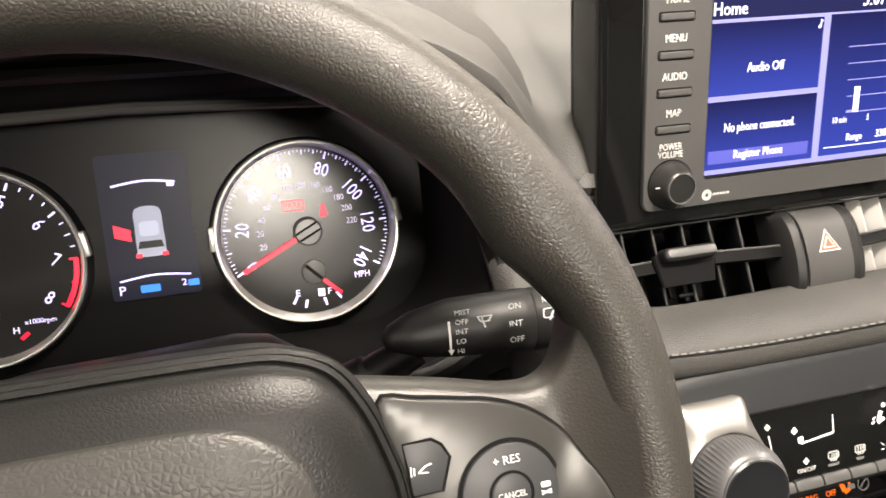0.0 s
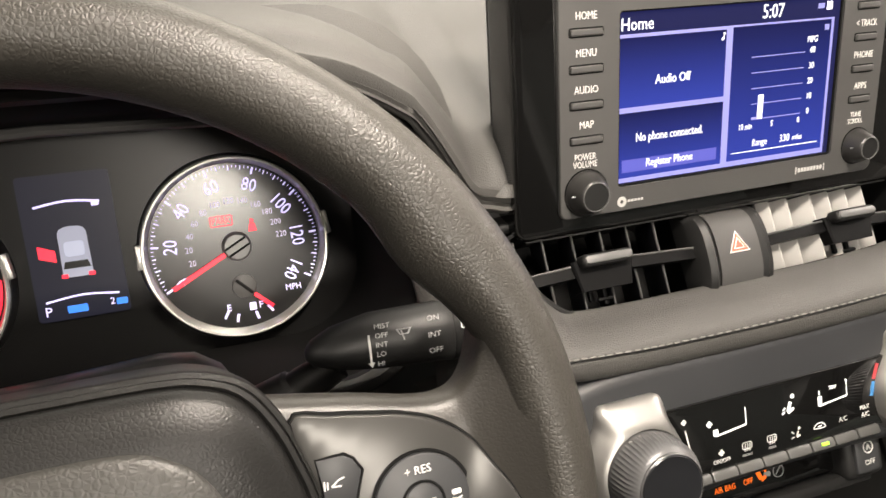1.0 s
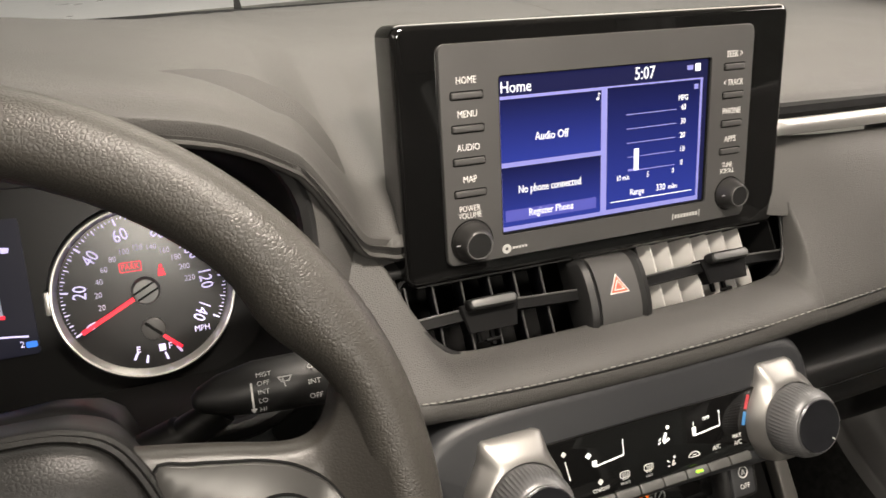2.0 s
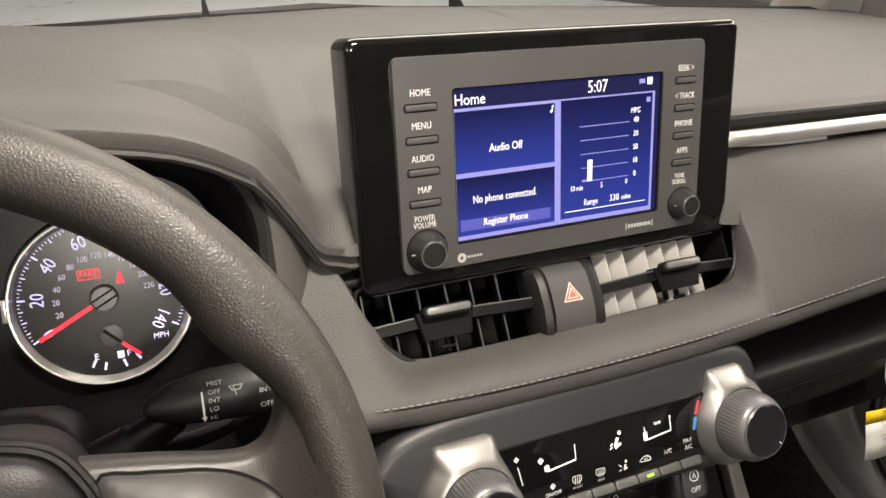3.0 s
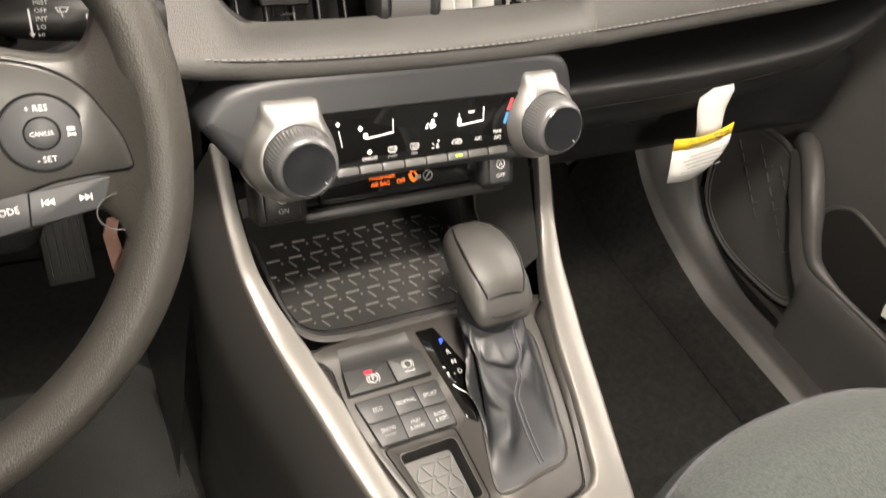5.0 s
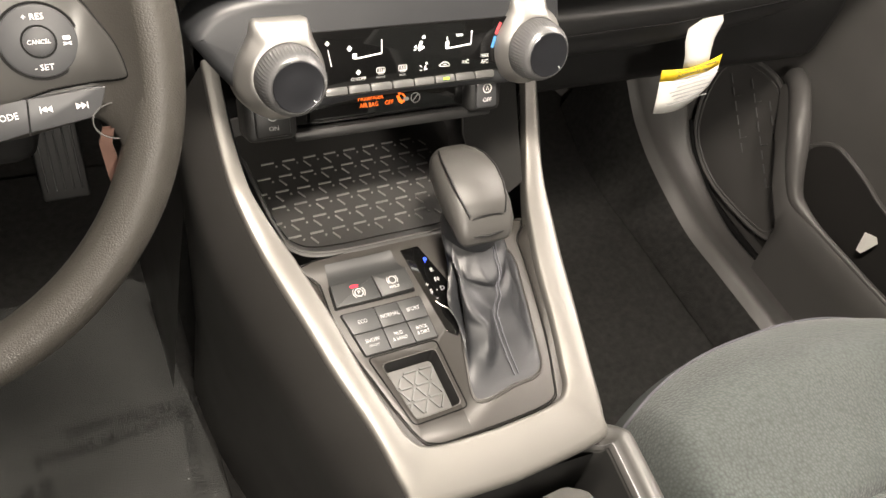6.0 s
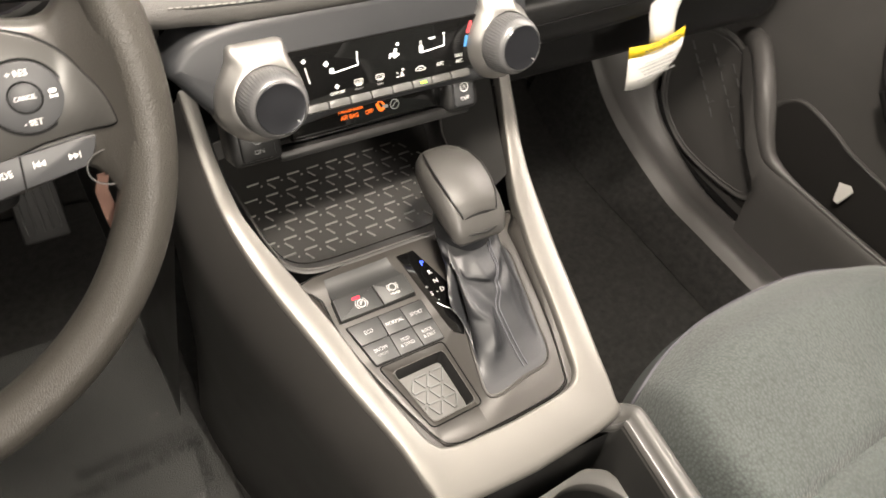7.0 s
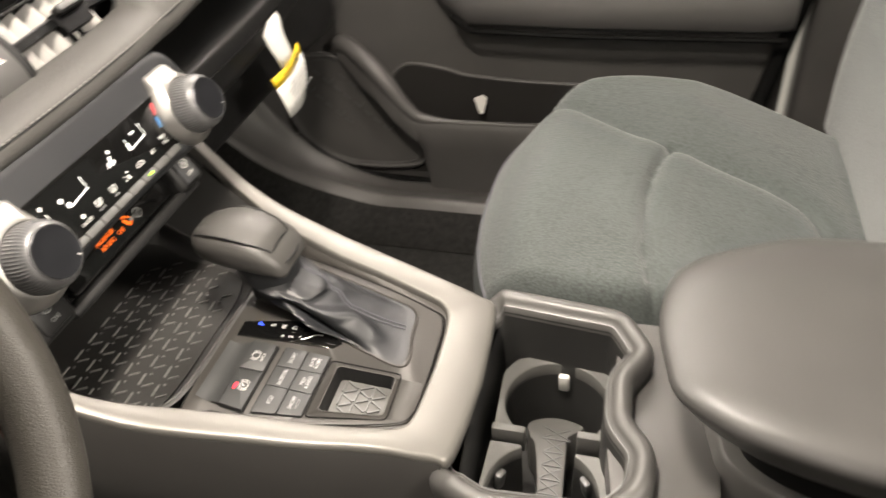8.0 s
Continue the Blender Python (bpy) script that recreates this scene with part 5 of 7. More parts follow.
base_ring = [(0.027, -0.152), (0.058, -0.156), (0.079, -0.180), (0.0740, -0.215), (0.0660, -0.250), (0.0565, -0.2810), (0.030, -0.2865), (-0.004, -0.2890), (0.000, -0.258), (0.008, -0.232), (0.022, -0.190), (0.028, -0.160)]
frame_ring = smooth_ring([on_deck(x + (x - 0.036) * 0.03, y + (y + 0.22) * 0.03) for x, y in base_ring], 6)
bottom = smooth_ring([deck(x, y, 0.0016) for x, y in base_ring], 11)
n = len(bottom)
centre_b, neck = Vector(deck(0.036, -0.222)), Vector((0.0355, -0.1660, 0.4470))
ang = [math.atan2(p[1] - centre_b.y, p[0] - centre_b.x) for p in bottom]


def along(keys, t):
    """Value at t between (t, value) keys."""
    for (t0, v0), (t1, v1) in zip(keys, keys[1:]):
        if t <= t1:
            return v0 + (v1 - v0) * (t - t0) / (t1 - t0)
    return keys[-1][1]


# leather folds: angle round the boot at heights 0 to 1, height, width on either side, middle and spread upwards
folds = (
    (((0, -2.02), (0.25, -1.86), (0.5, -1.82), (0.65, -2.10), (0.85, -2.60), (1, -2.9)), 0.0150, 0.34, 0.085, 0.48, 0.30),
    (((0, -2.25), (0.3, -2.72), (0.5, -2.85), (0.8, -3.0), (1, -3.1)), 0.0110, 0.25, 0.16, 0.32, 0.22),
    (((0, -2.12), (0.3, -2.32), (0.6, -2.55), (1, -2.9)), -0.0090, 0.13, 0.15, 0.40, 0.35),
    (((0, -1.25), (0.45, -1.20), (0.75, -1.6), (1, -1.9)), 0.0045, 0.22, 0.30, 0.75, 0.25),
    (((0, -0.4), (0.5, -0.75), (1, -0.5)), 0.0030, 0.25, 0.25, 0.5, 0.3),
    (((0, 0.7), (0.5, 0.4), (1, 0.8)), 0.0050, 0.25, 0.25, 0.5, 0.3),
    (((0, 2.2), (0.5, 2.5), (1, 2.3)), 0.0040, 0.25, 0.25, 0.5, 0.3))
rings = []
for k in range(37):
    t = k / 36
    ring = []
    for i, p in enumerate(bottom):
        fold = 0.0
        for keys, hh, wl, wr, tm, ts in folds:
            da = (ang[i] - along(keys, t) + math.pi) % (2 * math.pi) - math.pi
            fold += hh * math.exp(-((t - tm) / ts) ** 2) * math.exp(-(abs(da) / (wl if da < 0 else wr)) ** 1.5)
        fold += 0.0035 * math.exp(-((t - 0.80) / 0.07) ** 2) - 0.0030 * math.exp(-((t - 0.68 - 0.05 * math.sin(ang[i] * 2)) / 0.05) ** 2)
        fold += 0.0012 * noise.noise(Vector((math.cos(ang[i]) * 3, math.sin(ang[i]) * 3, t * 5)))
        e = t ** 0.80
        q = Vector(p).lerp(neck + Vector((0.0232 * math.cos(ang[i]), 0.0235 * math.sin(ang[i]), 0.008 * math.sin(ang[i]))), e)
        q.z = p[2] + (neck.z + 0.006 * math.sin(ang[i]) - p[2]) * t ** 1.15
        out = Vector((math.cos(ang[i]), math.sin(ang[i]), 0.25))
        q += out * fold * (min(1.0, t * 3.5) * min(1.0, (1 - t) * 4.0))
        ring.append(sh(q))
    rings.append(ring)
part("boot", loft(rings), BOOT, shifter, "gathered black leather boot", sharp=70)
part("boot_frame", tube([sh(deck_m @ Vector((x, y, 0.0016))) for x, y in frame_ring], 0.0013, 6, closed=True), PLATE, shifter)
for off in (-0.0019, 0.0019):
    path = []
    for k, r in enumerate(rings[1:-1]):
        a = along(((0, -1.58), (0.45, -1.62), (0.70, -1.35), (1, -0.95)), (k + 1) / 36)
        i = min(range(n), key=lambda j: abs(ang[j] - a))
        j = (i + 1) % n if (ang[(i + 1) % n] - ang[i]) * (a - ang[i]) > 0 else (i - 1) % n
        f = max(0.0, min(1.0, (a - ang[i]) / (ang[j] - ang[i])))
        p = Vector(r[i]).lerp(Vector(r[j]), f)
        side = (Vector(r[j]) - Vector(r[i])).normalized() * (1 if ang[j] > ang[i] else -1)
        path.append(p + side * off + Vector((0, -0.0003, 0.0003)))
    part("seam", tube(smooth_path(path, 2), 0.0007, 5), DTHREAD, shifter, "twin stitched seam")
part("collar", loft([[sh(neck + Vector((r * math.cos(a), r * 1.05 * math.sin(a), z + 0.006 * math.sin(a)))) for a in [2 * math.pi * i / 32 for i in range(32)]] for z, r in ((-0.008, 0.0228), (-0.004, 0.0246), (0.000, 0.0240), (0.005, 0.0248), (0.010, 0.0232))]), BOOT, shifter)
head = []
for y, z, w, h, r in ((-0.1935, 0.4600, 0.036, 0.006, 0.002), (-0.1915, 0.4612, 0.045, 0.015, 0.006), (-0.1860, 0.4642, 0.0505, 0.023, 0.009), (-0.1760, 0.4682, 0.0530, 0.030, 0.012), (-0.1600, 0.4715, 0.0540, 0.035, 0.014), (-0.1420, 0.4732, 0.0525, 0.036, 0.015), (-0.1260, 0.4728, 0.0475, 0.033, 0.015), (-0.1160, 0.4710, 0.0385, 0.026, 0.012), (-0.1110, 0.4695, 0.0250, 0.014, 0.0065)):
    head.append([sh((0.0345 + px, y + 0.22 * pz, z + pz)) for px, pz in rrect(w, h, r, 6)])
part("knob", loft(head), KNOB, shifter, "dark leather knob", sharp=70)
inset = []
for y, z, w in ((-0.1838, 0.4760, 0.031), (-0.1822, 0.4800, 0.0325), (-0.1740, 0.4855, 0.0385), (-0.1620, 0.4898, 0.0425), (-0.1470, 0.4925, 0.0430), (-0.1320, 0.4915, 0.0395), (-0.1200, 0.4880, 0.032), (-0.1130, 0.4830, 0.022)):
    inset.append([sh((0.0345 + u * w / 2, y, z + 0.0034 * (1 - u * u) - 0.0024)) for u in (-1, -0.92, -0.7, -0.35, 0, 0.35, 0.7, 0.92, 1)])
part("top_inset", loft(inset, closed=False), KNOB, shifter, "padded top inset", sharp=80)
# Dark tubes round the inset paint in the shade of its crease.
for u in (-1, 1):
    part("crease_shade", tube([(r[0][0], r[0][1], r[0][2] + 0.0002) if u < 0 else (r[-1][0], r[-1][1], r[-1][2] + 0.0002) for r in inset], 0.0009, 6), HARD, shifter)
part("crease_shade", tube(inset[0], 0.0009, 6), HARD, shifter)
part("piping", tube(smooth_path([sh((0.0345 + x, y, z)) for x, y, z in ((-0.0235, -0.1800, 0.4660), (-0.0190, -0.1895, 0.4640), (0.0, -0.1935, 0.4632), (0.0190, -0.1895, 0.4640), (0.0235, -0.1800, 0.4660))], 6), 0.0010, 6), HARD, shifter)

# ---- cup holders and armrest ----
cups = thing("cup_holder", "twin cup holder in a black well with a rounded grey rim", "cup holder", pose(0.004, -0.415, 0.30))
rim = rounded([(0.066, 0.084), (0.0925, 0.066), (0.0815, -0.041), (0.046, -0.0625), (0.016, -0.0455), (-0.026, -0.0475), (-0.050, -0.0665), (-0.080, -0.065), (-0.106, -0.045), (-0.112, 0.040), (-0.101, 0.064), (-0.078, 0.084)], 0.0105, 6)
# the rim dips where it runs under the silver trim
dip = [0.014 * max(0.0, min(1.0, (y - 0.062) / 0.014)) for x, y in rim]


def rim_at(d, z):
    return [(x, y, z + 0.005 - h) for (x, y), h in zip(offset(rim, d), dip)]


SECTION = ((0.0090, 0.066), (0.0092, 0.0765), (0.0078, 0.0820), (0.0048, 0.0858), (0.0010, 0.0872), (-0.0030, 0.0862), (-0.0062, 0.0832), (-0.0078, 0.0800), (-0.0100, 0.0796), (-0.0116, 0.0785), (-0.0122, 0.0700))
part("rim", loft([rim_at(d, z) for d, z in SECTION], cap0=False, cap1=False), CUPR, cups, "rounded dark grey rim", sharp=70)
# Paler tube stands in for the light caught on the ledge.
part("rim_glint", tube(rim_at(-0.0104, 0.0800), 0.0006, 6, closed=True), KNURL, cups)
part("wall", loft([rim_at(-0.0120, 0.0745), rim_at(-0.0124, 0.030), rim_at(-0.0130, -0.055), [(x * 0.02, y * 0.02, -0.050) for x, y in rim]], cap0=False), CUPW, cups, "black inner wall", sharp=60)
part("outer_wall", loft([rim_at(0.0075, 0.074), rim_at(0.0105, 0.050), rim_at(0.015, -0.25)], cap0=False, cap1=False), DOORM, cups, "grey console flank", sharp=60)
part("console_top", prism([(0.100, -0.040), (0.100, -0.120), (-0.100, -0.120), (-0.104, -0.050), (-0.040, -0.040)], 0.040, 0.066, 0.003), DOORM, cups, "grey console top behind the cups")
OUTLINES = ([(-0.004, 0.053), (0.056, 0.056), (0.073, 0.047), (0.078, 0.034), (0.074, -0.038), (0.066, -0.045), (0.030, -0.0415), (-0.004, -0.040)],
            [(-0.019, 0.053), (-0.086, 0.054), (-0.098, 0.042), (-0.098, -0.034), (-0.086, -0.050), (-0.056, -0.053), (-0.034, -0.041), (-0.019, -0.040)])
for far, cx, outline, a0, a1 in ((True, 0.030, OUTLINES[0], -132, 132), (False, -0.060, OUTLINES[1], 29, 331)):
    r, cy, steps, rings, well = 0.0440, 0.0055, 44, [], []
    for k in range(steps + 1):
        a = math.radians(a0 + (a1 - a0) * k / steps)
        c, d = math.cos(a), math.sin(a)
        ox, oy = reach(outline, cx, cy, a)
        ox, oy = max(abs(ox - cx), abs((r + 0.0012) * c)) * (1 if c >= 0 else -1) + cx, max(abs(oy - cy), abs((r + 0.0012) * d)) * (1 if d >= 0 else -1) + cy
        rings.append([(cx + r * c, cy + r * d, 0.014), (cx + r * c, cy + r * d, 0.0272), (cx + (r + 0.0008) * c, cy + (r + 0.0008) * d, 0.0280), (ox, oy, 0.0280), (ox, oy, 0.014)])
        well.append([(cx + (r + 0.0003) * c, cy + (r + 0.0003) * d, 0.020), (cx + r * 0.95 * c, cy + r * 0.95 * d, -0.049)])
    insert = part("insert", loft(rings), CUPI, cups, "grey ring insert", sharp=50)
    part("cup", loft(well, closed=False), CUPW, insert, "black cup wall", sharp=60)
    for a, tint in ((-2, PAPER),) if far else ((62, KNURL), (-52, KNURL)):
        c, d = math.cos(math.radians(a)), math.sin(math.radians(a))
        part("grip_tab", box(0.0060, 0.0100, 0.022, 0.0022, 2, at=(cx + (r - 0.003) * c, cy + (r - 0.003) * d, 0.0075), turn=(0, -8, a)), tint, insert, "pale rubber grip tab")
pad = part("floor_pad", prism(smooth_ring([(0.030, -0.019), (0.036, 0.000), (0.034, 0.016), (0.026, 0.029), (0.012, 0.026), (0.004, 0.0205), (-0.041, 0.0120), (-0.098, 0.0100), (-0.098, -0.0120), (-0.036, -0.0090), (0.006, -0.0065), (0.018, -0.0075)], 4), -0.050, 0.000, 0.0015), CUPI, cups, "grey floor pad with a lattice of fine ribs")
for i in range(-8, 1):
    x = 0.0135 * i + 0.012
    w = 0.012 if x > 0.008 else 0.0085
    part("rib", bar(x, 0.003 - w, x, 0.003 + w, 0.0009, -0.0005, 0.0009), KNURL, pad)
    for s in (1, -1):
        part("rib", bar(x + 0.001, 0.003 - s * w, x + 0.0125, 0.003 + s * w, 0.0009, -0.0005, 0.0008), KNURL, pad)
for x, y, w in ((-0.0085, 0.0400, 0.028), (-0.0045, -0.0270, 0.023)):
    part("fin", box(0.0072, w, 0.026, 0.0014, 2, at=(x, y, 0.022)), CUPI, cups, "grey retaining fin")

arm = thing("armrest", "padded dark leather armrest lid on the console box", "armrest", pose(0.006, -0.66, 0.40))
lid_o = smooth_ring([(-0.029, 0.173), (0.000, 0.178), (0.030, 0.177), (0.062, 0.168), (0.085, 0.147), (0.108, 0.103), (0.119, 0.069), (0.122, 0.0), (0.120, -0.20), (-0.106, -0.20), (-0.106, -0.03), (-0.101, 0.050), (-0.095, 0.085), (-0.081, 0.130), (-0.057, 0.164)], 5)
lid = [[(x * k, y * k + (1 - k) * -0.02, z) for x, y in lid_o] for z, k in ((0.0215, 0.80), (0.0220, 0.865), (0.0245, 0.885), (0.036, 0.940), (0.046, 0.978), (0.0515, 0.996), (0.0560, 0.998), (0.0600, 0.980), (0.0635, 0.93), (0.0675, 0.80), (0.0705, 0.55), (0.072, 0.15))]
part("lid", loft(lid), ARML, arm, "padded dark leather lid", sharp=70)
# Solid neck; the gap's shade is put into its near-black colour.
part("lid_base", loft([[(x * k, y * k - 0.006, z) for x, y in lid_o] for z, k in ((-0.022, 0.70), (0.022, 0.74))]), DEEP, arm, "solid neck coloured near-black for the shaded gap under the lid")
part("box", loft([[(x * k, y * k - 0.006, z) for x, y in lid_o] for z, k in ((-0.33, 0.88), (-0.06, 0.83), (-0.026, 0.790), (-0.0215, 0.778), (-0.0205, 0.765), (-0.022, 0.66))]), DOORM, arm, "grey storage box", sharp=60)

# ---- passenger seat ----
seat = thing("passenger_seat", "passenger seat in grey-green woven cloth with darker side bolsters", "car seat", pose(0.365, -0.56, 0.05))


SEAM_SIDE = smooth_path([(0.175, 0.250, 0), (0.150, 0.206, 0), (0.106, 0.136, 0), (0.070, 0.073, 0), (0.031, 0.003, 0), (-0.011, -0.060, 0), (-0.054, -0.086, 0), (-0.120, -0.092, 0), (-0.230, -0.090, 0)], 4)
SEAM_CROSS = smooth_path([(0.067, 0.066, 0), (0.040, 0.078, 0), (0.002, 0.087, 0), (-0.061, 0.093, 0), (-0.121, 0.090, 0), (-0.173, 0.082, 0), (-0.225, 0.070, 0)], 4)


def off_line(line, x, y):
    """Distance of a point from a line in the plane, positive on its right-hand side seen along it."""
    best, sign = 9.0, 1.0
    for (x0, y0, _), (x1, y1, _) in zip(line, line[1:]):
        dx, dy = x1 - x0, y1 - y0
        t = max(0.0, min(1.0, ((x - x0) * dx + (y - y0) * dy) / (dx * dx + dy * dy)))
        ex, ey = x - x0 - dx * t, y - y0 - dy * t
        d = math.hypot(ex, ey)
        if d < best:
            best, sign = d, 1.0 if dx * ey - dy * ex > 0 else -1.0
    return best * sign


def cushion(u, v):
    """Cushion surface; u across, v from the front edge back, both -1..1."""
    w = max(0.0, -v - 0.25) / 0.75
    tail = max(0.0, min(1.0, (v + 0.25) / 1.1))
    x = (0.245 if u > 0 else 0.230) * u * (1 - (0.20 if u > 0 else 0.07) * w ** 2.2) * (1 - (0.34 * tail * tail * (3 - 2 * tail) if u > 0 else 0.0))
    y = (-0.265 if v > 0 else -0.277) * v - 0.050 * w * abs(u) ** 2.6
    side, cross = off_line(SEAM_SIDE, x, y), off_line(SEAM_CROSS, x, y)
    crown = 0.294 - 0.020 * v - 0.008 * u * u
    out = max(0.0, side)
    bolster = 0.030 * (1 - math.exp(-(out / 0.045) ** 1.4)) * max(0.0, min(1.0, (0.45 - v) / 0.6)) if side > 0 else 0.0
    drop = -0.075 * max(0, (abs(u) - 0.80) / 0.20) ** 2.2 - 0.060 * max(0, (-v - 0.68) / 0.32) ** 2.2
    groove = -0.0075 * math.exp(-(side / 0.0050) ** 2) + 0.0015 * math.exp(-((abs(side) - 0.022) / 0.016) ** 2)
    if side < 0.004:
        groove += -0.0080 * math.exp(-(cross / 0.0050) ** 2) + 0.0030 * math.exp(-((abs(cross) - 0.025) / 0.018) ** 2)
    return (x, y, crown + bolster + drop + groove)


N = 120
top_rows = [[cushion(-1 + 2 * i / N, -1 + 2 * j / N) for i in range(N + 1)] for j in range(N + 1)]
part("cushion", loft(top_rows, closed=False), CLOTH, seat, "grey-green woven cloth cushion", sharp=80)
loop = top_rows[0] + [r[-1] for r in top_rows[1:]] + top_rows[-1][-2::-1] + [r[0] for r in top_rows[-2:0:-1]]
skirt = [[(p[0], p[1], p[2]), (p[0] * 1.03, p[1] * 1.03, p[2] - 0.03), (p[0] * 1.01, p[1] * 1.0, 0.16), (p[0] * 0.95, p[1] * 0.95, 0.08)] for p in loop]
part("side_cover", loft(skirt, closed=False, around=True), SIDEC, seat, "darker smooth side cover", sharp=70)
part("welt", tube([(p[0] * 1.004, p[1] * 1.004, p[2] - 0.002) for p in loop], 0.0022, 6, closed=True), DTHREAD, seat)
part("base", box(0.42, 0.44, 0.09, 0.01, at=(0, 0, 0.05)), HARD, seat, "black seat base")
back = []
for k in range(16):
    t = k / 15
    z, y, w = 0.26 + 0.66 * t, -0.215 - 0.10 * t + 0.030 * math.sin(math.pi * min(1.0, t * 1.6)), 0.235 - 0.04 * t
    ring = []
    for px, py in rrect(2 * w, 0.13, 0.055, 6):
        bolster = 0.045 * (abs(px) / w) ** 3 * (1 - 0.6 * t) if py > 0 else 0
        ring.append((px, y + py + bolster, z))
    back.append(ring)
part("backrest", loft(back), CLOTH, seat, "grey-green woven cloth backrest", sharp=70)

# ---- passenger door ----
door = thing("door_1", "closed passenger door with a dark pocket, speaker grille and padded armrest", "car door", kind="structure")
part("panel", box(0.05, 1.02, 0.50, 0.012, 3, at=(0.735, -0.14, 0.30)), DOORM, door, "dark grained lower panel")
part("upper_panel", box(0.05, 1.02, 0.26, 0.02, 3, at=(0.730, -0.14, 0.68)), DOORP, door, "charcoal padded upper panel")
part("armrest", loft([[(0.720, y, 0.395 + dz), (0.672 - a, y, 0.393 + dz), (0.652 - a, y, 0.405 + dz), (0.650 - a, y, 0.440 + dz), (0.662 - a, y, 0.470 + dz), (0.700, y, 0.500 + dz), (0.720, y, 0.56)] for y, a, dz in ((-0.12, -0.045, 0.04), (-0.15, -0.02, 0.02), (-0.19, 0.0, 0.0), (-0.35, 0.006, 0.0), (-0.60, 0.002, 0.0), (-0.64, -0.01, 0.0))], closed=False), DOORP, door, "padded armrest", sharp=60)
part("pull_strip", tube([(0.655, -0.16, 0.474), (0.648, -0.22, 0.470), (0.646, -0.36, 0.470), (0.652, -0.48, 0.474)], 0.006, 8), CHROME, door, "chrome pull strip")
part("armrest_gap", tube([(0.665, -0.165, 0.410), (0.655, -0.195, 0.391), (0.652, -0.35, 0.389), (0.656, -0.63, 0.390)], 0.004, 8), DEEP, door)
pocket_path = [(0.045, 0.340, 0.012), (0.02, 0.340, 0.025), (-0.03, 0.310, 0.05), (-0.075, 0.252, 0.055), (-0.11, 0.232, 0.055), (-0.20, 0.230, 0.055), (-0.32, 0.233, 0.055), (-0.55, 0.240, 0.050)]
wall_r = [[(0.712 - d, y, z), (0.706 - d, y, z - 0.010), (0.703 - d * 0.9, y, max(z - 0.05, (0.190 + (y + 0.097) * 0.92) if y > -0.097 else 0.0)), (0.702 - d * (0.7 if y < -0.097 else 0.0), y, 0.075 if y < -0.102 else 0.186 + (y + 0.097) * 0.92)] for y, z, d in [(p[0], p[1], p[2]) for p in smooth_path(pocket_path, 5)]]
part("pocket", loft(wall_r, closed=False), DOORM, door, "dark door pocket with a bottle bulge", sharp=60)
part("pocket_lip", tube([(r[0][0] + 0.006, r[0][1], r[0][2]) for r in wall_r], [0.005 + 0.010 * max(0.0, min(1.0, (r[0][1] + 0.15) / 0.10)) for r in wall_r], 12), DOORM, door, "rounded pocket shoulder")
grille_out = smooth_ring([(0.120, 0.139), (0.151, 0.184), (0.163, 0.250), (0.150, 0.295), (0.104, 0.318), (0.046, 0.316), (-0.014, 0.265), (-0.060, 0.222), (-0.097, 0.186), (-0.090, 0.145), (-0.066, 0.117), (0.047, 0.110)], 5)
grille = part("speaker_grille", loft([[(0.708, y, z) for y, z in grille_out], [(0.700, y * 0.98, z * 0.985 + 0.003) for y, z in grille_out]]), DOORM, door, "dark speaker grille")
part("grille_bead", tube([(0.702, y, z) for y, z in grille_out], 0.0045, 8, closed=True), DOORP, grille)
part("grille_bead", tube([(0.700, 0.03 + (y - 0.03) * 0.93, 0.21 + (z - 0.21) * 0.93) for y, z in grille_out], 0.0016, 6, closed=True), DOORP, grille)
for y0, z0, count in ((0.128, 0.272, 6), (0.092, 0.290, 8), (0.046, 0.285, 7)):
    for k in range(count):
        y, z = y0 - 0.0165 * k, z0 - 0.0143 * k
        part("grille_rib", box(0.0020, 0.0015, 0.0150, 0, at=(0.6985, y, z), turn=(-49, 0, 0)), KNURL, grille)
        if k % 3 == 1:
            part("grille_rib", box(0.0020, 0.0013, 0.0110, 0, at=(0.6985, y - 0.009, z + 0.001), turn=(40, 0, 0)), KNURL, grille)
# Flat dark plate: the shade of the pocket opening is put into its colour.
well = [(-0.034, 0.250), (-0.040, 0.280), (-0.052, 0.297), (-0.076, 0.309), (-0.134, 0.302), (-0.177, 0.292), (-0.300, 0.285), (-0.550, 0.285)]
part("pocket_recess_shade", prism([(p[0], p[1]) for p in smooth_path([(y, z, 0) for y, z in well], 4)] + [(-0.550, 0.10), (-0.060, 0.10)], 0, 0.0020), FLANK, door, "flat dark plate standing in for the shaded pocket recess", Matrix(((0, 0, -1, 0.7095), (1, 0, 0, 0), (0, 1, 0, 0), (0, 0, 0, 1))))
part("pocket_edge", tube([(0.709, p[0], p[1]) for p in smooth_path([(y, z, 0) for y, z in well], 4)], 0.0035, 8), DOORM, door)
solo("sticker", prism([(-0.0020, -0.0135), (0.0040, -0.0135), (0.0095, 0.0090), (0.0040, 0.0140), (-0.0080, 0.0100)], 0, 0.0006), PAPER, "small white sticker on the door pocket", "sticker", m=pose(0.688, -0.196, 0.2520, 90, 0, -78) @ Matrix.Diagonal((1.25, 1.25, 1, 1)))
sill_rows = [
    [(0.556, y, 0.052), (0.566, y, 0.072), (0.590, y, 0.101), (0.603, y, 0.111), (0.616, y, 0.110), (0.650, y, 0.096), (0.676, y, 0.098), (0.682, y, 0.088)] for y in (-0.95, -0.50, -0.30, -0.20, -0.10, -0.03)]
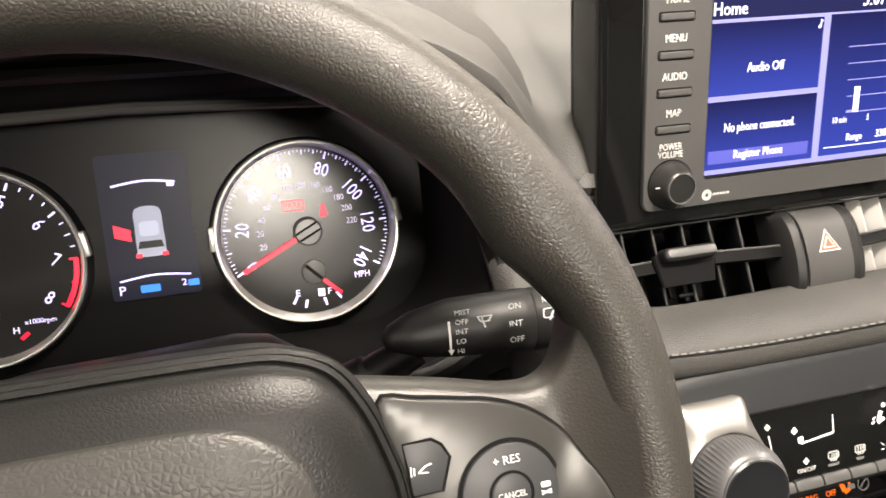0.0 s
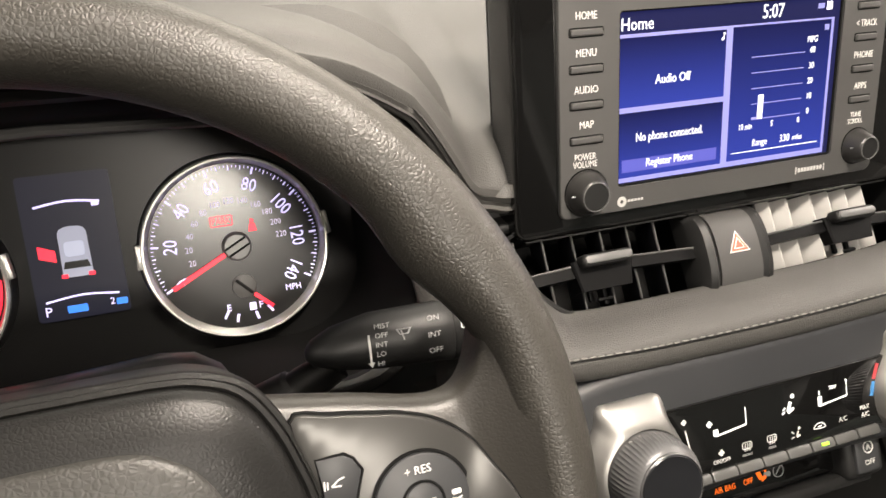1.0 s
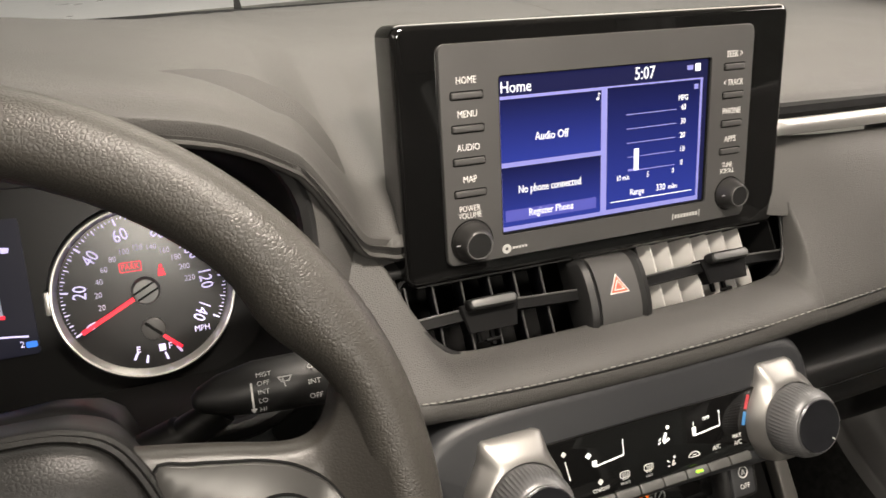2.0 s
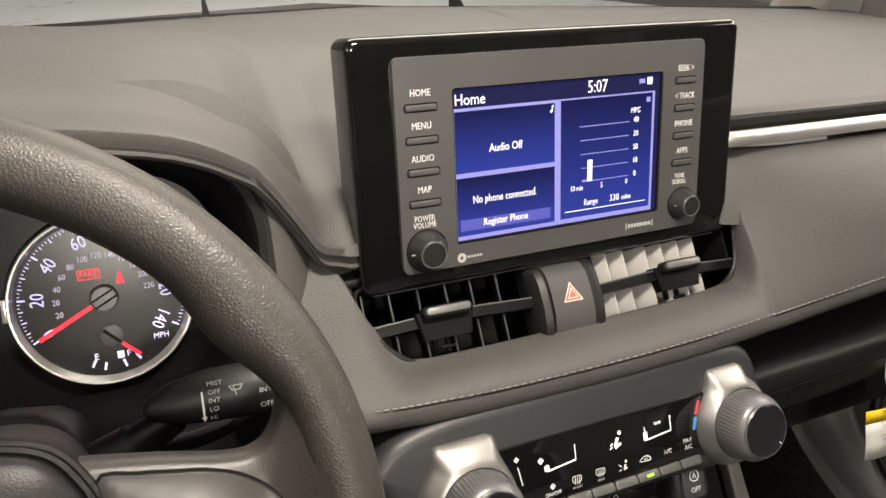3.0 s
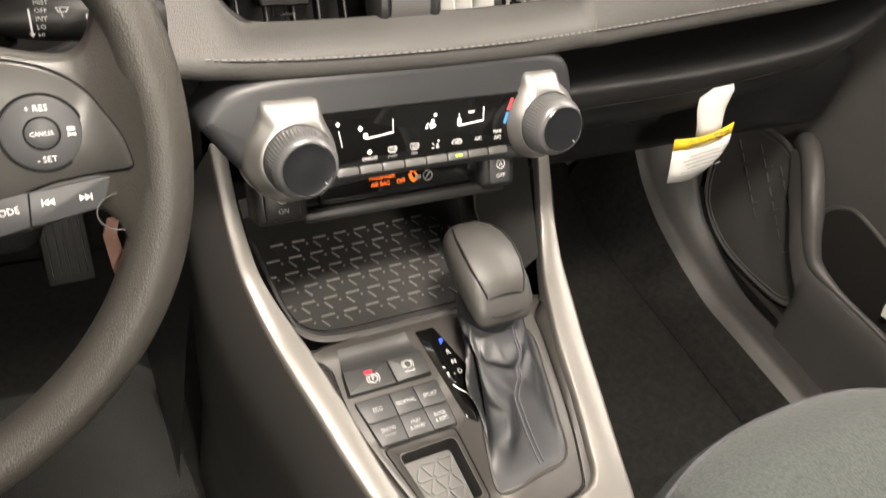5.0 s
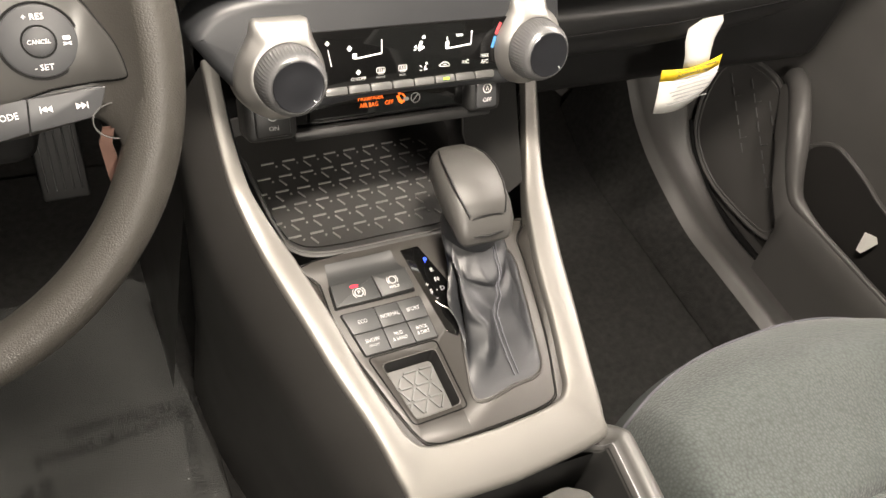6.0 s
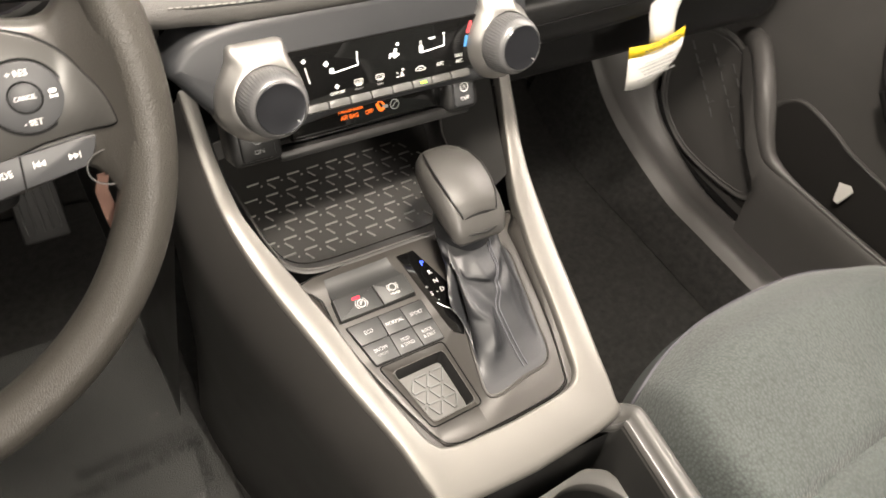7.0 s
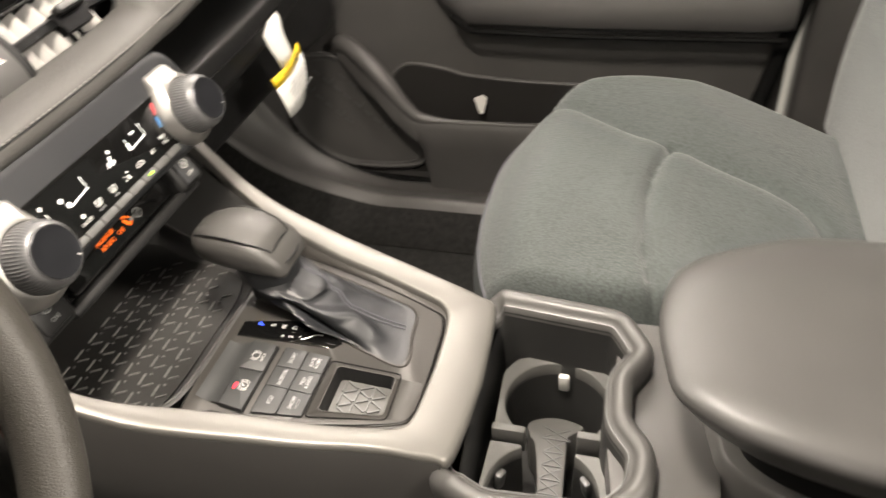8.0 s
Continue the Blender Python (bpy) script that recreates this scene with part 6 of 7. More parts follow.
for y, cx, rz, gx, gz in ((0.03, 0.556, 0.122, 0.678, 0.114), (0.07, 0.555, 0.132, 0.673, 0.135), (0.10, 0.555, 0.141, 0.670, 0.152), (0.13, 0.556, 0.152, 0.670, 0.178), (0.18, 0.560, 0.178, 0.676, 0.225), (0.24, 0.572, 0.225, 0.690, 0.30), (0.34, 0.600, 0.30, 0.70, 0.42)):
    w = gx - 0.603
    sill_rows.append([(cx, y, 0.052), (cx + 0.010, y, 0.070 + (rz - 0.111) * 0.3), (0.590, y, rz - 0.010), (0.603, y, rz), (0.603 + w * 0.18, y, rz + 0.000), (0.603 + w * 0.6, y, rz * 0.45 + gz * 0.55 - 0.010), (gx - 0.005, y, gz), (gx + 0.002, y, gz - 0.010)])
lines = [smooth_path([r[k] for r in sill_rows], 4) for k in range(8)]
solo("sill", loft([smooth_path([ln[i] for ln in lines[2:]], 3) for i in range(len(lines[0]))], closed=False), DOORM, "dark moulded scuff panel along the door sill", "sill", "structure", sharp=70)
solo("trim", loft([smooth_path([(lines[0][i][0] - 0.012, lines[0][i][1], lines[0][i][2]), (lines[1][i][0] - 0.004, lines[1][i][1], lines[1][i][2] + 0.004), lines[2][i]], 3) for i in range(len(lines[0]))], closed=False), CARPET, "dark carpet turned up against the door sill", "carpet edge", "structure", sharp=70)
part("sill_gap", tube(smooth_path([(0.690, -0.9, 0.086), (0.688, -0.2, 0.092), (0.686, 0.0, 0.098), (0.680, 0.05, 0.114), (0.676, 0.10, 0.142), (0.676, 0.14, 0.178)], 5), 0.006, 8), DEEP, door)
solo("kick_panel", loft([[(0.71, y, z) for y, z in ((0.16, 0.05), (0.16, 0.55))], [(0.62, y, z) for y, z in ((0.30, 0.05), (0.32, 0.5))], [(0.56, y, z) for y, z in ((0.60, 0.05), (0.60, 0.45))]], closed=False), DOORM, "dark kick panel beside the passenger footwell", "panel", "structure")
side_glass = thing("window_2", "clear passenger side window above the door", "window", kind="structure")
sg = part("pane", box(0.004, 1.0, 0.40, 0, at=(0.715, -0.14, 1.0)), GLASS, side_glass)
sg.visible_shadow = False
solo("pillar", box(0.07, 0.16, 1.15, 0.02, 3, at=(0.735, -0.745, 0.65)), DOORM, "dark door pillar behind the passenger door", "pillar", "structure")
solo("trim", tube([(0.692, -0.674, 0.85), (0.692, -0.650, 0.44), (0.692, -0.615, 0.265), (0.687, -0.60, 0.10)], 0.012, 10), DEEP, "black rubber door seal along the pillar", "door seal", "structure")
solo("wall_east", box(0.06, 1.0, 0.85, 0.02, at=(0.74, -1.3, 0.45)), DOORM, "dark rear door trim", "wall", "structure")

# ---- tag ----
tag = thing("warning_tag", "white card tag with a yellow band hanging from the glove box", "tag", pose(0.350, -0.048, 0.475))


def tag_row(left, right, u, v):
    """A point of the curled card: u across, v its depth of curl."""
    return (left[0] + (right[0] - left[0]) * u - 0.350, -0.0045 * math.sin(math.pi * u) - 0.004 * v + 0.004 * u * v, left[1] + (right[1] - left[1]) * u - 0.0025 * math.sin(math.pi * u) - 0.475)


strap_rows = [[tag_row(a, b, i / 6, 0.0) for i in range(7)] for a, b in (((0.3215, 0.5370), (0.3665, 0.5385)), ((0.3220, 0.5200), (0.3665, 0.5215)), ((0.3270, 0.5040), (0.3660, 0.5060)), ((0.3360, 0.4880), (0.3700, 0.4915)), ((0.3430, 0.4700), (0.3770, 0.4745)))]
strap_rows = [[(x, y + 0.0045 - 0.0008 * k, z) for x, y, z in row] for k, row in enumerate(strap_rows)]
cards = [("strap", strap_rows, PAPER, "white strap")]
edge_l = ((0.3120, 0.4735), (0.3160, 0.4590), (0.3195, 0.4470), (0.3235, 0.4330), (0.3280, 0.4165))
edge_r = ((0.3880, 0.4855), (0.3930, 0.4710), (0.3975, 0.4580), (0.3965, 0.4420), (0.3870, 0.4245))
for name, k0, k1, m, lab in (("yellow_band", 0, 1, YELLOW, "yellow warning band"), ("card", 1, 4, PAPER, "white card")):
    cards.append((name, [[tag_row(edge_l[k], edge_r[k], i / 10, k / 4) for i in range(11)] for k in range(k0, k1 + 1)], m, lab))
for name, rows, m, lab in cards:
    ob = part(name, loft(rows, closed=False), m, tag, lab, sharp=180)
    mod = ob.modifiers.new("thickness", "SOLIDIFY")
    mod.thickness = 0.0005
for k in range(7):
    z = -0.0085 - 0.0052 * k
    part("text_bar", box(0.054 - 0.008 * (k % 3), 0.0003, 0.0013, 0, at=(0.0045 + 0.0013 * k, -0.0062 - 0.0004 * k, z), turn=(0, -9, 0)), FAINT, tag)
for k, w in enumerate(("This Vehicle is Equipped", "Advanced Air Bags")):
    ob = lettering(w, 0.0054, 0, 0, 0, INKM, tag, squeeze=0.85)
    ob.matrix_basis = pose(0.001 + 0.001 * k, -0.0058, 0.0022 - 0.0060 * k, 90, -9, 0)
# ---- steering wheel ----
wheel = thing("steering_wheel", "black grained steering wheel with silver-grey spoke switches", "steering wheel", tilted(-0.3656, -0.1517, 0.6389, 27.25))
R = 0.1720
rings = []
NW = 144
for i in range(NW):
    a = 2 * math.pi * i / NW
    deg = math.degrees(a) % 360
    d_side, d_low = min(abs(deg - 33), abs(deg - 147)), min(abs(deg - 19), abs(deg - 161))
    bump = math.exp(-(d_side / 6.5) ** 2) - 0.70 * math.exp(-(d_low / 6.0) ** 2)
    wide = 0.0150 + 0.0012 * math.sin(a) - 0.0012 * math.exp(-((min(abs(deg - 0), abs(deg - 360), abs(deg - 180))) / 14) ** 2)
    tall = 0.0178
    ring = []
    for k in range(20):
        b = 2 * math.pi * k / 20
        c, s = math.cos(b), math.sin(b)
        rad = wide * (1 + (0.30 * bump if c < 0 else 0.0))
        r = R + rad * abs(c) ** 0.9 * (1 if c > 0 else -1)
        ring.append((r * math.cos(a), r * math.sin(a), tall * abs(s) ** 0.9 * (1 if s > 0 else -1)))
    rings.append(ring)
part("rim", loft(rings, around=True), RIM, wheel, "black grained rim", sharp=80)
hub_r = [(0.043, 0.0600), (0.0585, 0.0575), (0.0690, 0.0520), (0.0765, 0.0415), (0.0820, 0.0280), (0.0865, 0.0090), (0.0840, -0.0150), (0.0720, -0.0450), (0.0450, -0.0660)]
hub_o = smooth_ring([(0.0, 0.0605)] + hub_r + [(0.0, -0.0730)] + [(-x, y) for x, y in hub_r[::-1]], 5)


def shrunk(pts, k, z, cy=-0.004):
    return [(x * k, cy + (y - cy) * k, z) for x, y in pts]


hub = part("hub", loft([shrunk(hub_o, k, z) for z, k in ((-0.060, 0.98), (-0.012, 1.030), (-0.003, 1.030), (0.0005, 1.018), (0.0005, 1.005))]), HARD, wheel, "black hub surround", sharp=50)
part("hub_bead", tube(shrunk(hub_o, 1.020, 0.0010), 0.0016, 6, closed=True), COVER, hub)
part("hub_bead", tube(shrunk(hub_o, 0.993, 0.0020), 0.0017, 6, closed=True), COVER, hub)
cover = part("airbag_cover", loft([shrunk(hub_o, k, z) for z, k in ((-0.004, 0.975), (0.0030, 0.973), (0.0052, 0.962), (0.0078, 0.925), (0.0108, 0.82), (0.0122, 0.72))], cap0=True), COVER, wheel, "black soft airbag cover", sharp=60)
ins_r = [(0.033, 0.0435), (0.0480, 0.0375), (0.0570, 0.0275), (0.0615, 0.0140), (0.0630, -0.0050), (0.0550, -0.0280), (0.0350, -0.0480)]
inset_o = smooth_ring([(0.0, 0.0445)] + ins_r + [(0.0, -0.0540)] + [(-x, y) for x, y in ins_r[::-1]], 5)
part("grained_inset", loft([shrunk(inset_o, k, z) for z, k in ((0.006, 1.0), (0.0122, 0.985), (0.0140, 0.94), (0.0152, 0.7), (0.0156, 0.2))]), PAD, cover, "coarse grained centre", sharp=70)
def swell(x):
    """How far a spoke rises towards the rim."""
    return 0.0150 * max(0.0, (abs(x) - 0.1400) / 0.0225) ** 1.5


top_e = smooth_path([(0.060, 0.0500, 0), (0.078, 0.0470, 0), (0.104, 0.0420, 0), (0.128, 0.0365, 0), (0.140, 0.0372, 0), (0.147, 0.0440, 0), (0.1515, 0.0560, 0), (0.1560, 0.0690, 0), (0.1630, 0.0760, 0)], 4)
low_e = smooth_path([(0.060, -0.0470, 0), (0.078, -0.0455, 0), (0.104, -0.0440, 0), (0.128, -0.0395, 0), (0.140, -0.0385, 0), (0.147, -0.0480, 0), (0.1500, -0.0580, 0), (0.1545, -0.0700, 0), (0.1620, -0.0760, 0)], 4)
for s in (1, -1):
    secs = []
    for (x0, y0, _), (x1, y1, _) in zip(top_e, low_e):
        xm = (x0 + x1) / 2
        zt = 0.0002 + swell(xm)
        row = [(s * x0, y0, -0.014), (s * x0, y0 + 0.0005, zt - 0.0075), (s * x0, y0 - 0.001, zt - 0.0030), (s * x0, y0 - 0.0040, zt)]
        row += [(s * (x0 + (x1 - x0) * t), y0 + (y1 - y0) * t, zt + 0.0005) for t in (0.2, 0.35, 0.5, 0.65, 0.8)]
        row += [(s * x1, y1 + 0.0040, zt), (s * x1, y1 + 0.001, zt - 0.0030), (s * x1, y1 - 0.0005, zt - 0.0075), (s * x1, y1, -0.014)]
        secs.append(row)
    spoke = part("spoke", loft(secs), SPOKEM, wheel, "black spoke", sharp=70)
    pod_o = smooth_ring([(s * x, y) for x, y in ((0.0815, 0.0390), (0.0950, 0.0385), (0.1090, 0.0358), (0.1185, 0.0338), (0.1305, 0.0290), (0.1414, 0.0204), (0.1473, 0.0108), (0.1530, 0.0002), (0.1558, -0.0115), (0.1545, -0.0162), (0.1410, -0.0182), (0.1220, -0.0200), (0.0920, -0.0240), (0.0890, 0.0100))], 4)
    pod_bm = prism(pod_o, -0.002, 0.0030, 0.0012)
    bmesh.ops.triangulate(pod_bm, faces=[p for p in pod_bm.faces if len(p.verts) > 4])
    for v in pod_bm.verts:
        v.co.z += swell(v.co.x)
    pod = part("switch_pod", pod_bm, POD, spoke, "silver-grey switch pod")
    part("pod_gap", tube([(x, y, 0.0008 + swell(x)) for x, y in pod_o], 0.0011, 6, closed=True), DEEP, spoke)
    strip_o = smooth_ring([(s * x, y) for x, y in ((0.0910, -0.0262), (0.1220, -0.0225), (0.1440, -0.0205), (0.1455, -0.0235), (0.1400, -0.0340), (0.1310, -0.0368), (0.1080, -0.0400), (0.0890, -0.0420))], 4)
    low = part("lower_keys", prism(strip_o, -0.003, 0.0030, 0.0012), KEY, spoke, "black lower key strip")
    if s < 0:
        continue
    part("gap", bar(0.1085, -0.041, 0.1105, -0.0235, 0.0009, 0.0028, 0.0033), DEEP, low)
    lettering("MODE", 0.0046, 0.0995, -0.0312, 0.0033, LEGEND, low, squeeze=0.9, turn=5)
    for x0, d in ((0.1180, -1), (0.1335, 1)):
        part("skip_icon", joined(*[prism([(x0 + d * o, -0.0290 + 0.0016), (x0 + d * o, -0.0290 - 0.0016), (x0 + d * (o + 0.0024), -0.0290)], 0.0030, 0.0033) for o in (-0.0024, 0.0)], bar(x0 + d * 0.0028, -0.0306, x0 + d * 0.0028, -0.0274, 0.0005, 0.0030, 0.0033)), LEGEND, low)
    cx, cy = 0.1212, 0.0030
    part("ring_gap", holed(circle(0.0182, 48, cx, cy), circle(0.0170, 48, cx, cy), 0.0026, 0.0033), DEEP, pod)
    dial = part("cruise_dial", prism(circle(0.0169, 48, cx, cy), -0.001, 0.0040, 0.0010), KEY, pod, "grey round cruise control")
    part("ring_gap", holed(circle(0.0078, 32, cx, cy), circle(0.0069, 32, cx, cy), 0.0034, 0.0043), DEEP, dial)
    part("cancel_key", prism(circle(0.0068, 32, cx, cy), 0.000, 0.0046, 0.0008), KEY, dial)
    lettering("+ RES", 0.0040, cx - 0.0005, cy + 0.0113, 0.0043, LEGEND, dial)
    lettering("- SET", 0.0040, cx, cy - 0.0120, 0.0043, LEGEND, dial)
    lettering("CANCEL", 0.0029, cx, cy, 0.0049, LEGEND, dial, squeeze=0.9)
    part("car_icon", joined(prism(rrect(0.0034, 0.0018, 0.0006, 2, cx + 0.0120, cy + 0.0010), 0.0040, 0.0043), bar(cx + 0.0102, cy - 0.0022, cx + 0.0138, cy - 0.0010, 0.0005, 0.0040, 0.0043), bar(cx + 0.0102, cy - 0.0010, cx + 0.0138, cy - 0.0022, 0.0005, 0.0040, 0.0043)), LEGEND, dial)
    for y0, y1 in ((0.0085, 0.0255), (-0.0185, 0.0060)):
        ym = (y0 + y1) / 2
        outline = [(0.0890, y0 + 0.0004), (0.0985, y0 + 0.0004), (0.1020, ym + (0.002 if y0 > 0 else 0.006)), (0.0995, y1 - 0.002), (0.0965, y1), (0.0875, y1)]
        key = part("side_key", prism(outline, -0.001, 0.0038, 0.0006), KEY, pod)
        part("gap", tube([(x + 0.0004, y, 0.0031) for x, y in outline], 0.0007, 5, closed=True), DEEP, pod)
        part("voice_icon", joined(*[bar(0.0915 + x0, ym + y0_, 0.0915 + x1, ym + y1_, 0.0005, 0.0037, 0.0041) for x0, y0_, x1, y1_ in ((0.0, -0.001, 0.0025, 0.0008), (0.0025, 0.0008, 0.0045, 0.0012), (0.0, -0.001, 0.0032, -0.0014), (-0.0014, -0.0016, -0.0012, 0.0008), (-0.0024, -0.0018, -0.0022, 0.0012))]), LEGEND, key)
part("lower_spoke", prism(smooth_ring([(-0.050, -0.064), (0.050, -0.064), (0.040, -0.110), (0.045, -0.158), (-0.045, -0.158), (-0.040, -0.110)], 4), -0.016, -0.004, 0.004), SOFT, wheel, "black lower spoke")

column = thing("steering_column", "black steering column shroud", "steering column", tilted(-0.3656, -0.1517, 0.6389, 27.25))
part("shroud", loft([[(x, y - 0.010, z) for x, y in rrect(w, h, 0.03, 6)] for z, w, h in ((-0.040, 0.116, 0.106), (-0.075, 0.124, 0.108), (-0.16, 0.130, 0.106), (-0.25, 0.130, 0.100))]), SOFT, column, "black soft plastic shroud", sharp=60)
part("cowl", loft([[(-0.130, 0.020, z), (-0.110, 0.044 + d, z), (-0.04, 0.0570 + d, z), (0.0, 0.0580 + d, z), (0.040, 0.0600 + d, z), (0.055, 0.0575 + d, z), (0.066, 0.0500 + d, z), (0.074, 0.0360 + d, z), (0.078, 0.005, z)] for z, d in ((-0.070, -0.012), (-0.078, -0.002), (-0.090, 0.0), (-0.125, -0.002), (-0.20, -0.012))], closed=False), STALKM, column, "black upper cowl", sharp=60)
stalk = thing("wiper_stalk", "black wiper stalk with white printed settings", "stalk", pose(-0.207, -0.065, 0.6445, 66, 0, -3) @ pose(0, 0.0030, 0) @ Matrix.Diagonal((1, 0.77, 1, 1)))
body = [[(x, y0 + h * math.cos(a), 0.011 * k * math.sin(a)) for a in [2 * math.pi * i / 24 for i in range(24)]] for x, y0, h, k in ((-0.059, 0.001, 0.003, 0.3), (-0.056, 0.001, 0.0075, 0.7), (-0.047, 0.002, 0.0125, 0.95), (-0.030, 0.003, 0.0165, 1.0), (0.0, 0.0025, 0.0180, 1.0), (0.0055, 0.002, 0.0182, 1.0), (0.0062, 0.002, 0.0174, 0.96), (0.0069, 0.002, 0.0182, 1.0), (0.028, 0.001, 0.0175, 0.95), (0.034, 0.001, 0.0130, 0.7))]
part("lever", loft(body), HARD, stalk, "black lever", sharp=60)
part("stem", tube([(-0.046, -0.008, -0.004), (-0.058, -0.016, -0.006), (-0.062, -0.019, -0.007), (-0.064, -0.020, -0.008), (-0.10, -0.040, -0.020)], [0.009, 0.0105, 0.0105, 0.0125, 0.014], 16), STALKM, stalk, "dark grey stalk collar")
for k, w in enumerate(("MIST", "OFF", "INT", "LO", "HI")):
    lettering(w, 0.0040, -0.0300, 0.0125 - 0.0052 * k, 0.0112, FAINT, stalk, "LEFT", squeeze=0.85)
part("scale", joined(bar(-0.0325, -0.0070, -0.0325, 0.0085, 0.0009, 0.0110, 0.0113), prism([(-0.0340, -0.0070), (-0.0310, -0.0070), (-0.0325, -0.0100)], 0.0110, 0.0113)), LEGEND, stalk)
for w, y in (("ON", 0.0125), ("INT", 0.0030), ("OFF", -0.0060)):
    lettering(w, 0.0044, -0.0035, y, 0.0112, FAINT if w != "OFF" else DIM, stalk, squeeze=0.85)
part("wiper_icon", joined(holed([(-0.0205, 0.0095), (-0.0135, 0.0095), (-0.0150, 0.0060), (-0.0190, 0.0060)], [(-0.0195, 0.0088), (-0.0145, 0.0088), (-0.0156, 0.0066), (-0.0184, 0.0066)], 0.0110, 0.0113), bar(-0.0170, 0.0030, -0.0182, 0.0085, 0.0006, 0.0110, 0.0114)), DIM, stalk)
lettering("REAR", 0.0042, 0.0130, 0.0140, 0.0112, LEGEND, stalk, squeeze=0.85)
part("rear_icon", joined(holed(rrect(0.0080, 0.0056, 0.001, 2, 0.0130, 0.0065), rrect(0.0070, 0.0046, 0.0008, 2, 0.0130, 0.0065), 0.0110, 0.0113), bar(0.0118, 0.0025, 0.0140, 0.0080, 0.0007, 0.0110, 0.0113)), LEGEND, stalk)

# ---- instruments ----
LEANG = 20
cluster = thing("instrument_cluster", "hooded instrument cluster, lit, with two chrome-ringed dials and a small screen", "instrument cluster", tilted(-0.366, 0.092, 0.6342, LEANG))


def arch(w, top, bot, r):
    return rrect(2 * w, top - bot, r, 8, 0, (top + bot) / 2)


part("hood", loft([[(x, y, z) for x, y in arch(w, t, b, r)] for z, w, t, b, r in ((0.100, 0.178, 0.088, -0.075, 0.055), (0.104, 0.172, 0.083, -0.072, 0.052), (0.098, 0.167, 0.078, -0.070, 0.050), (0.050, 0.163, 0.075, -0.066, 0.048), (0.002, 0.160, 0.072, -0.062, 0.045))], cap0=False, cap1=False), DEEP, cluster, "dark hood lining", sharp=60)
part("hood_lip", tube([(x, y, 0.101) for x, y in arch(0.175, 0.086, -0.073, 0.054)], 0.006, 8, closed=True), HARD, cluster, "black hood edge")
part("flange", loft([[(x, y, z) for x, y in arch(w, t, b, r)] for z, w, t, b, r in ((0.099, 0.172, 0.083, -0.073, 0.052), (0.106, 0.178, 0.089, -0.075, 0.056), (0.104, 0.186, 0.098, -0.076, 0.062), (0.085, 0.204, 0.120, -0.077, 0.075))], cap0=False, cap1=False), DASH, cluster, "charcoal binnacle surround", sharp=60)
part("back_plate", prism(arch(0.162, 0.074, -0.064, 0.046), -0.006, 0.0), FACEM, cluster, "black face")
# Unseen filler box added to block brightness showing through behind the dials.
part("rear_filler", box(0.36, 0.20, 0.02, 0.004, at=(0.0, 0.0, -0.030)), DEEP, cluster)
part("lens_rail", tube([(-0.155, 0.068, 0.055), (0.0, 0.072, 0.055), (0.12, 0.068, 0.055)], 0.003, 8), GREYP, cluster)
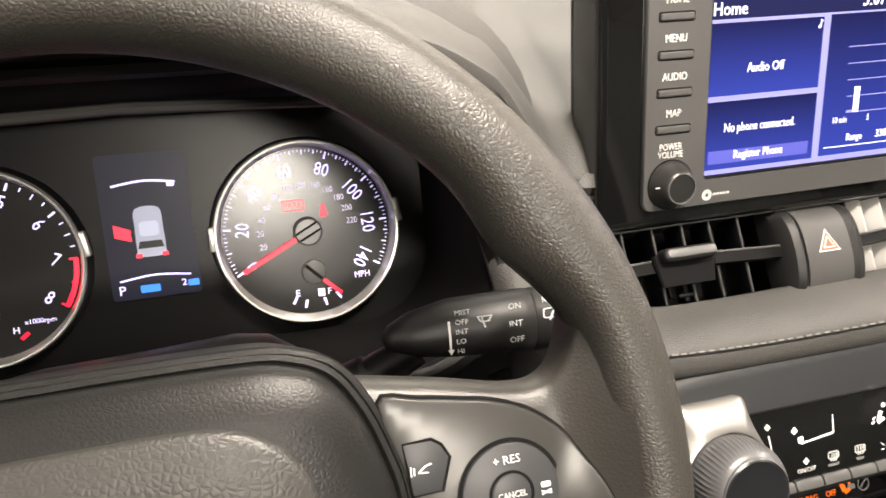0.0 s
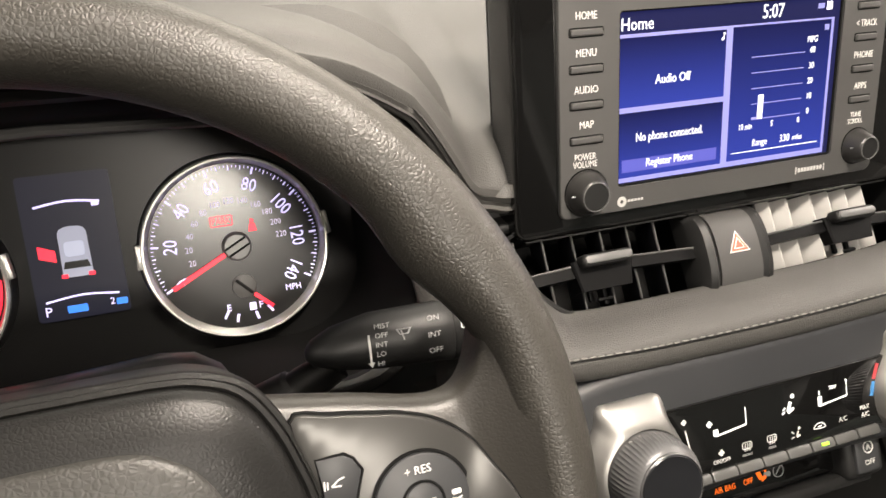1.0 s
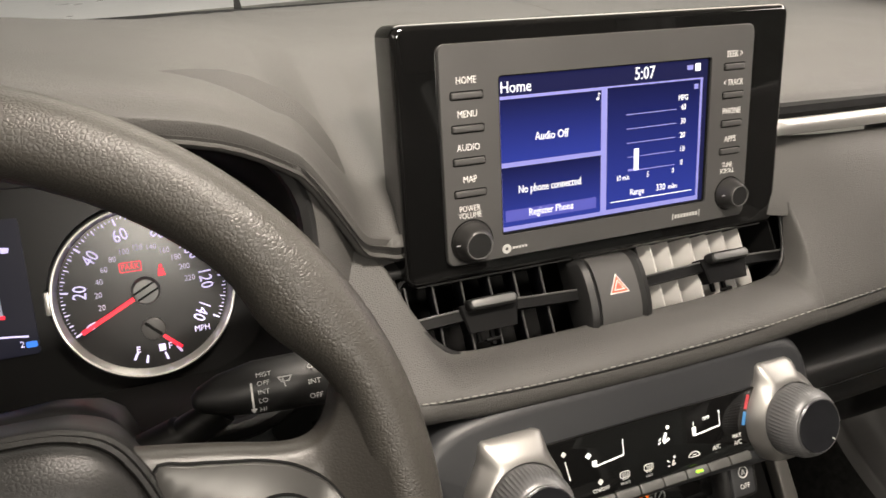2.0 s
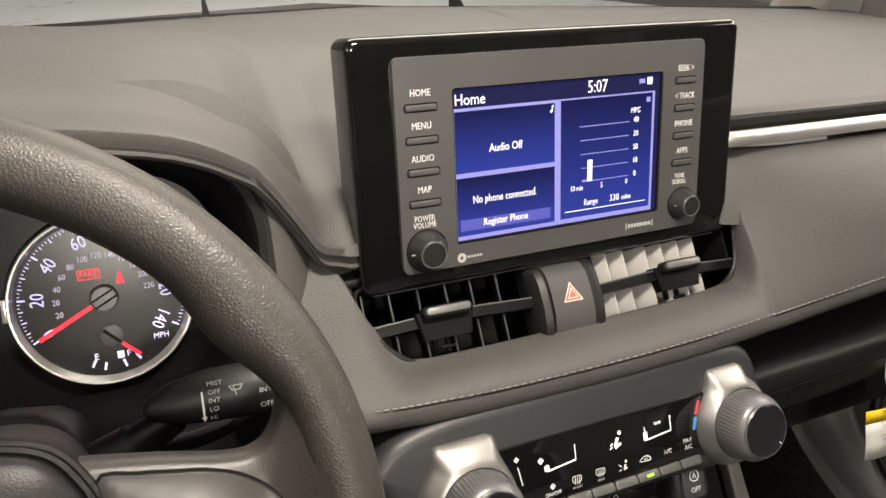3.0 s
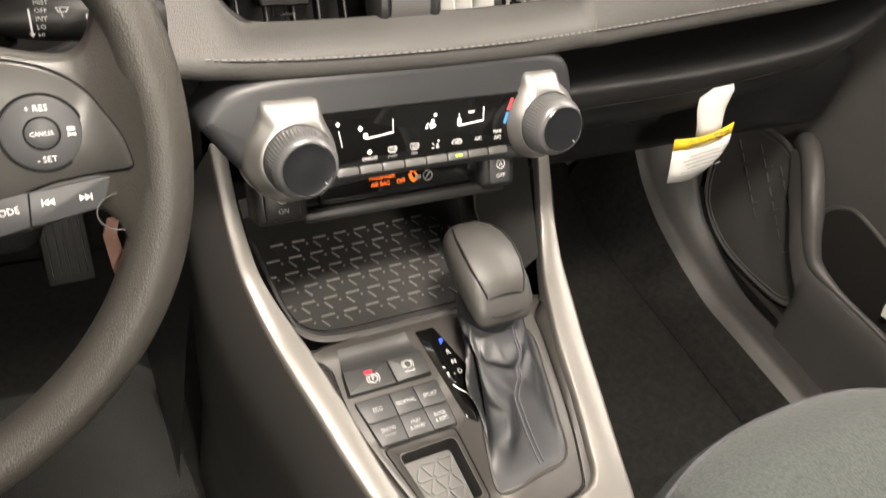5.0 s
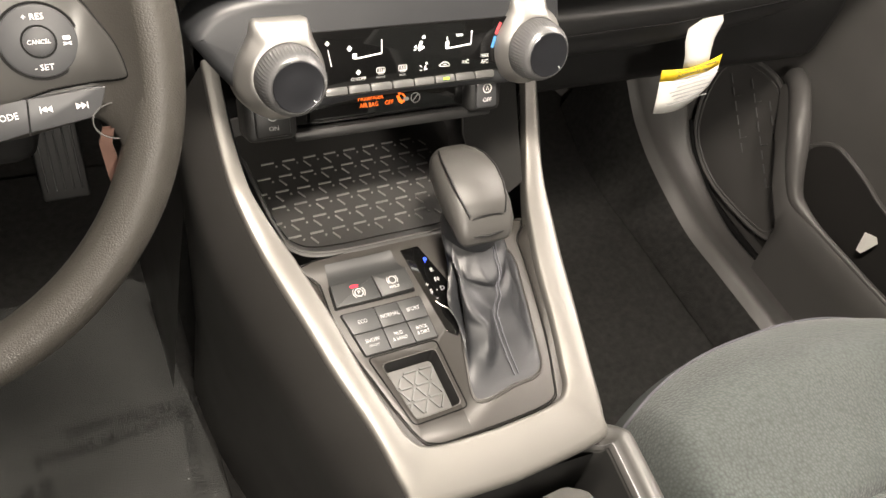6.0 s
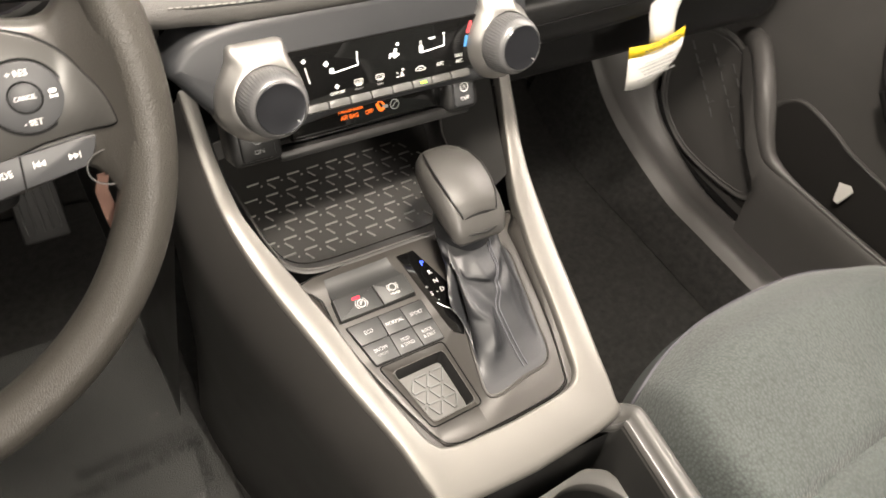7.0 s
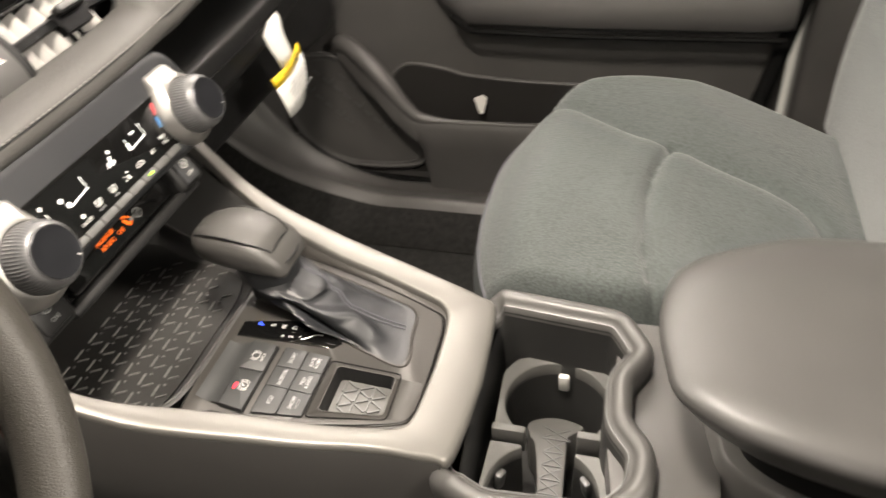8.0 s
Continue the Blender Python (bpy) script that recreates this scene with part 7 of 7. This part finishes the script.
for cx, kind in ((0.087, "speed"), (-0.087, "rev")):
    g = part("speedometer" if kind == "speed" else "rev_counter", prism(circle(0.0515, 64), -0.001, 0.004), DIALM, cluster, "black dial face", pose(cx + 0.0005, -0.0022, 0) @ Matrix.Diagonal((0.965, 0.965, 1, 1)))
    part("bezel", lathe([(0.0578, 0.0), (0.0570, 0.0085), (0.0560, 0.0112), (0.0554, 0.0112), (0.0552, 0.0005)], 72), HARD, g, "black outer bezel")
    part("ring", lathe([(0.0556, 0.0), (0.0555, 0.0120), (0.0548, 0.0130), (0.0536, 0.0128), (0.0524, 0.0085), (0.0514, 0.0045), (0.0514, 0.001)], 72), RINGM, g, "satin chrome ring")
    for deg in (8, 178):
        part("lug", box(0.0040, 0.0150, 0.0060, 0.0012, 2, at=(0.0562 * math.cos(radians(deg)), 0.0562 * math.sin(radians(deg)), 0.009), turn=(0, 0, deg)), RINGM, g)
    a0, step, count, sub = (207, 34, 7, 4) if kind == "speed" else (231, 33, 8, 4)
    for k in range(count * sub + 1):
        a = radians(a0 - step * k / sub)
        big = k % sub == 0
        r0 = 0.0455 if big else (0.0468 if k % 2 == 0 else 0.0475)
        red = kind == "rev" and k >= 7 * sub
        part("tick", bar(r0 * math.cos(a), r0 * math.sin(a), 0.0500 * math.cos(a), 0.0500 * math.sin(a), 0.0011 if big else 0.0007, 0.0040, 0.0043), RED if red else LIT, g)
        if kind == "speed":
            for j in (1, 2):
                b = a - radians(step / sub * j / 3)
                if k < count * sub:
                    part("tick", bar(0.0485 * math.cos(b), 0.0485 * math.sin(b), 0.0500 * math.cos(b), 0.0500 * math.sin(b), 0.0004, 0.0040, 0.0042), LIT, g)
    for k in range(count + 1):
        a = radians(a0 - step * k)
        word = str(20 * k) if kind == "speed" else str(k)
        r = 0.0385 if len(word) < 3 else 0.0375
        lettering(word, 0.0116 if kind == "speed" else 0.0108, r * math.cos(a), r * math.sin(a), 0.0042, LIT, g, turn=math.degrees(a) - 90 if kind == "speed" or 20 < math.degrees(a) < 160 else (math.degrees(a) - 90) * 0.3, squeeze=0.80)
        if kind == "speed":
            for j in range(2):
                b = a - radians(step * (0.62 + 0.5 * j - 0.25))
                lettering(str(20 * (k * 2 + j) or 20), 0.0054, 0.0282 * math.cos(b), 0.0282 * math.sin(b), 0.0042, DLIT, g, squeeze=0.85) if k < count - 1 else None
    if kind == "speed":
        lettering("MPH", 0.0056, 0.0310, -0.0310, 0.0042, LIT, g, squeeze=0.9)
        lettering("PARK", 0.0054, -0.0070, 0.0165, 0.0043, RED, g, squeeze=0.85)
        part("park_frame", holed(rrect(0.0135, 0.0066, 0.0008, 2, -0.0070, 0.0165), rrect(0.0123, 0.0054, 0.0006, 2, -0.0070, 0.0165), 0.0040, 0.0043), RED, g)
        part("belt_lamp", joined(prism(circle(0.0012, 10, 0.0110, 0.0145), 0.0040, 0.0043), prism([(0.0085, 0.0080), (0.0135, 0.0080), (0.0125, 0.0128), (0.0095, 0.0128)], 0.0040, 0.0043)), RED, g, "lit red belt lamp")
        fuel = part("fuel_gauge", prism(circle(0.0075, 32), 0.0040, 0.0060, 0.001), GREYP, g, "dark fuel gauge hub", pose(0.0010, -0.0255, 0))
        part("slot", box(0.0020, 0.0130, 0.0012, 0.0003, 1, at=(0, 0, 0.0062), turn=(0, 0, 45)), DEEP, fuel)
        part("fuel_needle", bar(0.0055, -0.0055, 0.0155, -0.0150, 0.0022, 0.0062, 0.0070), RED, fuel, "lit red needle")
        for x, y, a in ((-0.0130, -0.0165, 60), (-0.0065, -0.0195, 75), (0.0055, -0.0195, 105), (0.0140, -0.0165, 125)):
            part("fuel_tick", box(0.0014, 0.0050, 0.0003, 0, at=(x, y, 0.0042), turn=(0, 0, a - 90)), LIT, fuel)
        lettering("E", 0.0058, -0.0110, -0.0125, 0.0042, LIT, fuel)
        lettering("F", 0.0058, 0.0085, -0.0135, 0.0042, LIT, fuel)
        part("pump_icon", box(0.0040, 0.0046, 0.0003, 0.0001, 1, at=(0.0035, -0.0135, 0.0042)), LIT, fuel)
        a = radians(207)
    else:
        lettering("x1000rpm", 0.0040, 0.0260, -0.0330, 0.0042, LIT, g)
        part("red_zone", joined(*[bar(0.0490 * math.cos(radians(0 - 3 * j)), 0.0490 * math.sin(radians(0 - 3 * j)), 0.0490 * math.cos(radians(-3 - 3 * j)), 0.0490 * math.sin(radians(-3 - 3 * j)), 0.0026, 0.0040, 0.0044) for j in range(11)]), RED, g, "lit red zone")
        temp = part("temperature_gauge", prism(circle(0.0060, 24), 0.0040, 0.0055, 0.001), GREYP, g, "dark gauge hub", pose(0.0, -0.0270, 0))
        lettering("H", 0.0052, 0.0130, -0.0100, 0.0042, LIT, temp)
        part("hot_mark", bar(0.0150, -0.0150, 0.0190, -0.0120, 0.0020, 0.0040, 0.0044), RED, temp)
        a = radians(231)
    hubp = part("needle_hub", lathe([(0.0090, 0.004), (0.0088, 0.0085), (0.0075, 0.0100), (0, 0.0102)], 40), KNURL, g, "grey needle hub")
    part("slot", joined(*[bar(-0.0075 * math.cos(a) + o * math.sin(a), -0.0075 * math.sin(a) - o * math.cos(a), 0.0075 * math.cos(a) + o * math.sin(a), 0.0075 * math.sin(a) - o * math.cos(a), 0.0013, 0.0100, 0.0106) for o in (-0.0024, 0.0024)]), DEEP, hubp)
    part("needle", bar(0.0080 * math.cos(a), 0.0080 * math.sin(a), 0.0455 * math.cos(a), 0.0455 * math.sin(a), 0.0026, 0.0075, 0.0085), RED, g, "lit red needle")
info = part("info_screen", prism(rrect(0.048, 0.082, 0.002, 3, 0.0, 0.011), 0.0, 0.0012), LCD, cluster, "small lit colour screen")
carp = part("car_picture", prism(smooth_ring([(-0.0062, 0.021), (0.0062, 0.021), (0.0075, 0.010), (0.0077, -0.002), (0.0067, -0.006), (-0.0067, -0.006), (-0.0077, -0.002), (-0.0075, 0.010)], 4), 0.0012, 0.0015), mat("lit_car", (0.3, 0.3, 0.35), 0.5, vary=0, emit=(0.40, 0.42, 0.56), power=0.7), info)
part("roof_panel", prism(rrect(0.0105, 0.0085, 0.002, 3, 0, 0.0095), 0.0015, 0.0017), mat("lit_car_roof", (0.3, 0.3, 0.35), 0.5, vary=0, emit=(0.60, 0.63, 0.80), power=0.8), carp)
part("window_panel", prism([(-0.0060, 0.0025), (0.0060, 0.0025), (0.0070, -0.0015), (-0.0070, -0.0015)], 0.0015, 0.0017), DIALM, carp)
part("door_mark", prism([(-0.0100, 0.0095), (-0.0185, 0.0130), (-0.0185, 0.0060), (-0.0100, 0.0030)], 0.0013, 0.0017), RED, carp, "lit red open-door mark")
for s in (-1, 1):
    part("tail_lamp", prism(rrect(0.0034, 0.0022, 0.0005, 2, s * 0.0070, -0.0055), 0.0015, 0.0018), RED, carp)
part("line", joined(tube(smooth_path([(-0.017, 0.0345, 0.0014), (0.0, 0.0365, 0.0014), (0.017, 0.0345, 0.0014)], 4), 0.0007, 5), prism(rrect(0.004, 0.0028, 0.0006, 2, 0.0145, 0.0335), 0.0012, 0.0015)), LIT, info)
part("line", tube(smooth_path([(-0.019, -0.0190, 0.0014), (0.0, -0.0170, 0.0014), (0.019, -0.0190, 0.0014)], 4), 0.0006, 5), LIT, info)
lettering("P", 0.0075, -0.0185, -0.0245, 0.0014, LIT, info)
part("range_bar", prism(rrect(0.0105, 0.0042, 0.0006, 2, -0.0035, -0.0245), 0.0012, 0.0015), CYAN, info)
lettering("2", 0.0055, 0.0150, -0.0235, 0.0014, LIT, info)
part("unit_bar", prism(rrect(0.0060, 0.0036, 0.0006, 2, 0.0200, -0.0240), 0.0012, 0.0015), CYAN, info)

# ---- key, pedals and driver mat ----
keys = thing("key_ring", "steel key ring with a brown leather fob under the wheel spoke", "key ring", pose(-0.228, -0.172, 0.606))
part("ring", tube([(0.011 + 0.0115 * math.cos(a), 0.004 * math.sin(a), 0.0085 * math.sin(a)) for a in [2 * math.pi * i / 28 for i in range(28)]], 0.0004, 6, closed=True), GREYP, keys, "thin dark steel ring")
part("fob", loft([[(x * 0.6 + 0.006, y, -0.004), (x * 0.7 + 0.0035, y, -0.014), (x * 0.85 + 0.006, y * 0.9, -0.038), (x * 0.6 + 0.008, y * 0.9, -0.062)] for x, y in ((-0.0045, -0.001), (0.0045, -0.001), (0.0045, 0.001), (-0.0045, 0.001))], closed=False, around=True), TAN, keys, "brown leather fob")
mat_t = thing("floor_mat", "dark driver floor mat under a clear printed protective film", "floor mat", pose(-0.33, 0.02, 0.052))
part("mat", prism(rrect(0.34, 0.66, 0.05, 5), -0.001, 0.008, 0.003), CARPET, mat_t, "dark carpet mat")
edge = smooth_path([(-0.205, 0.130, 0), (-0.178, 0.108, 0), (-0.194, 0.085, 0), (-0.190, 0.045, 0), (-0.181, 0.0, 0), (-0.175, -0.06, 0), (-0.168, -0.114, 0), (-0.165, -0.17, 0), (-0.160, -0.26, 0), (-0.160, -0.34, 0)], 8)
film_rows = []
for ex, ey, _ in edge:
    row = []
    for i in range(49):
        u = i / 48
        crumple = max(0.0, u - 0.55) * max(0.0, min(1.0, (-0.10 - ey) / 0.06))
        z = 0.014 + 0.003 * noise.noise(Vector((u * 5, ey * 22, 0.3))) + 0.060 * crumple * abs(noise.noise(Vector((u * 16 + ey * 30, ey * 26, 2.0)))) + 0.010 * max(0.0, u - 0.93) / 0.07 * (0.6 + noise.noise(Vector((ey * 40, 0, 1))))
        row.append((-0.48 + (ex + 0.48) * u + 0.33, ey - 0.02, z))
    film_rows.append(row)
sheet = part("film", loft(film_rows, closed=False), FILM, mat_t, "crumpled clear plastic film", sharp=180)
for word, x0, y0, turn in (("PROTECTIVE COVER", -0.236, -0.054, 180), ("DEALER MUST REMOVE", -0.258, -0.074, 184), ("MUST REMOVE", -0.186, -0.115, 86), ("DEALER MUST", -0.330, -0.150, -86), ("PROTECTIVE", -0.348, -0.150, -86), ("COVER", -0.420, -0.035, 178)):
    lettering(word, 0.0165, x0 + 0.33, y0 - 0.02, 0.0185, BLACKI, sheet, turn=turn, squeeze=0.95)
for name, x, y, z, w, h in (("accelerator_pedal", -0.255, 0.30, 0.17, 0.055, 0.16), ("brake_pedal", -0.375, 0.27, 0.21, 0.095, 0.06)):
    pedal = thing(name, "black rubber ribbed " + name.replace("_", " "), "pedal", tilted(x, y, z, 35))
    part("pad", box(w, h, 0.012, 0.004, 2), PEDALM, pedal)
    for k in range(5):
        part("rib", box(0.003, h * 0.85, 0.003, 0.001, 1, at=(-w * 0.36 + w * 0.18 * k, 0, 0.0068)), HARD, pedal)
    part("arm", tube([(0, h * 0.3, -0.006), (0, h * 0.5 + 0.06, -0.03), (0, h * 0.5 + 0.16, -0.06)], 0.008, 8), HARD, pedal)
